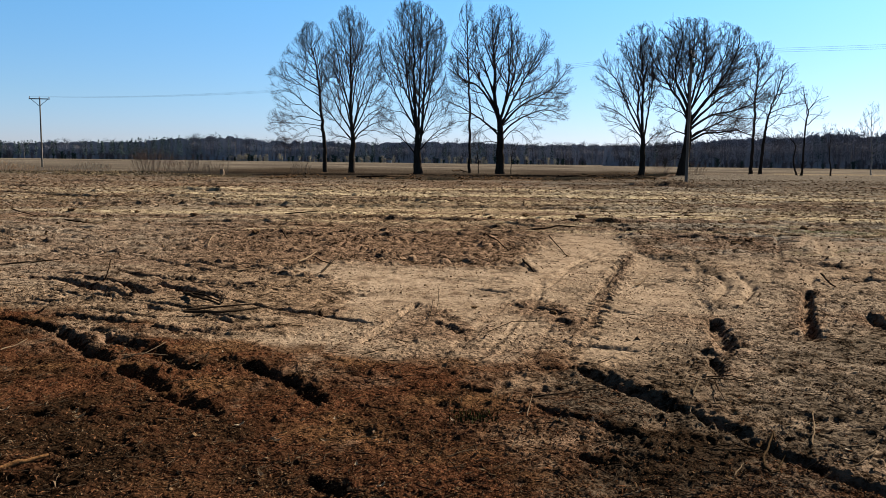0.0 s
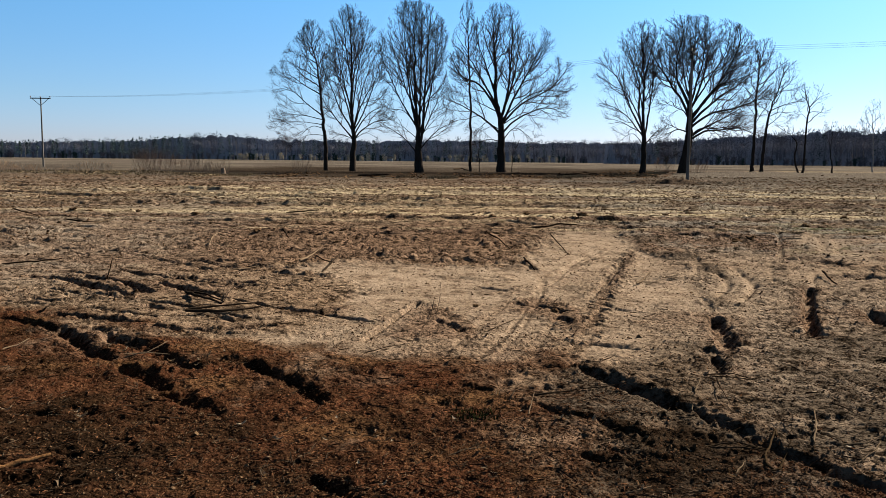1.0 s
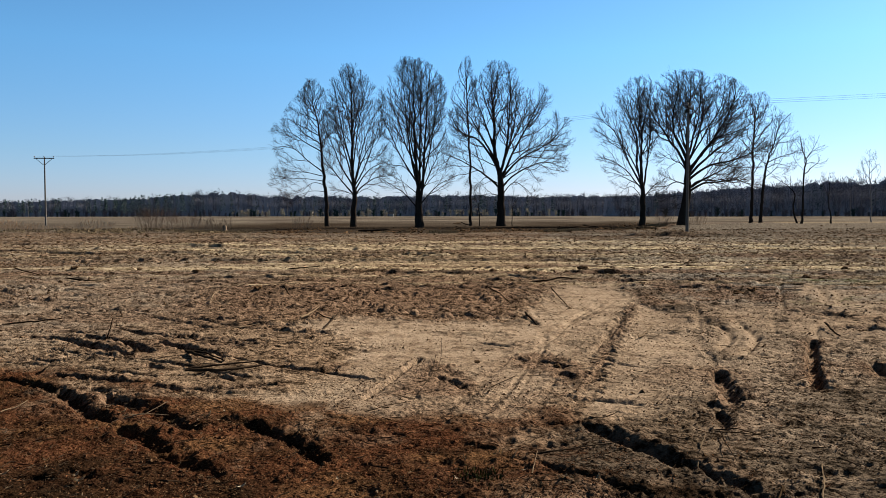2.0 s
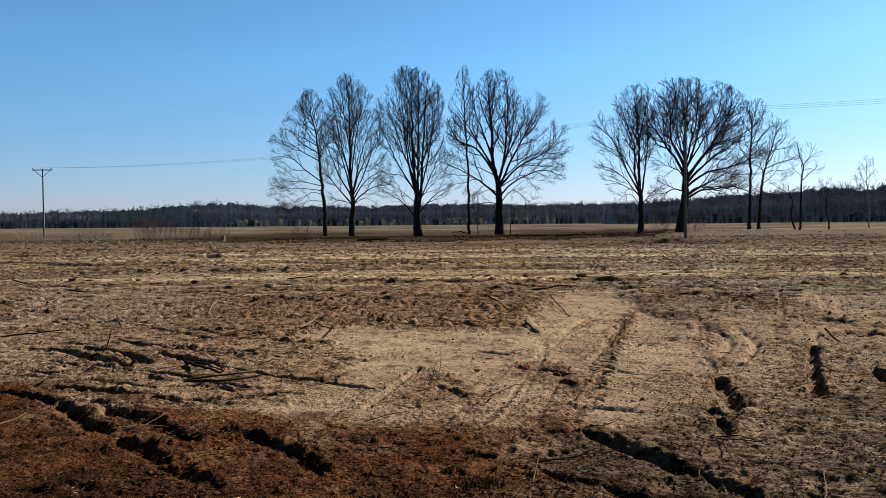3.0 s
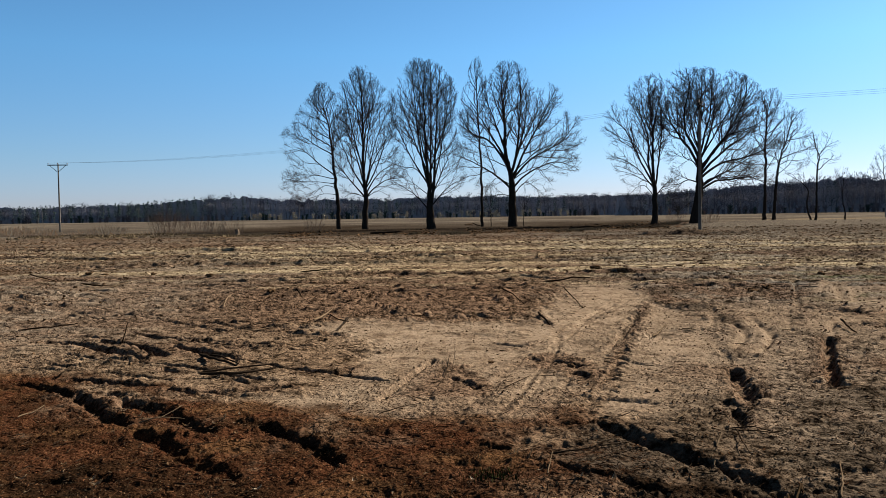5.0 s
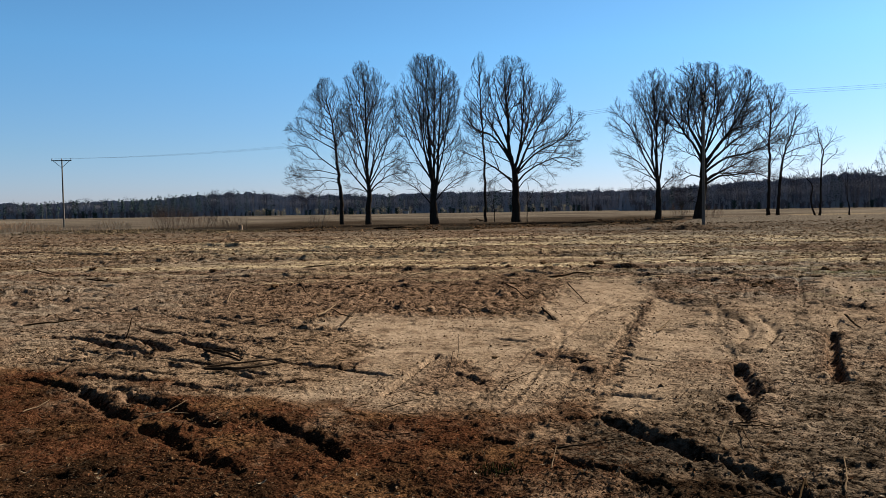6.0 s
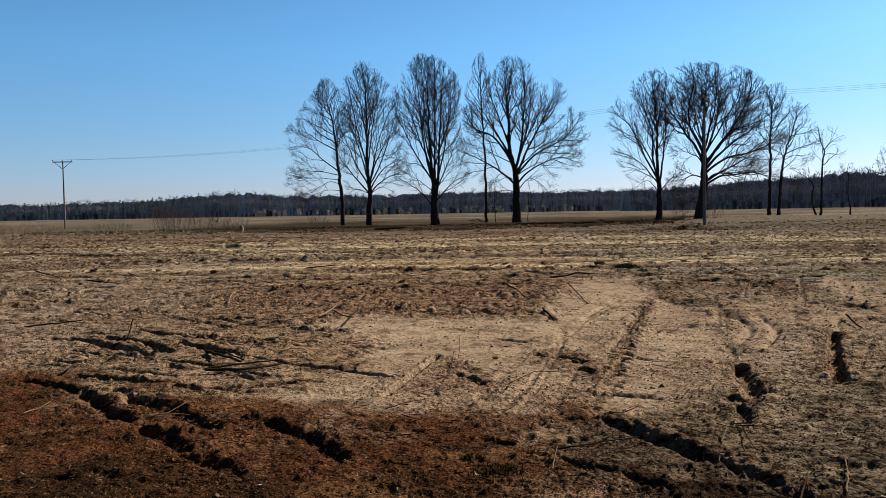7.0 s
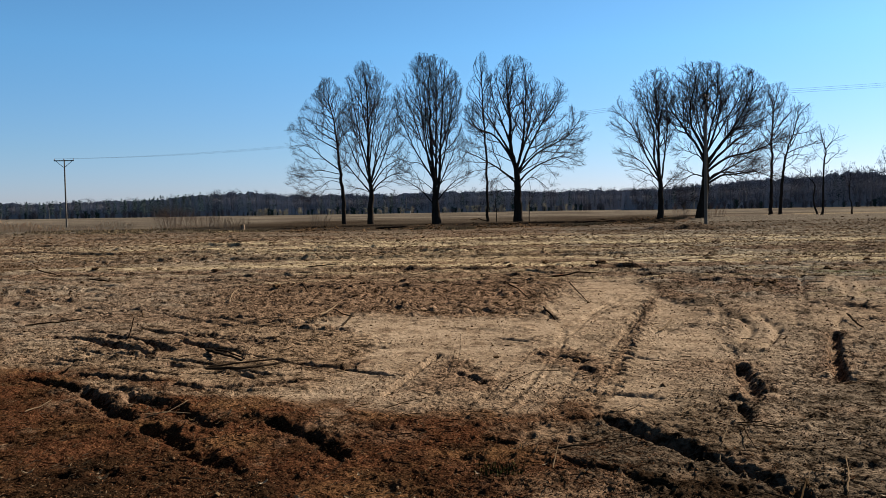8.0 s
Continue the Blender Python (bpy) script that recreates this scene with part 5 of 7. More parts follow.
tree = BareTree((25.95, 108.2), 18, "bare oak forked into three main limbs",
    [(0.0, 0.0, 0.38), (0.1, 2.2, 0.34), (0.1, 4.1, 0.31), (-0.1, 6.6, 0.2), (-0.2, 9.6, 0.15), (-0.3, 12.5, 0.12), (-0.5, 15.5, 0.08), (-0.7, 18.4, 0.016)],
    [(3.3, -3.9, 1.5), (5.2, -4.2, 3.2), (7.0, -4.5, 2.8), (8.9, -5.8, 1.7), (10.7, -6.4, 1.7), (12.6, -7.1, 1.9), (14.4, -6.4, 2.0), (16.2, -5.4, 1.9), (17.7, -4.4, 1.6), (18.7, -2.8, 1.0), (19.4, -1.6, 0.4)], group=ROW, crooked=1.1)
tree.limb(0.144, 0.22, (0.0, 5.2), (-1.1, 7.4), (-2.2, 10.0), (-3.3, 12.6), (-4.4, 13.7), (-5.5, 15.0))
tree.limb(0.154, -0.3, (0.0, 4.8), (-1.0, 8.1), (-1.2, 11.1), (-2.2, 13.7), (-3.3, 16.2), (-4.0, 17.5))
tree.limb(0.103, 0.45, (0.0, 4.6), (-1.8, 7.4), (-3.7, 8.9), (-5.3, 9.3))
tree.limb(0.103, -0.3, (-0.1, 6.1), (-2.5, 10.0), (-4.4, 11.1), (-5.9, 11.9), (-7.0, 12.6))
tree.limb(0.0721, 0.3, (0.0, 5.3), (-2.6, 6.7), (-4.3, 7.2))
tree.limb(0.0618, -0.3, (0.1, 3.8), (-1.5, 5.2), (-2.9, 4.5), (-3.8, 3.6))
tree.limb(0.144, 0.22, (0.1, 4.4), (0.8, 8.1), (1.4, 11.8), (1.5, 14.7), (1.2, 17.1))
tree.limb(0.0721, -0.45, (0.1, 3.7), (1.1, 5.2), (2.2, 6.0), (3.2, 6.8))
tree.limb(0.0927, 0.3, (-0.3, 11.1), (-1.1, 14.7), (-1.4, 17.7))
tree.limb(0.0927, -0.3, (-0.3, 12.5), (0.3, 15.5), (0.6, 18.4))
tree.limb(0.103, 0.45, (-0.1, 8.1), (-0.7, 11.8), (-1.8, 15.5), (-2.5, 18.1))
tree.limb(0.0515, 0.3, (0.1, 3.8), (1.3, 4.7), (2.7, 4.4))
tree.limb(0.0721, -0.45, (-0.1, 8.9), (0.6, 11.8), (1.0, 14.7))
tree.done()
tree = BareTree((32.36, 112.0), 19, "broad old bare oak with far-spreading limbs",
    [(0.0, 0.0, 0.66), (0.2, 2.3, 0.56), (0.5, 5.0, 0.5), (0.6, 7.6, 0.4), (0.6, 9.9, 0.27), (0.6, 12.2, 0.2), (0.7, 14.9, 0.14), (0.9, 17.5, 0.08), (1.0, 19.6, 0.016)],
    [(0.9, -2.2, 1.1), (3.3, -3.4, 3.4), (5.2, -4.0, 9.9), (7.2, -4.0, 10.3), (9.1, -4.3, 10.4), (11.0, -4.7, 10.4), (12.9, -5.0, 10.1), (14.8, -5.4, 9.8), (16.7, -5.7, 8.8), (18.3, -5.2, 7.2), (19.4, -4.5, 5.9), (20.4, -3.7, 3.7), (21.2, -2.9, -0.5)], group=ROW, crooked=1.1, density=1.15)
tree.limb(0.206, 0.22, (0.5, 7.6), (-0.5, 9.9), (-1.7, 11.8), (-2.8, 13.6), (-3.9, 15.4), (-5.1, 18.0))
tree.limb(0.175, -0.3, (0.5, 8.4), (-0.7, 10.7), (-1.7, 12.6), (-2.0, 15.3), (-1.6, 17.9), (-2.2, 20.4))
tree.limb(0.124, 0.45, (0.5, 9.0), (-0.1, 11.1), (-1.0, 13.4), (-1.1, 16.0), (-0.5, 19.0))
tree.limb(0.103, -0.38, (0.5, 7.2), (-0.5, 8.4), (-1.7, 8.8), (-2.4, 9.6), (-3.4, 9.1))
tree.limb(0.113, 0.22, (0.4, 5.3), (-0.9, 6.0), (-2.1, 5.5), (-3.4, 5.4))
tree.limb(0.165, -0.15, (0.7, 9.0), (1.2, 12.2), (1.8, 14.8), (1.8, 17.9), (1.6, 19.9))
tree.limb(0.185, 0.3, (0.7, 8.4), (1.8, 11.0), (2.9, 14.1), (3.4, 17.1), (3.1, 19.4))
tree.limb(0.206, -0.3, (0.6, 7.3), (2.1, 9.5), (3.4, 11.4), (4.8, 14.0), (5.6, 16.7), (5.3, 18.9))
tree.limb(0.206, 0.3, (0.6, 6.7), (2.5, 8.4), (5.2, 10.6), (7.1, 11.7), (9.5, 13.3))
tree.limb(0.185, -0.38, (0.6, 6.0), (2.9, 8.0), (5.6, 8.7), (8.2, 9.7), (10.1, 10.7))
tree.limb(0.185, 0.3, (0.6, 5.2), (2.5, 6.1), (4.4, 7.0), (6.3, 7.9), (8.6, 9.2))
tree.limb(0.175, -0.22, (0.6, 4.5), (2.5, 5.7), (4.4, 5.9), (6.7, 6.2), (9.4, 5.2))
tree.limb(0.124, 0.38, (0.6, 4.7), (2.5, 6.2), (4.8, 6.2), (7.1, 6.6), (9.8, 6.4))
tree.limb(0.124, -0.45, (0.6, 7.6), (3.3, 11.4), (5.2, 12.1), (7.1, 13.0), (9.0, 14.7))
tree.limb(0.0464, 0.15, (0.2, 3.4), (-0.9, 2.7), (-2.1, 1.4))
tree.limb(0.0464, -0.3, (0.3, 4.1), (-0.9, 4.2), (-2.4, 3.7))
tree.limb(0.0361, 0.3, (0.2, 2.0), (-0.8, 2.5), (-1.5, 1.6))
tree.limb(0.134, 0.45, (0.6, 9.5), (0.2, 13.0), (0.1, 16.8), (0.4, 19.9))
tree.limb(0.134, -0.3, (0.7, 8.5), (2.5, 12.5), (4.2, 15.9), (4.4, 19.1))
tree.limb(0.134, 0.3, (0.7, 7.5), (3.4, 10.5), (6.2, 13.3), (7.7, 15.9), (7.1, 17.9))
tree.done()
tree = BareTree((51.27, 138.0), 20, "slender bare tree with upswept branches",
    [(0.0, 0.0, 0.3), (0.1, 4.4, 0.24), (0.2, 9.1, 0.2), (0.3, 13.8, 0.15), (0.3, 17.5, 0.1), (-0.0, 20.3, 0.05), (-0.2, 21.5, 0.016)],
    [(7.1, -1.7, 2.6), (10.5, -2.7, 4.5), (13.3, -3.1, 5.0), (16.1, -2.8, 4.8), (18.5, -2.5, 4.5), (20.2, -1.9, 3.0), (21.6, -0.8, 2.0)], group=ROW, density=0.8)
tree.limb(0.0721, 0.3, (0.2, 8.2), (1.6, 10.0), (3.2, 11.9))
tree.limb(0.0824, -0.3, (0.3, 12.9), (1.6, 15.2), (3.0, 17.0), (4.3, 18.2))
tree.limb(0.0721, 0.45, (0.2, 11.9), (-1.2, 13.8), (-2.6, 15.2))
tree.limb(0.0721, -0.3, (0.3, 15.2), (1.3, 17.5), (2.0, 19.9), (2.2, 21.4))
tree.limb(0.0618, 0.3, (0.3, 16.1), (-0.8, 18.0), (-1.6, 20.1))
tree.limb(0.0515, -0.45, (0.2, 9.1), (-1.0, 10.5), (-2.5, 11.2))
tree.limb(0.0721, 0.3, (0.3, 10.5), (2.0, 12.7), (4.1, 13.9))
tree.limb(0.0515, -0.3, (0.3, 17.1), (0.7, 19.4), (1.1, 21.3))
tree.done()
tree = BareTree((52.02, 135.8), 21, "bare tree bending away at the row's end",
    [(0.0, 0.0, 0.27), (0.3, 4.4, 0.23), (0.6, 8.0, 0.19), (1.1, 10.1, 0.14), (1.9, 12.6, 0.1), (2.7, 15.4, 0.07), (3.6, 17.0, 0.04), (4.3, 17.7, 0.016)],
    [(6.4, -1.2, 4.1), (8.8, -0.7, 6.6), (11.2, -0.3, 7.3), (13.5, 0.2, 6.3), (15.4, 0.9, 5.4), (16.9, 1.8, 5.2), (17.9, 3.4, 4.8)], group=ROW, density=0.8)
tree.limb(0.0618, 0.3, (0.8, 9.0), (0.6, 10.8), (0.1, 12.5))
tree.limb(0.0824, -0.15, (1.2, 10.1), (3.2, 11.0), (5.0, 11.5), (7.2, 11.6))
tree.limb(0.0721, 0.3, (1.0, 9.2), (2.7, 9.9), (4.1, 9.7), (6.2, 9.3))
tree.limb(0.0618, -0.3, (1.9, 12.6), (1.5, 14.5), (2.1, 17.0))
tree.limb(0.0618, 0.3, (2.3, 13.6), (3.9, 14.9), (5.0, 16.3))
tree.limb(0.0618, -0.45, (2.1, 13.1), (4.1, 13.5), (6.0, 14.4))
tree.limb(0.0515, 0.3, (0.4, 6.2), (-0.7, 7.1), (-1.4, 7.8))
tree.limb(0.0412, 0.15, (1.0, 9.0), (2.5, 7.8), (4.0, 8.2))
tree.limb(0.0618, -0.45, (0.6, 7.6), (2.0, 9.0), (3.4, 11.9))
tree.done()
tree = BareTree((54.71, 127.8), 22, "crooked thin bare tree",
    [(0.0, 0.0, 0.15), (-0.6, 1.6, 0.13), (-0.5, 4.5, 0.1), (-1.4, 5.9, 0.06), (-2.7, 6.7, 0.035), (-3.3, 7.0, 0.014)],
    [(4.3, -3.6, 0.1), (6.0, -4.3, -0.1), (7.5, -4.0, -0.8)], density=0.5, flare=1.2)
tree.limb(0.0309, 0.3, (-0.7, 4.9), (-1.1, 6.3), (-1.9, 7.3))
tree.limb(0.0258, -0.3, (-1.4, 5.9), (-2.3, 6.0), (-3.2, 5.6))
tree.limb(0.0258, 0.45, (-2.3, 6.5), (-2.7, 7.2), (-3.6, 7.5))
tree.done()
tree = BareTree((54.80, 126.6), 23, "thin bare tree with a small open crown",
    [(0.0, 0.0, 0.17), (0.2, 4.7, 0.14), (0.3, 8.1, 0.12), (0.6, 10.0, 0.09), (0.1, 11.5, 0.05), (-0.3, 12.8, 0.03), (-0.4, 13.5, 0.014)],
    [(7.1, -0.9, 1.2), (9.0, -1.3, 3.2), (10.7, -1.2, 3.7), (12.2, -1.5, 3.8), (13.6, -1.2, 2.5)], density=0.5, flare=1.3, crooked=1.3)
tree.limb(0.0721, 0.22, (0.6, 9.8), (1.8, 11.1), (2.9, 11.7), (3.6, 12.0))
tree.limb(0.0515, -0.3, (0.6, 10.2), (1.5, 11.5), (1.8, 12.4), (2.1, 13.4))
tree.limb(0.0412, 0.3, (0.3, 11.1), (-0.6, 12.0), (-1.0, 13.3))
tree.limb(0.0412, -0.45, (0.4, 9.0), (1.4, 9.4), (3.1, 8.7))
tree.limb(0.0361, 0.3, (0.3, 8.1), (-0.4, 9.0), (-0.9, 9.8))
tree.limb(0.0309, 0.45, (0.6, 9.6), (2.3, 10.8), (3.5, 10.5))
tree.done()
tree = BareTree((59.88, 127.7), 24, "thin leaning bare sapling",
    [(0.0, 0.0, 0.13), (-0.4, 2.5, 0.09), (-0.6, 5.6, 0.05), (-0.5, 7.9, 0.014)],
    [(2.5, -1.1, 0.2), (4.7, -1.8, 0.6), (6.6, -2.0, 0.5), (8.2, -1.2, -0.1)], density=0.6, flare=1.2)
tree.limb(0.0258, 0.3, (-0.5, 4.3), (-1.2, 5.6), (-1.9, 6.5))
tree.limb(0.0258, -0.3, (-0.5, 4.7), (0.1, 6.0), (0.4, 6.9))
tree.limb(0.0206, 0.3, (-0.6, 6.0), (-1.0, 7.1), (-1.3, 7.8))
tree.done()
tree = BareTree((4.59, 107.4), 15, "thin sapling under the oak",
    [(0.0, 0.0, 0.06), (0.0, 2.1, 0.05), (-0.0, 4.3, 0.02), (0.1, 5.4, 0.012)],
    [(1.7, -0.4, 0.5), (3.9, -0.8, 1.1), (5.7, -0.5, 0.7)], density=0.5, flare=1.1)
tree.limb(0.0206, 0.3, (0.0, 2.4), (-0.5, 3.5), (-0.8, 4.3))
tree.limb(0.0206, -0.3, (0.0, 2.8), (0.6, 3.9), (1.0, 4.6))
tree.done()
tree = BareTree((8.71, 105.6), 16, "thin sapling beside the oak",
    [(0.0, 0.0, 0.06), (0.0, 1.7, 0.045), (0.2, 3.9, 0.02), (0.3, 5.0, 0.012)],
    [(1.4, -0.3, 0.5), (3.2, -0.6, 1.0), (5.2, -0.3, 0.8)], density=0.5, flare=1.1)
tree.limb(0.0206, 0.3, (0.0, 2.1), (-0.4, 3.2), (-0.6, 3.9))
tree.limb(0.0206, -0.3, (0.1, 2.5), (0.6, 3.5), (0.9, 4.2))
tree.done()
tree = BareTree((74.06, 143.0), 25, "slim pale bare birch",
    [(0.0, 0.0, 0.11), (-0.2, 5.0, 0.08), (-0.5, 8.9, 0.05), (-0.6, 12.5, 0.012)],
    [(4.0, -1.5, 0.8), (6.4, -2.5, 1.6), (8.9, -2.3, 1.1), (10.8, -1.6, 0.4), (12.6, -0.9, -0.3)], density=0.8, flare=1.2, bark=M_WOODS_PALE, twig=M_WOODS_HAZY)
tree.limb(0.0258, 0.3, (-0.2, 5.5), (-1.0, 7.1), (-1.8, 8.4))
tree.limb(0.0258, -0.3, (-0.2, 5.9), (0.6, 7.7), (1.0, 8.8))
tree.limb(0.0258, 0.3, (-0.3, 7.4), (-1.2, 9.1), (-1.5, 10.3))
tree.limb(0.0258, -0.3, (-0.5, 8.4), (0.1, 9.8), (0.3, 11.0))
tree.done()

# ---- power line ----
def utility_pole(base, height, arm_turn, arm_length, label, with_switch=False):
    """A round pole with a steel crossarm, two braces and three pin insulators. Returns the wires' holds."""
    root = new("utility_pole")
    root.location = (*base, float(ground_height(*base)[0]) - 0.1)
    tagged(root, label, "utility pole", "poles of the power line")
    v, f = tubes([([(0, 0, height * i / 8) for i in range(9)], [0.128 - 0.0055 * i for i in range(9)])], 14)
    shaft = part_mesh("shaft", mesh_from("shaft", v, f, True), M_POLE, root)
    bm = bmesh.new()
    bmesh.ops.create_cone(bm, cap_ends=True, segments=14, radius1=0.084, radius2=0.03, depth=0.06, matrix=Matrix.Translation((0, 0, height + 0.03)))
    part("pole_cap", bm, M_POLE, shaft)
    turn = Matrix.Rotation(radians(arm_turn), 4, "Z")
    def bar(name, a, b, thick):
        a, b = turn @ Vector(a), turn @ Vector(b)
        bm = bmesh.new()
        m = Matrix.Translation((a + b) / 2) @ (b - a).to_track_quat("X", "Z").to_matrix().to_4x4()
        bmesh.ops.create_cube(bm, size=1, matrix=m @ Matrix.Diagonal(((b - a).length, thick, thick * 1.2, 1)))
        bmesh.ops.bevel(bm, geom=bm.edges[:], offset=thick * 0.12, segments=1)
        return part(name, bm, M_STEEL, root)
    half, z = arm_length / 2, height - 0.12
    bar("crossarm", (-half, -0.16, z), (half, -0.16, z), 0.11)
    for s in (-1, 1):
        bar("brace", (s * half * 0.82, -0.16, z - 0.03), (s * 0.08, -0.15, z - 0.95), 0.05)
    holds = []
    for s in (-0.95, 0.0, 0.95):
        top = turn @ Vector((s * half, -0.16, z + 0.06))
        bm = bmesh.new()
        for r1, r2, h, d in ((0.018, 0.018, 0.05, 0.1), (0.075, 0.055, 0.13, 0.07), (0.055, 0.06, 0.19, 0.05), (0.06, 0.02, 0.24, 0.06)):
            bmesh.ops.create_cone(bm, cap_ends=True, segments=12, radius1=r1, radius2=r2, depth=d, matrix=Matrix.Translation(top + Vector((0, 0, h))))
        part("insulator", bm, M_INSUL, root, "brown porcelain insulator")
        holds.append(root.location + top + Vector((0, 0, 0.24)))
    if with_switch:
        for i, (dz, dx) in enumerate(((-0.35, -0.17), (-0.75, 0.16), (0.3, -0.05))):
            bm = bmesh.new()
            bmesh.ops.create_cube(bm, size=1, matrix=Matrix.Translation((dx, -0.1, height + dz)) @ Matrix.Diagonal((0.16, 0.16, 0.3, 1)))
            bmesh.ops.bevel(bm, geom=bm.edges[:], offset=0.03, segments=2)
            part("switch_box", bm, M_STEEL, root, "dark metal switch box")
    return holds


POLE_FAR, POLE_NEAR = (-56.4, 116.6), (19.0, 64.5)
holds_far = utility_pole(POLE_FAR, 9.7, 6, 2.75, "grey wooden utility pole with a braced crossarm in dry grass")
holds_near = utility_pole(POLE_NEAR, 10.0, 62, 2.2, "grey utility pole with switch boxes standing in the tilled field", True)


def wire(a, b, sag, label):
    pts = []
    for i in range(33):
        t = i / 32
        p = a.lerp(b, t)
        p.z -= 4 * sag * t * (1 - t)
        pts.append(p)
    v, f = tubes([(pts, [0.006] * 33)], 5)
    tagged(part_mesh("power_cable", mesh_from("power_cable", v, f), M_WIRE), label, "cable", "wires of the power line")


for a, b in zip(holds_far, holds_near):
    wire(a, b, 1.1, "thin power cable strung between the two poles")
    end = b + (b - a) * 0.9
    end.z = b.z + 0.3
    wire(b, end, 0.9, "thin power cable running on from the near pole")

# ---- far woods, meadow brush and verge ----
def slivers(rng, n, base, spread, lo, hi, width):
    """Thin upright wedges for the crowns of far trees: points and triangles."""
    v, f = [], []
    for _ in range(n):
        z0 = rng.uniform(lo, hi * 0.75)
        a = rng.uniform(0, 6.28)
        ln = rng.uniform(0.25, 0.55) * (hi - lo)
        out = rng.uniform(0.2, 1.0) * spread
        p = Vector((base[0], base[1], z0))
        q = p + Vector((math.cos(a) * out, math.sin(a) * out, ln * rng.uniform(0.5, 1.1)))
        q.z = min(q.z, hi)
        w = width * rng.uniform(0.5, 1.3)
        k = len(v)
        v += [p + Vector((-w, 0, 0)), p + Vector((w, 0, 0)), p + Vector((0, w, 0)), q]
        f += [(k, k + 1, k + 3), (k + 1, k + 2, k + 3)]
    return v, f


def crown_twigs(rng, n, base, h):
    """The rounded, see-through crown of a far leafless tree: thin wedges that point outwards and up."""
    rs = np.random.RandomState(rng.randrange(1 << 30))
    mid, tall, wide = h * rng.uniform(0.56, 0.64), h * 0.34, h * rng.uniform(0.17, 0.25)
    d = rs.normal(size=(n, 3))
    d /= np.linalg.norm(d, axis=1, keepdims=True)
    p = np.array((*base, mid)) + d * (wide, wide, tall) * rs.rand(n, 1) ** 0.45
    q = p + (d * 0.8 + (0, 0, 0.25)) * h * rs.uniform(0.03, 0.07, (n, 1))
    w = rs.uniform(0.07, 0.2, (n, 1))
    v = np.stack([p - w * (1, 0, 0), p + w * (1, 0, 0), p + w * (0, 1, 0.6), q], 1).reshape(-1, 3)
    k = 4 * np.arange(n)
    f = np.concatenate([np.stack([k, k + 1, k + 3], 1), np.stack([k + 1, k + 2, k + 3], 1)])
    return [Vector(t) for t in v.tolist()], [tuple(t) for t in f.tolist()]


def woods_height(x):
    """Height of the woods' outline along the far side."""
    rows = ((-480, 11), (-330, 11.5), (-264, 12.0), (-215, 13.5), (-190, 13.2), (-142, 16.0), (-100, 13.0), (-40, 12.8), (10, 13.5), (64, 13.0), (120, 13.5), (400, 15))
    return float(np.interp(x, [a for a, _ in rows], [b for _, b in rows])) * (1.0 if x < -190 else 1.14)


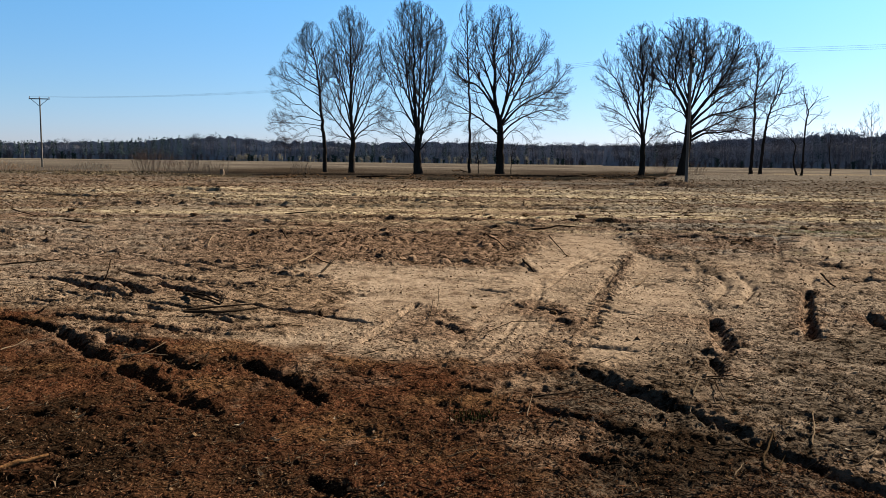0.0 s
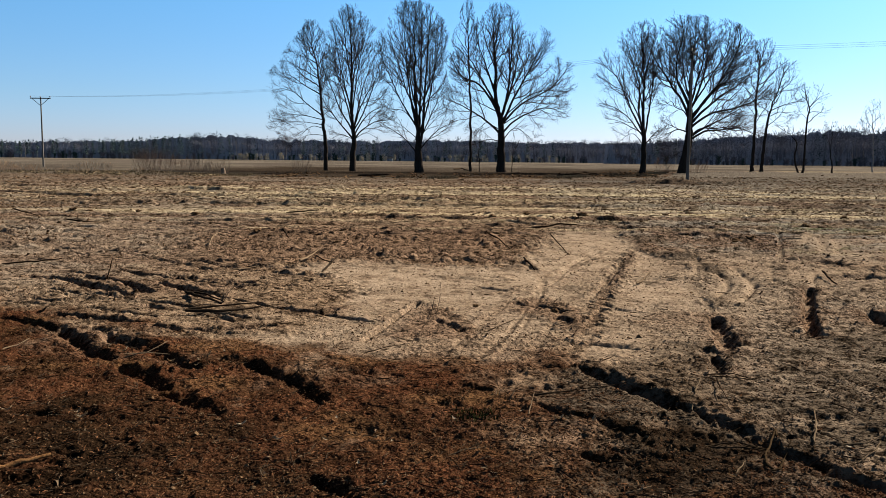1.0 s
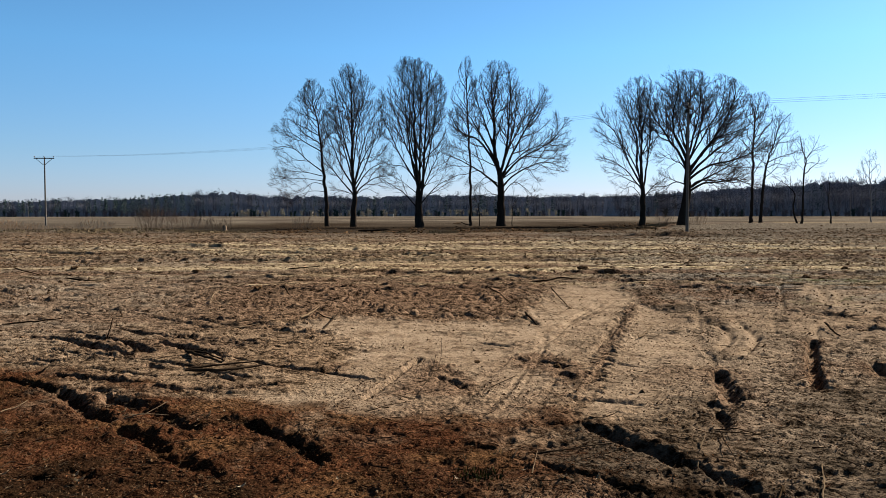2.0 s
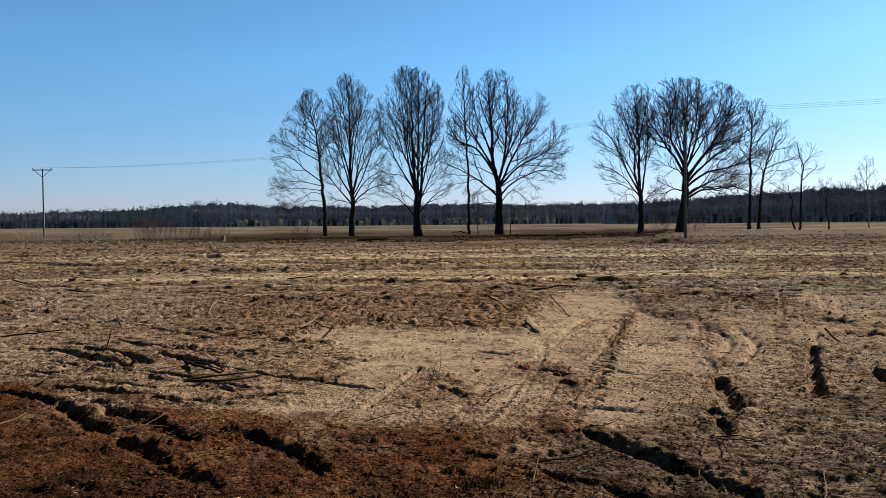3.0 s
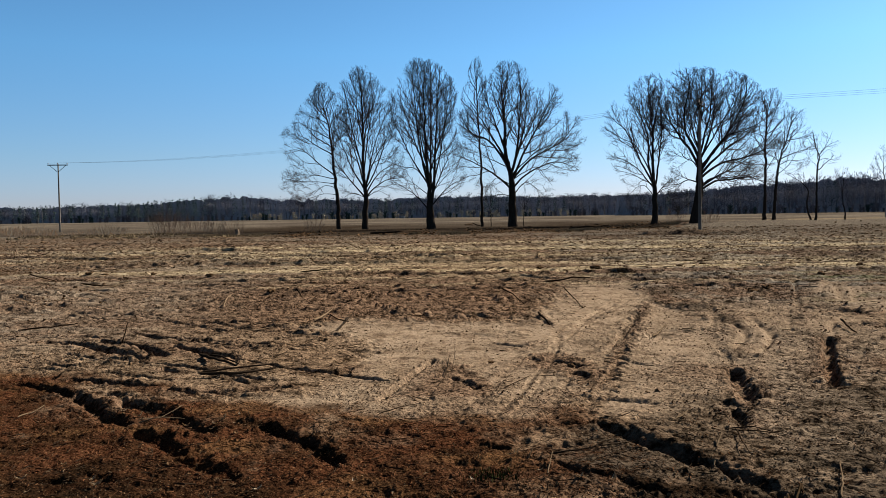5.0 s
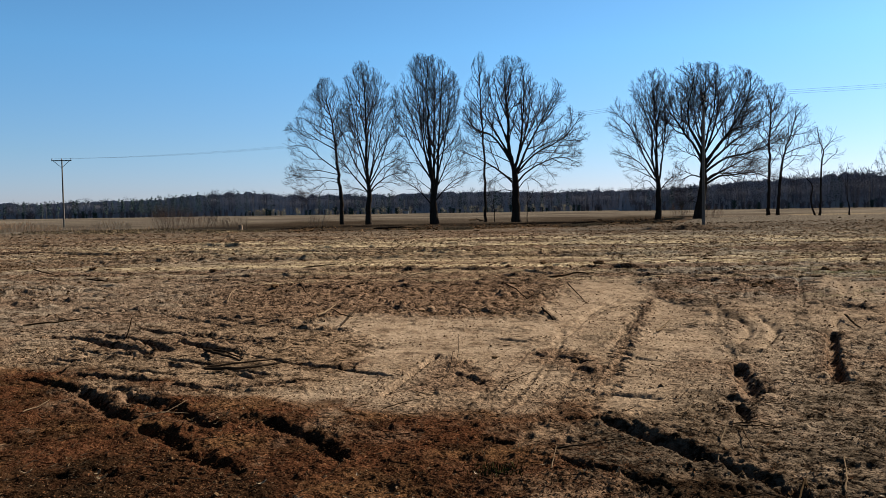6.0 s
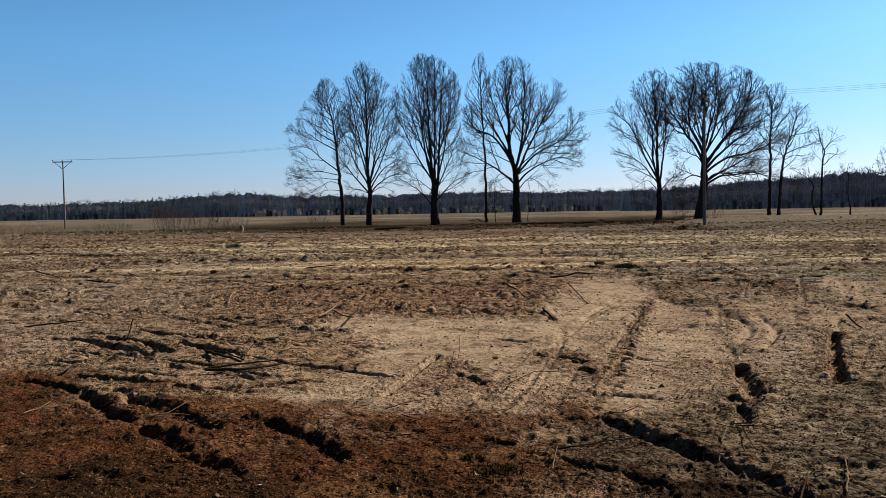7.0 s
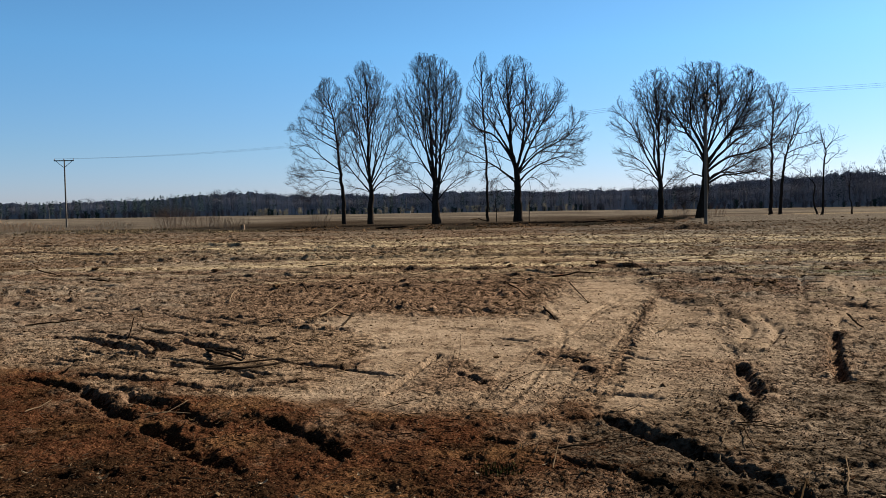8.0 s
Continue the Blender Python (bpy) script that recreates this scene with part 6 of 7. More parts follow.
def far_woods():
    rng = random.Random(5)
    bare, pine, birch = ([], []), ([], []), []
    def add(store, v, f):
        k = len(store[0])
        store[0].extend(v)
        store[1].extend(tuple(i + k for i in t) for t in f)
    spots = []
    for i in range(760):
        x = -470 + 640 * (i + rng.random()) / 760
        spots.append((x, 500 + 70 * rng.random() ** 1.5, woods_height(x) * rng.uniform(0.86, 1.03)))
    for i in range(420):
        x = 84 + 260 * rng.random()
        spots.append((x, 400 + 60 * rng.random() ** 1.5 - 0.05 * (x - 90), float(np.interp(x, (84, 114, 141, 196, 300), (11.5, 14, 16.5, 21, 22.5))) * rng.uniform(0.86, 1.02)))
    for x, y, h in spots:
        conifer = rng.random() < (0.85 if -208 < x < -158 else 0.42 if x < -208 else 0.14 if x < 80 else 0.04)
        if conifer:
            h *= 0.9
            v, f = [], []
            for t in range(110):
                share = rng.random()
                z = h * (0.2 + 0.78 * share)
                wid = h * 0.16 * max(0.02, 1 - share) ** 0.6 * rng.random() ** 0.6
                a = rng.uniform(0, 6.28)
                c = Vector((x + math.cos(a) * wid, y + math.sin(a) * wid, z))
                k = len(v)
                v += [c + Vector((rng.uniform(-1, 1), rng.uniform(-1, 1), rng.uniform(-0.5, 0.6))) * 0.5 for _ in range(4)]
                f += [(k, k + 1, k + 2), (k, k + 2, k + 3), (k, k + 3, k + 1), (k + 1, k + 3, k + 2)]
            add(pine, v, f)
            birch.append(([(x, y, -0.3), (x, y, h * 0.8)], [0.2, 0.08])) if rng.random() < 0.08 else None
        else:
            add(bare, *crown_twigs(rng, 130, (x, y), h))
            add(bare, *slivers(rng, 10, (x, y), h * 0.14, h * 0.1, h * 0.6, 0.07))
            if rng.random() < 0.15:
                birch.append(([(x, y - 1, -0.3), (x, y - 1, h * 0.75)], [0.16, 0.08]))
            else:
                add(bare, *slivers(rng, 1, (x, y), 0.2, -0.3, h * 0.8, 0.28))
    # bushes and young pines along the woods' foot
    scrub = ([], [])
    for i in range(520):
        x = rng.uniform(-420, 330)
        y = (487 if x < 84 else 388 - 0.05 * (x - 90)) + rng.uniform(-6, 6)
        h = rng.uniform(2.0, 5.0)
        middle = -130 < x < 70
        pick = rng.random()
        add(pine if pick < (0.38 if middle else 0.12) else scrub if middle and pick < 0.85 else bare, *slivers(rng, 40, (x, y), h * 0.5, -0.2, h, 0.3))
    for (v, f), mat, name, label in ((bare, M_WOODS_HAZY, "far_woods", "grey-brown leafless woods behind the meadow"), (pine, M_WOODS_PINE, "far_pines", "dark green pines among the far woods"), (scrub, M_SCRUB_HAZY, "far_scrub", "pale dry scrub along the foot of the woods")):
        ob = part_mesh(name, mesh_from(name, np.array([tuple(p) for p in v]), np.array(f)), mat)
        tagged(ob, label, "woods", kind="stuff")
    v, f = tubes(birch, 4)
    tagged(part_mesh("far_birches", mesh_from("far_birches", v, f), M_WOODS_PALE), "pale slim trunks at the edge of the woods", "woods", kind="stuff")
    # dense inside of the woods: one ragged-topped backing sheet, leaning forward to stay unlit
    def thicket(x0, x1, y0, depth, height):
        cols, rows = int((x1 - x0) / 0.7), 7
        X, T = np.meshgrid(np.linspace(x0, x1, cols), np.linspace(0, 1, rows), indexing="ij")
        H = np.array([height(x) for x in X[:, 0]])[:, None] * (0.70 + 0.30 * fbm(X * 0.22, X * 0, 5, 81, 0.75))
        Y = y0 + depth * T + 3 * (fbm(X * 0.25, X * 0, 3, 83) - 0.5)
        Z = H * T - 0.3
        idx = np.arange(cols * rows).reshape(cols, rows)
        q = np.stack([idx[:-1, :-1], idx[1:, :-1], idx[1:, 1:], idx[:-1, 1:]], -1).reshape(-1, 4)
        ob = part_mesh("woods_backing", mesh_from("woods_backing", np.stack([X, Y, Z], -1).reshape(-1, 3), q), M_THICKET_HAZY)
        tagged(ob, "dense hazy backing sheet inside the far woods", "woods", kind="stuff")
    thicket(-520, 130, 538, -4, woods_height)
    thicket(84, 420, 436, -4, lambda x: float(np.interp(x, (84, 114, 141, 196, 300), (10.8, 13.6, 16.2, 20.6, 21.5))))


far_woods()


def brush(base, seed, height, spread, stems, mat, label):
    """A leafless bush of many thin forked stems."""
    rng = random.Random(seed)
    z = float(ground_height(*base)[0]) - 0.05
    lines = []
    for _ in range(int(stems * 1.5)):
        a, r = rng.uniform(0, 6.28), spread * math.sqrt(rng.random())
        foot = Vector((math.cos(a) * r * 0.8, math.sin(a) * r * 0.5, 0))
        d = Vector((math.cos(a) * 0.3 + rng.gauss(0, 0.12), math.sin(a) * 0.3, 1)).normalized()
        h = height * rng.uniform(0.45, 1.0) * (1 - 0.4 * r / spread)
        pts = [foot, foot + d * h * 0.5 + Vector((rng.gauss(0, 0.05), 0, 0)), foot + d * h]
        lines.append((pts, [0.005, 0.004, 0.003]))
        for k in range(4):
            s = pts[1].lerp(pts[2], rng.random() * 0.8)
            e = s + (d + Vector((rng.gauss(0, 0.4), rng.gauss(0, 0.4), 0))).normalized() * h * rng.uniform(0.2, 0.4)
            lines.append(([s, s.lerp(e, 0.5) + Vector((0, 0, 0.03)), e], [0.004, 0.0034, 0.003]))
    v, f = tubes(lines, 3)
    ob = part_mesh("dry_bush", mesh_from("dry_bush", v, f), mat)
    ob.location = (*base, z)
    tagged(ob, label, "bush", "bushes along the field edge")


for k, (x, y, h, s, n, red) in enumerate(((-46, 84, 1.6, 3.4, 150, 0), (-42, 82, 1.2, 2.6, 90, 0), (-50, 86, 1.4, 3.0, 100, 0), (-33.4, 95, 3.7, 2.6, 170, 1), (-30.0, 96, 2.4, 2.2, 90, 1), (-25.8, 88, 1.9, 1.4, 34, 1),
        (-23.6, 86, 2.0, 1.6, 40, 1), (-37.5, 88, 1.5, 2.6, 80, 0), (-16.6, 96, 2.2, 1.4, 40, 1), (35.8, 118, 2.6, 2.0, 60, 1), (30.4, 115, 3.0, 1.6, 50, 1), (-28, 80, 0.9, 3.0, 60, 0), (-35, 78, 0.9, 3.5, 70, 0))):
    brush((x, y), 300 + k, h, s, n, M_BRUSH_RED if red else M_BRUSH, "reddish-brown leafless bush beyond the field" if red else "tan dry bush on the grassy verge")


def blades(name, spots, mat, label, lo, hi, width, parent=None, kind="stuff"):
    """Grass: narrow blades at many spots."""
    rng = random.Random(len(spots))
    xy = np.array(spots)
    z = ground_height(xy[:, 0], xy[:, 1]) if parent is None else np.zeros(len(xy))
    v, f = [], []
    for (x, y), z0 in zip(spots, z):
        a, h, w = rng.uniform(0, 6.28), rng.uniform(lo, hi), width * rng.uniform(0.6, 1.3)
        lean = rng.gauss(0, 0.3) * h
        k = len(v)
        c, s = math.cos(a) * w, math.sin(a) * w
        v += [(x - c, y - s, z0 - 0.02), (x + c, y + s, z0 - 0.02), (x + lean * 0.4 + c * 0.5, y + s * 0.5, z0 + h * 0.6), (x + lean * 0.4 - c * 0.5, y - s * 0.5, z0 + h * 0.6), (x + lean, y + rng.gauss(0, 0.1) * h, z0 + h)]
        f += [(k, k + 1, k + 2), (k, k + 2, k + 3), (k + 3, k + 2, k + 4)]
    ob = part_mesh(name, mesh_from(name, np.array(v), np.array(f)), mat, parent)
    return tagged(ob, label, "" if parent else "grass", kind=kind)


rng = random.Random(44)
xs = np.array([rng.uniform(-70, 42) for _ in range(52000)])
keep = fbm(xs * 0.5, xs * 0, 3, 91) > np.where(xs > -16, 0.58, 0.36)
xs = xs[keep]
edges = soil_masks(xs, np.full(xs.shape, 90.0))["edge"]
blades("verge_grass", [(x, e + abs(rng.gauss(0.2, 3.4))) for x, e in zip(xs, edges)], M_GRASS_DRY, "pale dry grass along the field edge", 0.04, 0.2, 0.022)


def crumb_shape(seed):
    """A rough eight-sided crumb's points and triangles."""
    rng = random.Random(seed)
    v = [Vector(p) * rng.uniform(0.6, 1.3) for p in ((1, 0, 0), (0, 1, 0), (-1, 0, 0), (0, -1, 0), (0.2, 0.1, 0.8), (0, 0, -0.6), (-0.6, 0.6, 0.5))]
    f = [(0, 1, 4), (1, 6, 4), (6, 2, 4), (1, 2, 6), (2, 3, 4), (3, 0, 4), (3, 2, 5), (0, 3, 5)]
    return np.array([tuple(p) for p in v]), np.array(f)


def chip(seed):
    rng = random.Random(seed)
    w, t, b = rng.uniform(0.15, 0.4), rng.uniform(0.05, 0.12), rng.uniform(-0.2, 0.2)
    v = np.array([(-1, -w, 0), (-0.9, w, -t), (1, rng.uniform(-w, w), b), (rng.uniform(-0.3, 0.4), 0, t + 0.14)])
    return v, np.array([(0, 1, 3), (0, 3, 2), (1, 2, 3), (0, 2, 1)])


def scatter(name, kinds, xy, sizes, mat, label, category, sink=0.3, seed=1):
    """Many small pieces lying on the soil, as one object."""
    rs = np.random.RandomState(seed)
    z = ground_height(xy[:, 0], xy[:, 1])
    verts, faces, base = [], [], 0
    for i in range(len(xy)):
        v, f = kinds[rs.randint(len(kinds))]
        a, tilt = rs.uniform(0, 6.28), rs.normal(0, 0.25)
        c, s = math.cos(a), math.sin(a)
        p = v * sizes[i]
        p = np.stack([p[:, 0] * c - p[:, 1] * s, p[:, 0] * s + p[:, 1] * c, p[:, 2] + p[:, 0] * tilt], 1)
        p += (xy[i, 0], xy[i, 1], z[i] + sizes[i] * sink)
        verts.append(p)
        faces.append(f + base)
        base += len(v)
    ob = part_mesh(name, mesh_from(name, np.concatenate(verts), np.concatenate(faces)), mat)
    return tagged(ob, label, category, kind="stuff")


def tussocks(n, wide, back, lo, hi, mat, label, seed):
    """Rough clumps along the field's far edge, uneven and in drifts."""
    rs = np.random.RandomState(seed)
    x = rs.uniform(*wide, n)
    x = x[rs.rand(n) < np.clip((fbm(x * 0.35, x * 0, 4, seed) - 0.36) * 5, 0.1, 1)]
    y = soil_masks(x, np.full(x.shape, 90.0))["edge"] + rs.uniform(*back, len(x)) * rs.rand(len(x))
    flat = [(v * (1.5, 1.2, 0.8), f) for v, f in (crumb_shape(k + seed) for k in range(9))]
    return scatter("tussocks", flat, np.stack([x, y], 1), rs.uniform(lo, hi, len(x)), mat, label, "tussocks", 0.1, seed)


tussocks(2600, (-46, -14), (-0.6, 3.0), 0.03, 0.11, M_GRASS_DRY, "pale matted grass clumps along the field edge", 11)
tussocks(2200, (-20, 32), (-0.5, 32.0), 0.05, 0.16, M_CLOD, "dark brown clumps and debris under the trees", 12)


def tree_stump(base, height, radius):
    """A cut stump with a flared foot and a pale top."""
    root = new("tree_stump")
    root.location = (*base, float(ground_height(*base)[0]) - 0.05)
    tagged(root, "weathered brown tree stump on the grassy verge", "stump")
    rows = [(0, 1.5), (0.08, 1.2), (0.2, 1.02), (0.6, 0.95), (1.0, 0.92)]
    v, f = tubes([([(0.06 * math.sin(3 * t), 0, height * t) for t, _ in rows], [radius * k for _, k in rows])], 11)
    part_mesh("bark", mesh_from("bark", v, f, True), M_STUMP, root)
    bm = bmesh.new()
    bmesh.ops.create_cone(bm, cap_ends=True, segments=11, radius1=radius * 0.92, radius2=radius * 0.86, depth=0.03, matrix=Matrix.Translation((0.01, 0, height + 0.012)))
    part("cut_top", bm, wood, root, "weathered cut face")


tree_stump((-20.2, 75.6), 0.6, 0.2)


def far_shed(base):
    """A small pale hut at the foot of the woods."""
    root = new("shed")
    root.location = base
    tagged(root, "small pale shed at the foot of the woods", "shed")
    bm = bmesh.new()
    bmesh.ops.create_cube(bm, size=1, matrix=Matrix.Translation((0, 0, 0.85)) @ Matrix.Diagonal((2.4, 2.2, 1.7, 1)))
    part("wall", bm, M_SHED, root)
    bm = bmesh.new()
    v = [bm.verts.new(p) for p in ((-1.4, -1.3, 1.7), (1.4, -1.3, 1.7), (1.4, 1.3, 1.7), (-1.4, 1.3, 1.7), (-1.4, 0, 2.4), (1.4, 0, 2.4))]
    for q in ((0, 1, 5, 4), (2, 3, 4, 5), (0, 4, 3), (1, 2, 5), (0, 3, 2, 1)):
        bm.faces.new([v[i] for i in q])
    part("roof", bm, M_STEEL, root, "grey sheet roof")


far_shed((-30.6, 476.0, -0.1))

# ---- sticks, clods and chips on the near ground ----
def stick(points, radius, mat, label):
    """A crooked stick through a few places given by x, y and the height above the soil."""
    rng = random.Random(int(abs(points[0][0] * 1000 + points[0][1] * 77)))
    ctrl = [Vector((x, y, float(ground_height(x, y)[0]) + dz + radius * 0.35)) for x, y, dz in points]
    pts, radii = [], []
    n = 5
    for i, (a, b) in enumerate(zip(ctrl[:-1], ctrl[1:])):
        for k in range(n):
            t = k / n
            p = a.lerp(b, t) + Vector((rng.gauss(0, 1), rng.gauss(0, 1), rng.gauss(0, 0.6))) * radius * 0.35
            pts.append(p)
    pts.append(ctrl[-1])
    total = len(pts) - 1
    radii = [radius * (1 - 0.5 * i / total) * rng.uniform(0.85, 1.12) for i in range(total + 1)]
    radii[0] *= 0.6
    base = pts[0].copy()
    lines = [([p - base for p in pts], radii)]
    # a short side shoot or two
    for _ in range(2 if total > 10 else 0):
        i = rng.randrange(2, total - 1)
        way = (pts[i + 1] - pts[i - 1]).normalized()
        d = (way + Vector((rng.gauss(0, 0.6), rng.gauss(0, 0.6), abs(rng.gauss(0, 0.12))))).normalized()
        ln = (pts[-1] - pts[0]).length * rng.uniform(0.12, 0.3)
        s = pts[i] - base
        lines.append(([s, s + d * ln * 0.5, s + d * ln], [radii[i] * 0.6, radii[i] * 0.45, radii[i] * 0.3]))
    v, f = tubes(lines, 7)
    ob = part_mesh("stick", mesh_from("stick", v, f, True), mat)
    ob.location = base
    tagged(ob, label, "stick", "sticks on the field")


stick([(-2.11, 12.06, 0.03), (-2.06, 12.73, 0.06), (-2.02, 13.24, 0.10)], 0.022, pale, "split pale stick lying on sand")
stick([(2.48, 10.46, 0.02), (2.65, 10.80, 0.03), (2.84, 11.20, 0.06)], 0.016, pale, "short pale stick lying on sand")
stick([(1.66, 6.26, 0.01), (1.73, 6.35, 0.02), (1.82, 6.49, 0.03)], 0.007, pale, "short pale stick beside the rut")
stick([(2.13, 4.56, 0.010), (2.22, 4.74, 0.015), (2.32, 4.97, 0.015), (2.42, 5.21, 0.010)], 0.007, pale, "upright bent pale stick in dark soil")
stick([(1.75, 5.56, 0.00), (1.81, 5.68, 0.03), (1.88, 5.81, 0.07)], 0.007, pale, "pale stick leaning over the rut")
stick([(1.60, 5.13, 0.00), (1.64, 5.25, 0.05)], 0.011, pale, "short stub standing in the rut")
stick([(1.72, 4.13, 0.010), (1.71, 4.18, 0.015), (1.75, 4.31, 0.020), (1.82, 4.44, 0.020), (2.01, 4.82, 0.020), (1.95, 4.65, 0.020), (2.02, 4.82, 0.020)], 0.0085, M_ROOT, "curved pale root in dark soil")
stick([(1.71, 4.12, 0.010), (1.77, 4.15, 0.010), (1.81, 4.22, 0.015), (1.92, 4.45, 0.015), (1.99, 4.55, 0.015)], 0.0055, M_ROOT, "thin curved root in dark soil")
stick([(1.49, 4.04, 0.000), (1.54, 4.11, 0.015), (1.61, 4.21, 0.020)], 0.0055, pale, "short pale twig in mulch")
stick([(-2.58, 8.14, 0.04), (-2.20, 8.21, 0.05), (-1.89, 8.46, 0.03)], 0.018, dark, "dark branch lying across the ruts")
stick([(-2.96, 9.37, 0.03), (-2.59, 8.76, 0.06), (-2.34, 8.59, 0.02)], 0.020, dark, "dark branch with lifted end")
stick([(-4.10, 14.36, 0.00), (-4.25, 15.12, 0.05), (-4.32, 15.75, 0.09), (-4.18, 15.55, 0.02)], 0.012, pale, "arched pale twig standing in soil")
stick([(-3.36, 17.08, 0.10), (-3.13, 16.36, 0.06), (-2.88, 15.50, 0.00)], 0.02, dark, "forked dark twig in brown soil")
stick([(-3.70, 13.96, 0.06), (-3.70, 14.22, 0.05), (-3.55, 13.89, 0.00)], 0.012, pale, "pale bent twig in brown soil")
stick([(-1.68, 11.29, 0.00), (-1.65, 11.96, 0.04), (-1.62, 13.03, 0.12)], 0.012, dark, "dark twig lying on sand")
stick([(-2.06, 13.23, 0.00), (-1.77, 12.21, 0.04), (-1.62, 12.25, 0.02)], 0.010, dark, "thin dark twig on sand")
stick([(1.90, 18.69, 0.02), (2.65, 19.02, 0.08), (3.10, 19.13, 0.05)], 0.024, dark, "long dark branch in brown soil")
stick([(2.18, 16.72, 0.10), (2.18, 15.61, 0.05), (2.18, 14.33, 0.00)], 0.012, dark, "thin twig lying on sand")
stick([(1.28, 12.97, 0.02), (1.32, 12.41, 0.03), (1.36, 11.91, 0.00)], 0.02, dark, "piece of dark bark on sand")
stick([(5.28, 11.37, 0.05), (5.16, 10.89, 0.04), (5.04, 10.43, 0.02)], 0.015, dark, "dark stick lying on pale sand")
stick([(0.45, 5.34, 0.00), (0.47, 5.36, 0.04), (0.49, 5.39, 0.08)], 0.005, pale, "pale twig standing in mulch")
stick([(0.60, 5.49, 0.01), (0.80, 5.53, 0.02), (0.91, 5.60, 0.02), (1.23, 5.73, 0.02)], 0.007, dark, "long thin twig in mulch")
stick([(-3.54, 6.49, 0.02), (-3.50, 6.64, 0.02), (-3.46, 6.78, 0.04)], 0.007, pale, "forked pale stick lying on mulch")
stick([(-2.34, 3.93, 0.00), (-2.23, 4.04, 0.01), (-2.05, 4.18, 0.01)], 0.021, wood, "weathered wooden log half sunk in mulch")
stick([(-4.04, 8.14, 0.00), (-3.99, 8.18, 0.05), (-3.97, 8.35, 0.09)], 0.012, dark, "dark stub standing by the rut")
stick([(-2.45, 6.19, 0.03), (-2.31, 6.23, 0.04), (-2.15, 6.37, 0.07)], 0.005, pale, "thin pale twig across the rut")
stick([(-6.27, 11.61, 0.02), (-5.87, 11.76, 0.03), (-5.54, 11.90, 0.05)], 0.013, dark, "long dark twig on sand")
stick([(-2.96, 11.37, 0.02), (-2.82, 11.61, 0.03), (-2.68, 11.89, 0.02)], 0.009, pale, "thin pale twig lying on sand")
stick([(-4.36, 10.53, 0.00), (-4.26, 10.40, 0.15), (-4.15, 10.26, 0.30)], 0.010, dark, "leaning dark twig by the ruts")
stick([(1.83, 5.32, 0.00), (1.84, 5.41, 0.05), (1.87, 5.46, 0.10)], 0.004, pale, "thin twig in dark soil")
stick([(1.50, 4.45, 0.01), (1.68, 4.44, 0.02), (1.80, 4.44, 0.01)], 0.005, dark, "twig lying in dark soil")
stick([(1.97, 5.90, 0.02), (2.08, 5.81, 0.03), (2.24, 5.79, 0.02)], 0.005, dark, "thin twig over dark soil")
stick([(0.55, 5.05, 0.00), (0.58, 5.21, 0.03), (0.62, 5.38, 0.06)], 0.005, pale, "thin pale twig in dark soil")
stick([(0.04, 4.34, 0.01), (0.13, 4.39, 0.02), (0.23, 4.46, 0.01)], 0.003, pale, "thin pale twig in mulch")
stick([(0.89, 3.82, 0.00), (0.96, 3.82, 0.03), (1.03, 3.88, 0.02)], 0.005, pale, "pale bent twig in dark soil")
stick([(0.40, 4.46, 0.00), (0.43, 4.52, 0.03), (0.46, 4.55, 0.06)], 0.004, pale, "curled pale twig in mulch")
stick([(2.29, 4.55, 0.01), (2.43, 4.56, 0.02), (2.58, 4.67, 0.01)], 0.005, pale, "stick lying in dark soil")
stick([(2.26, 4.32, 0.01), (2.41, 4.43, 0.02), (2.52, 4.58, 0.03)], 0.005, pale, "pale twig lying in dark soil")
stick([(-0.19, 7.67, 0.00), (-0.12, 8.22, 0.02), (-0.09, 9.08, 0.06)], 0.006, dark, "thin dark twig on sand")
stick([(0.91, 17.10, 0.05), (1.04, 15.47, 0.05), (1.18, 14.49, 0.02)], 0.014, dark, "dark twig on brown soil")
stick([(-0.65, 6.63, 0.01), (-0.47, 6.80, 0.02), (-0.29, 7.02, 0.01)], 0.005, dark, "long thin dark twig on sand")
stick([(1.96, 6.01, 0.01), (2.12, 5.92, 0.02), (2.27, 5.87, 0.01)], 0.005, dark, "thin dark twig lying on soil")
stick([(2.00, 5.89, 0.02), (1.93, 5.56, 0.03), (1.91, 5.30, 0.01)], 0.005, dark, "bent dark twig by the rut")
stick([(1.50, 4.48, 0.01), (1.68, 4.55, 0.02), (1.81, 4.45, 0.01)], 0.005, dark, "long dark twig in dark soil")
stick([(1.89, 4.31, 0.01), (2.00, 4.35, 0.02), (2.10, 4.39, 0.01)], 0.005, dark, "dark twig in dark soil")
stick([(-2.62, 8.26, 0.02), (-2.29, 8.44, 0.04), (-1.93, 8.66, 0.03)], 0.013, dark, "long dark branch lying over the ruts")
stick([(-2.93, 9.35, 0.03), (-2.63, 9.03, 0.05), (-2.34, 8.70, 0.02)], 0.012, dark, "dark branch beside the rut")
stick([(-2.36, 8.73, 0.00), (-2.41, 9.16, 0.05), (-2.41, 9.43, 0.08)], 0.007, dark, "thin dark twig by the branch")
stick([(-2.51, 6.35, 0.02), (-2.37, 6.46, 0.03), (-2.27, 6.71, 0.04)], 0.005, pale, "thin pale straw across the rut")
stick([(-2.10, 9.26, 0.01), (-1.97, 9.42, 0.02), (-1.84, 9.55, 0.01)], 0.006, dark, "dark twig lying on sand")
stick([(-2.10, 10.71, 0.01), (-1.97, 10.67, 0.02)], 0.014, dark, "short piece of dark bark")
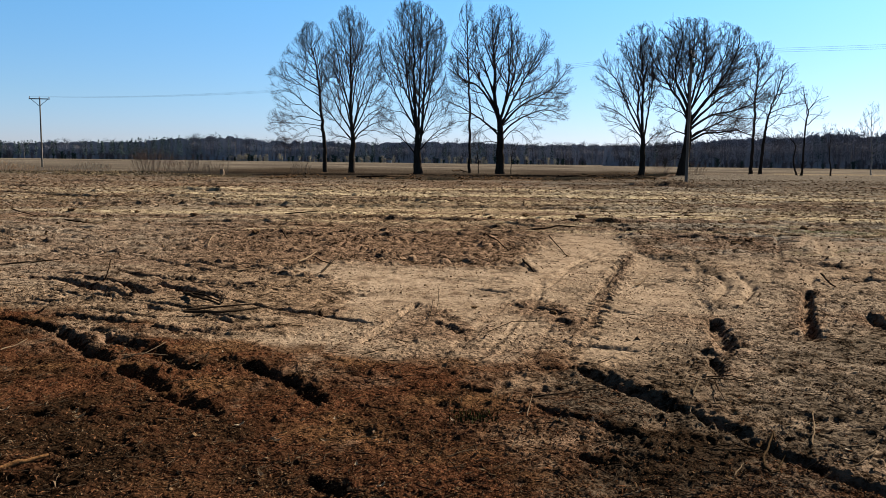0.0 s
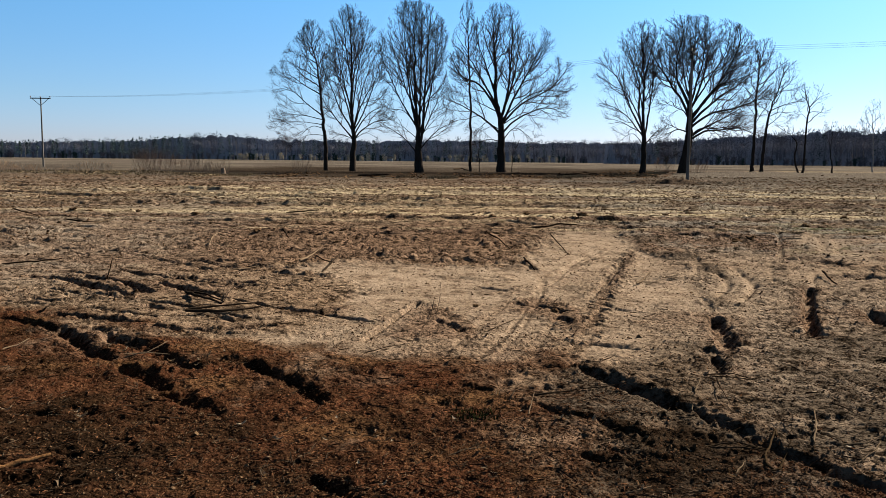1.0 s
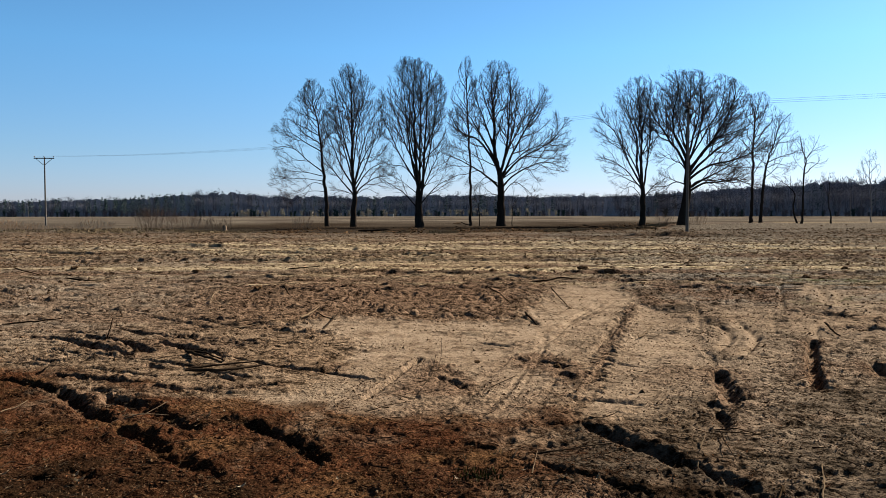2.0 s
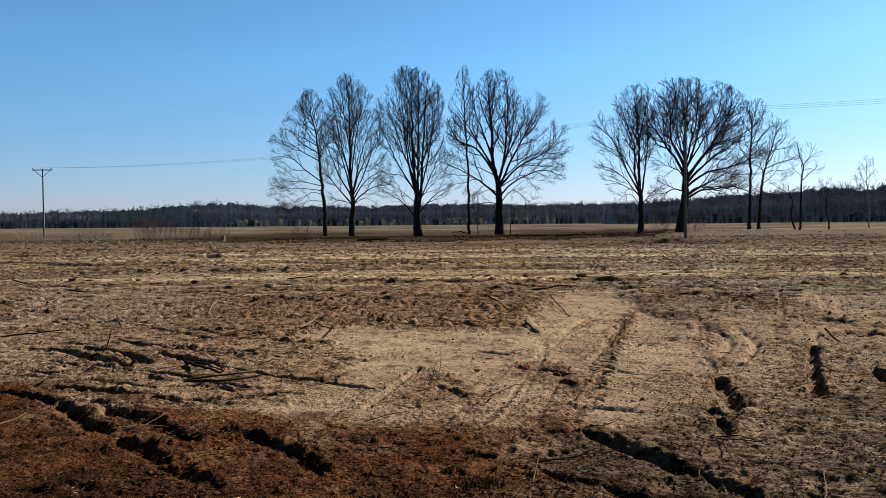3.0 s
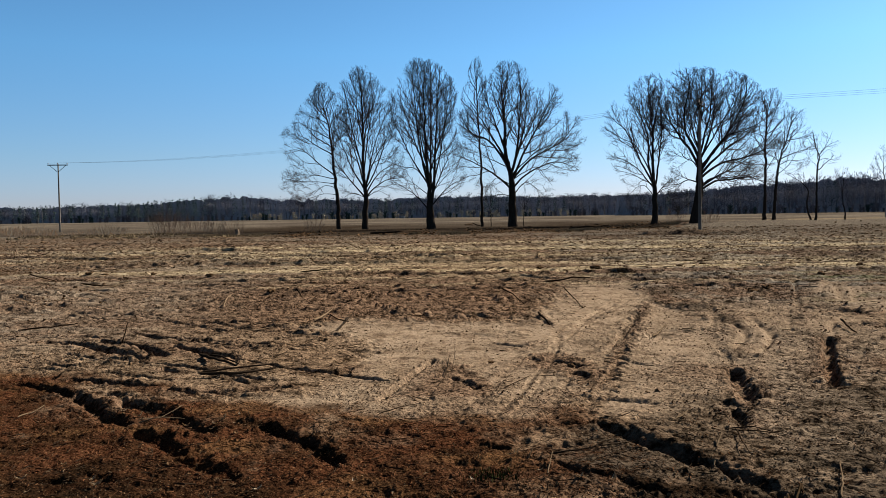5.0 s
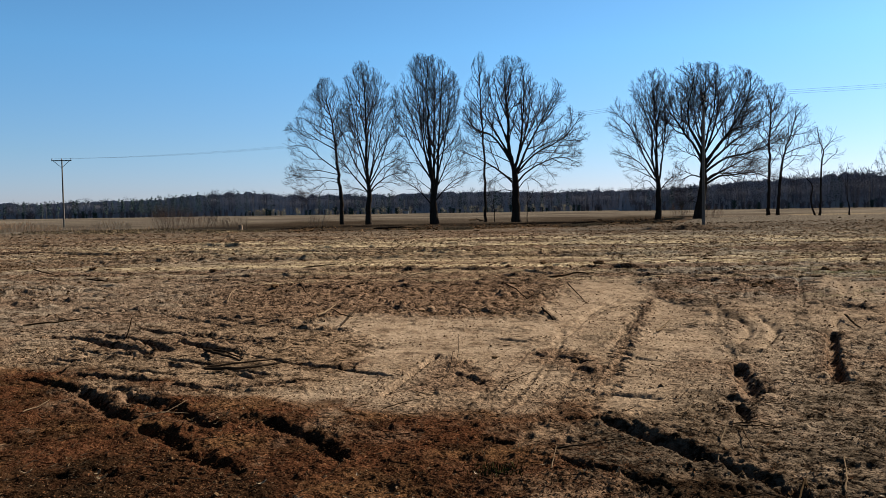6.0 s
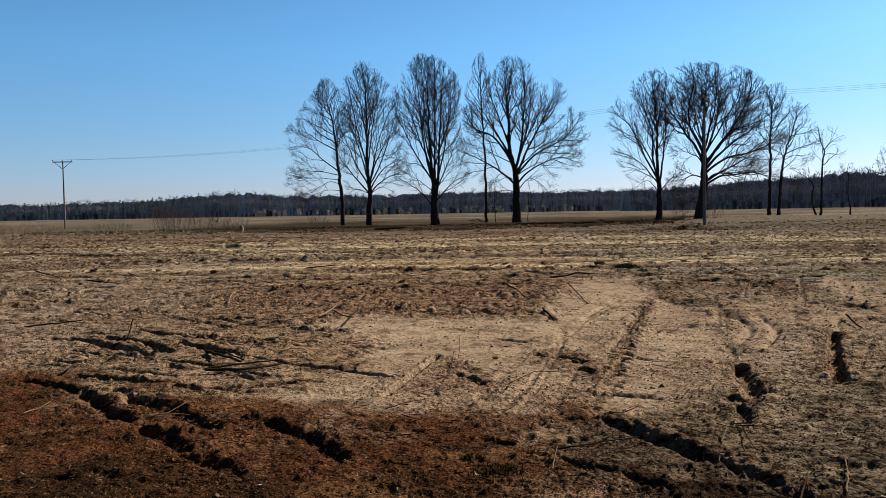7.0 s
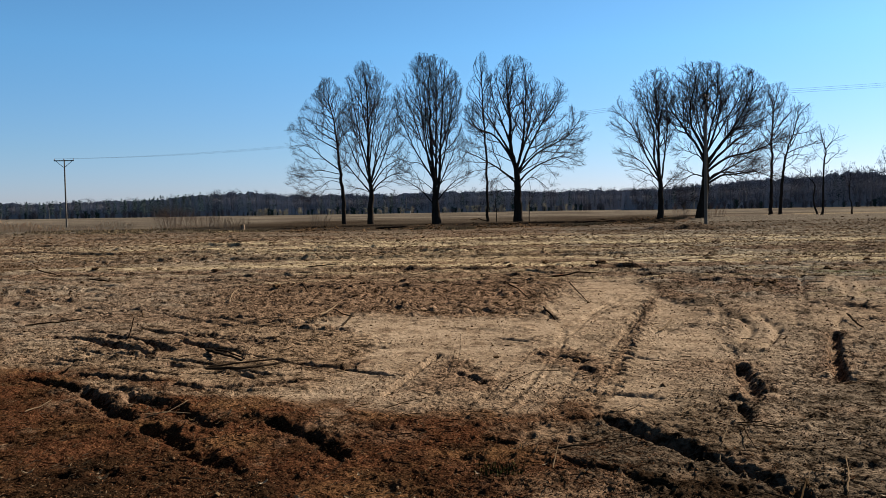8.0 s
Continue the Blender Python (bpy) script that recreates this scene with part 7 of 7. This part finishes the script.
stick([(-3.12, 11.81, 0.01), (-2.91, 11.95, 0.02), (-2.68, 11.98, 0.01)], 0.008, pale, "thin pale twig lying on sand")
stick([(-0.06, 8.39, 0.00), (-0.03, 9.07, 0.06), (-0.03, 9.85, 0.12)], 0.004, dark, "thin dark twig standing in sand")
stick([(0.42, 7.58, 0.01), (0.70, 8.05, 0.02), (0.96, 8.10, 0.01)], 0.005, dark, "thin twig lying on sand")
stick([(-8.99, 19.58, 0.02), (-8.07, 18.55, 0.05), (-8.05, 19.38, 0.03), (-7.98, 19.92, 0.10)], 0.02, dark, "dark branch on the tilled soil")
stick([(-12.07, 23.04, 0.05), (-11.29, 21.99, 0.03), (-10.48, 21.26, 0.02)], 0.018, dark, "bent dark branch on the field")
stick([(-4.31, 22.59, 0.03), (-3.72, 22.32, 0.04), (-3.42, 22.52, 0.03)], 0.020, dark, "thin pale twig on stubble")
stick([(-7.98, 18.80, 0.02), (-7.83, 19.07, 0.04), (-7.72, 19.34, 0.10)], 0.020, pale, "pale twig on tilled soil")
stick([(1.39, 117.97, 0.10), (2.70, 126.27, 0.15), (3.25, 110.08, 0.10)], 0.130, dark, "dark log lying under the trees")
stick([(-7.52, 72.56, 0.05), (-4.92, 70.94, 0.15), (-3.34, 79.88, 0.10)], 0.100, dark, "fallen dark branch under the trees")
stick([(11.48, 84.14, 0.05), (13.71, 83.68, 0.20), (17.66, 95.76, 0.10)], 0.100, dark, "fallen dark branch on the dark strip")

rs = np.random.RandomState(9)


def spots(n, lo, hi, wide=29):
    """Places spread over the outlook, denser close by."""
    r = (lo ** -0.4 + (hi ** -0.4 - lo ** -0.4) * rs.rand(n)) ** -2.5
    a = np.radians(rs.uniform(-wide - 2, wide + 2, n))
    return np.stack([r * np.sin(a), r * np.cos(a)], 1)


# crumbs and clods of soil
xy = spots(52000, 3.4, 34)
m = soil_masks(xy[:, 0], xy[:, 1])
cluster = fbm(xy[:, 0] * 1.3, xy[:, 1] * 1.3, 3, 101)
keep = rs.rand(len(xy)) < np.clip((cluster - 0.42) * 4, 0.04, 1) * (1 - 0.8 * m["sand"]) * (1 - 0.5 * m["mulch"]) + 0.55 * m["turned"]
xy = xy[keep]
r = np.hypot(xy[:, 0], xy[:, 1])
sizes = np.exp(rs.normal(-5.1, 0.45, len(xy))) * np.clip(r / 9, 0.8, 2.6)
scatter("soil_clods", [crumb_shape(k + 30) for k in range(12)], xy, np.clip(sizes, 0.005, 0.055), M_CLOD, "brown crumbs and clods of loose soil", "soil", 0.2, 2)
# fine dark crumbs strewn on the sand
xy = spots(70000, 5.5, 20)
m = soil_masks(xy[:, 0], xy[:, 1])
xy = xy[rs.rand(len(xy)) < m["sand"] * np.clip((fbm(xy[:, 0] * 1.9, xy[:, 1] * 1.2, 4, 105) - 0.36) * 4, 0.12, 1)]
scatter("sand_crumbs", [crumb_shape(k + 60) for k in range(9)], xy, np.clip(np.exp(rs.normal(-5.35, 0.4, len(xy))), 0.003, 0.011), M_CLOD, "fine brown crumbs strewn on the sand", "soil", 0.1, 6)
# small lumps all over the harrowed field
xy = spots(32000, 10, 48)
m = soil_masks(xy[:, 0], xy[:, 1])
cluster = fbm(xy[:, 0] * 0.5, xy[:, 1] * 2.2, 3, 103)
xy = xy[rs.rand(len(xy)) < np.clip((cluster - 0.38) * 5, 0.1, 1) * (1 - 0.95 * m["sand"]) * smooth(10.5, 14, xy[:, 1])]
r = np.hypot(xy[:, 0], xy[:, 1])
rough = [crumb_shape(k) for k in range(9)]
scatter("field_clods", rough, xy, np.exp(rs.normal(-4.6, 0.4, len(xy))) * np.clip(r / 18, 0.6, 1.8), M_CLOD, "small clods on the harrowed field", "soil", 0.3, 5)
# clods of the outer field
u = rs.rand(46000)
r = 1 / (1 / 27 + (1 / 92 - 1 / 27) * u)
a = np.radians(rs.uniform(-30, 30, len(r)))
xy = np.stack([r * np.sin(a), r * np.cos(a)], 1)
m = soil_masks(xy[:, 0], xy[:, 1])
keep = (m["meadow"] < 0.3) & (rs.rand(len(r)) < np.clip((fbm(xy[:, 0] * 0.2, xy[:, 1] * 1.1, 3, 107) - 0.3) * 4, 0.15, 1))
xy, r = xy[keep], r[keep]
flat = [(v * (1.0, 1.6, 1.9), f) for v, f in (chip(k + 90) for k in range(9))]
scatter("field_clods", flat, xy, 0.00105 * r * np.exp(rs.normal(0, 0.35, len(r))), M_CLOD, "clods of soil over the outer field", "soil", 0.25, 8)
# larger lumps turned up along the stubble
for k, (x, y, s) in enumerate(((3.89, 22.9, 0.21), (2.40, 23.8, 0.16), (3.37, 22.4, 0.12), (4.35, 21.7, 0.16), (0.45, 22.3, 0.17), (-0.1, 22.2, 0.13), (-0.74, 22.6, 0.17), (-2.7, 22.7, 0.12), (-8.6, 23.2, 0.12), (-10.4, 23.1, 0.13), (-9.9, 23.0, 0.11), (8.76, 19.9, 0.16), (9.1, 19.8, 0.1), (5.9, 16.6, 0.2), (6.3, 16.8, 0.16), (5.1, 22.3, 0.1), (1.3, 21.9, 0.12), (-3.9, 17.2, 0.13), (1.1, 17.3, 0.12), (7.0, 23.5, 0.13), (10.9, 22.4, 0.16), (6.2, 23.0, 0.12), (-6.5, 21.5, 0.13), (11.8, 20.0, 0.12), (5.0, 8.3, 0.09), (4.8, 7.9, 0.07), (0.36, 8.9, 0.05), (1.2, 8.7, 0.07), (18.5, 88.8, 0.45), (19.8, 91.8, 0.5), (16.9, 98.9, 0.4), (48.1, 105.1, 0.22), (52.2, 107.1, 0.2), (55.8, 110.3, 0.18))):
    bm = bmesh.new()
    bmesh.ops.create_icosphere(bm, subdivisions=3, radius=1)
    for p in bm.verts:
        q = p.co * 1.3 + Vector((k * 3.1, k, 0))
        p.co = Vector((p.co.x * 1.5, p.co.y, p.co.z * 0.6)) * s * 0.5 * (1 + 0.7 * noise.noise(q) + 0.4 * noise.noise(q * 3))
    ob = part("soil_lump", bm, M_CLOD)
    ob.location = (x, y, float(ground_height(x, y)[0]) + s * 0.25)
    ob.rotation_euler = (0, 0, k)
    tagged(ob, "dark lump of turned-up soil on the field", "soil lump", "soil lumps")


# bark chips and shreds
xy = spots(80000, 3.3, 9.5)
m = soil_masks(xy[:, 0], xy[:, 1])
keep = rs.rand(len(xy)) < m["mulch"] * (0.9 - 0.65 * m["rot"]) + m["damp_and_shade"] * 0.25 + 0.03
xy = xy[keep]
scatter("bark_chips", [chip(k) for k in range(12)], xy, np.clip(np.exp(rs.normal(-4.9, 0.45, len(xy))), 0.003, 0.024), M_CHIP, "reddish-brown shredded bark mulch", "mulch", 0.25, 3)
xy = spots(3200, 3.3, 10)
m = soil_masks(xy[:, 0], xy[:, 1])
xy = xy[rs.rand(len(xy)) < m["mulch"] * (0.35 + 0.65 * m["rot"]) + m["damp_and_shade"] * 0.4 + 0.03]
scatter("pale_wood_chips", [chip(k) for k in range(20, 28)], xy, np.clip(np.exp(rs.normal(-4.75, 0.45, len(xy))), 0.004, 0.024), pale, "pale splinters of wood in the mulch", "wood chips", 0.4, 4)


def litter(n, lo, hi, mat, label, seed, length, radius, only=None):
    """Thin twigs and straws lying about."""
    rng = random.Random(seed)
    xy = spots(n, lo, hi)
    if only:
        m = soil_masks(xy[:, 0], xy[:, 1])
        xy = xy[rs.rand(len(xy)) < only(m)]
    z = ground_height(xy[:, 0], xy[:, 1])
    lines = []
    for (x, y), z0 in zip(xy, z):
        a, ln = rng.uniform(0, 6.28), length * rng.uniform(0.4, 1.6)
        ln *= max(1.0, math.hypot(x, y) / 12)
        d = Vector((math.cos(a), math.sin(a), rng.gauss(0, 0.12)))
        c = Vector((x, y, z0 + radius * 2 + abs(d.z) * ln * 0.4))
        side = Vector((-d.y, d.x, 0.3)) * ln * rng.gauss(0, 0.12)
        r = radius * rng.uniform(0.6, 1.4)
        lines.append(([c - d * ln / 2, c + side, c + d * ln / 2], [r, r * 0.85, r * 0.5]))
    v, f = tubes(lines, 4)
    tagged(part_mesh("twig_litter", mesh_from("twig_litter", v, f), mat), label, "twigs", kind="stuff")


litter(900, 3.4, 22, dark, "small dark twigs scattered on the soil", 71, 0.11, 0.003, lambda m: 1 - 0.6 * m["sand"])
litter(1200, 3.4, 8, dark, "dark twigs and bark strips in the mulch", 74, 0.07, 0.0026, lambda m: m["mulch"])
litter(1100, 3.4, 12, pale, "pale straws and splinters scattered on the soil", 72, 0.04, 0.0016, lambda m: 0.25 + 0.7 * m["mulch"] + 0.5 * m["damp_and_shade"])
litter(1500, 20, 40, M_GRASS_DRY, "yellow straws lying in the stubble", 73, 0.16, 0.006, lambda m: m["straw"] + 0.05)

# dry leaves and large pale flakes of bark
def dry_leaf(size, curl, seed):
    """A curled dead leaf, a millimetre thick, pointed at both ends."""
    rng = random.Random(seed)
    bm = bmesh.new()
    rows = []
    for i in range(7):
        t = i / 6
        half = 0.34 * math.sin(math.pi * min(1, 0.06 + 0.9 * t)) ** 0.8 * (1 + 0.2 * rng.uniform(-1, 1))
        lift = curl * (2 * t - 1) ** 2
        rows.append([bm.verts.new((size * (t - 0.5) * 2, size * half * s, size * (lift + 0.45 * curl * s * s + 0.04 * rng.uniform(-1, 1)))) for s in (-1, 0, 1)])
    for a, b in zip(rows[:-1], rows[1:]):
        for k in range(2):
            bm.faces.new((a[k], a[k + 1], b[k + 1], b[k]))
    bmesh.ops.solidify(bm, geom=bm.faces[:], thickness=0.001)
    bmesh.ops.recalc_face_normals(bm, faces=bm.faces[:])
    return bm


M_LEAF = simple("dead_leaf", (0.12, 0.085, 0.05), (0.36, 0.27, 0.18), 30.0, rough=0.8, relief=0.3, distance=0.002)
rng = random.Random(61)
leaf_kinds = []
for k in range(5):
    leaf = part("dry_leaf", dry_leaf(0.022 + 0.004 * k, 0.25 + 0.1 * k, k), M_LEAF)
    tagged(leaf, "curled pale dry leaf lying in the mulch", "leaf", "dry leaves in the mulch")
    leaf_kinds.append(leaf)
for k, (x, y) in enumerate(((-1.76, 6.53), (-1.88, 6.16), (-1.87, 6.23), (-2.14, 6.36), (-2.56, 6.49), (-2.73, 6.62), (-0.65, 4.96), (-0.65, 4.55), (0.33, 5.36), (0.38, 5.37), (0.51, 5.12), (0.08, 4.96), (-2.55, 5.21), (-2.66, 4.89), (-2.16, 4.80), (2.77, 6.18), (1.94, 5.40), (1.57, 4.85), (-0.92, 4.50), (-0.89, 3.99), (-0.28, 4.53), (-1.29, 3.98), (-2.26, 4.98), (0.72, 4.90), (0.92, 4.85), (0.27, 4.05), (-0.44, 4.21), (-0.28, 3.87), (0.96, 3.82), (1.87, 4.66), (2.29, 4.48), (-3.15, 5.84), (-1.18, 4.73), (1.48, 4.01), (-1.85, 6.38), (-1.76, 6.38))):
    m = pose(x, y, float(ground_height(x, y)[0]) + 0.018, rng.uniform(-16, 16), rng.uniform(-14, 14), rng.uniform(0, 360))
    if k < 5:
        leaf_kinds[k].matrix_basis = m
    else:
        copy_thing(leaf_kinds[k % 5], m)

# a small green tuft in the mulch
tuft = new("grass_tuft")
tuft.location = (0.22, 5.04, float(ground_height(0.22, 5.04)[0]))
tagged(tuft, "small dark green grass tuft in the mulch", "grass tuft")
rng = random.Random(8)
blades("blades", [(rng.gauss(0, 0.075), rng.gauss(0, 0.07)) for _ in range(230)], M_GRASS_GREEN, "", 0.01, 0.035, 0.004, tuft)
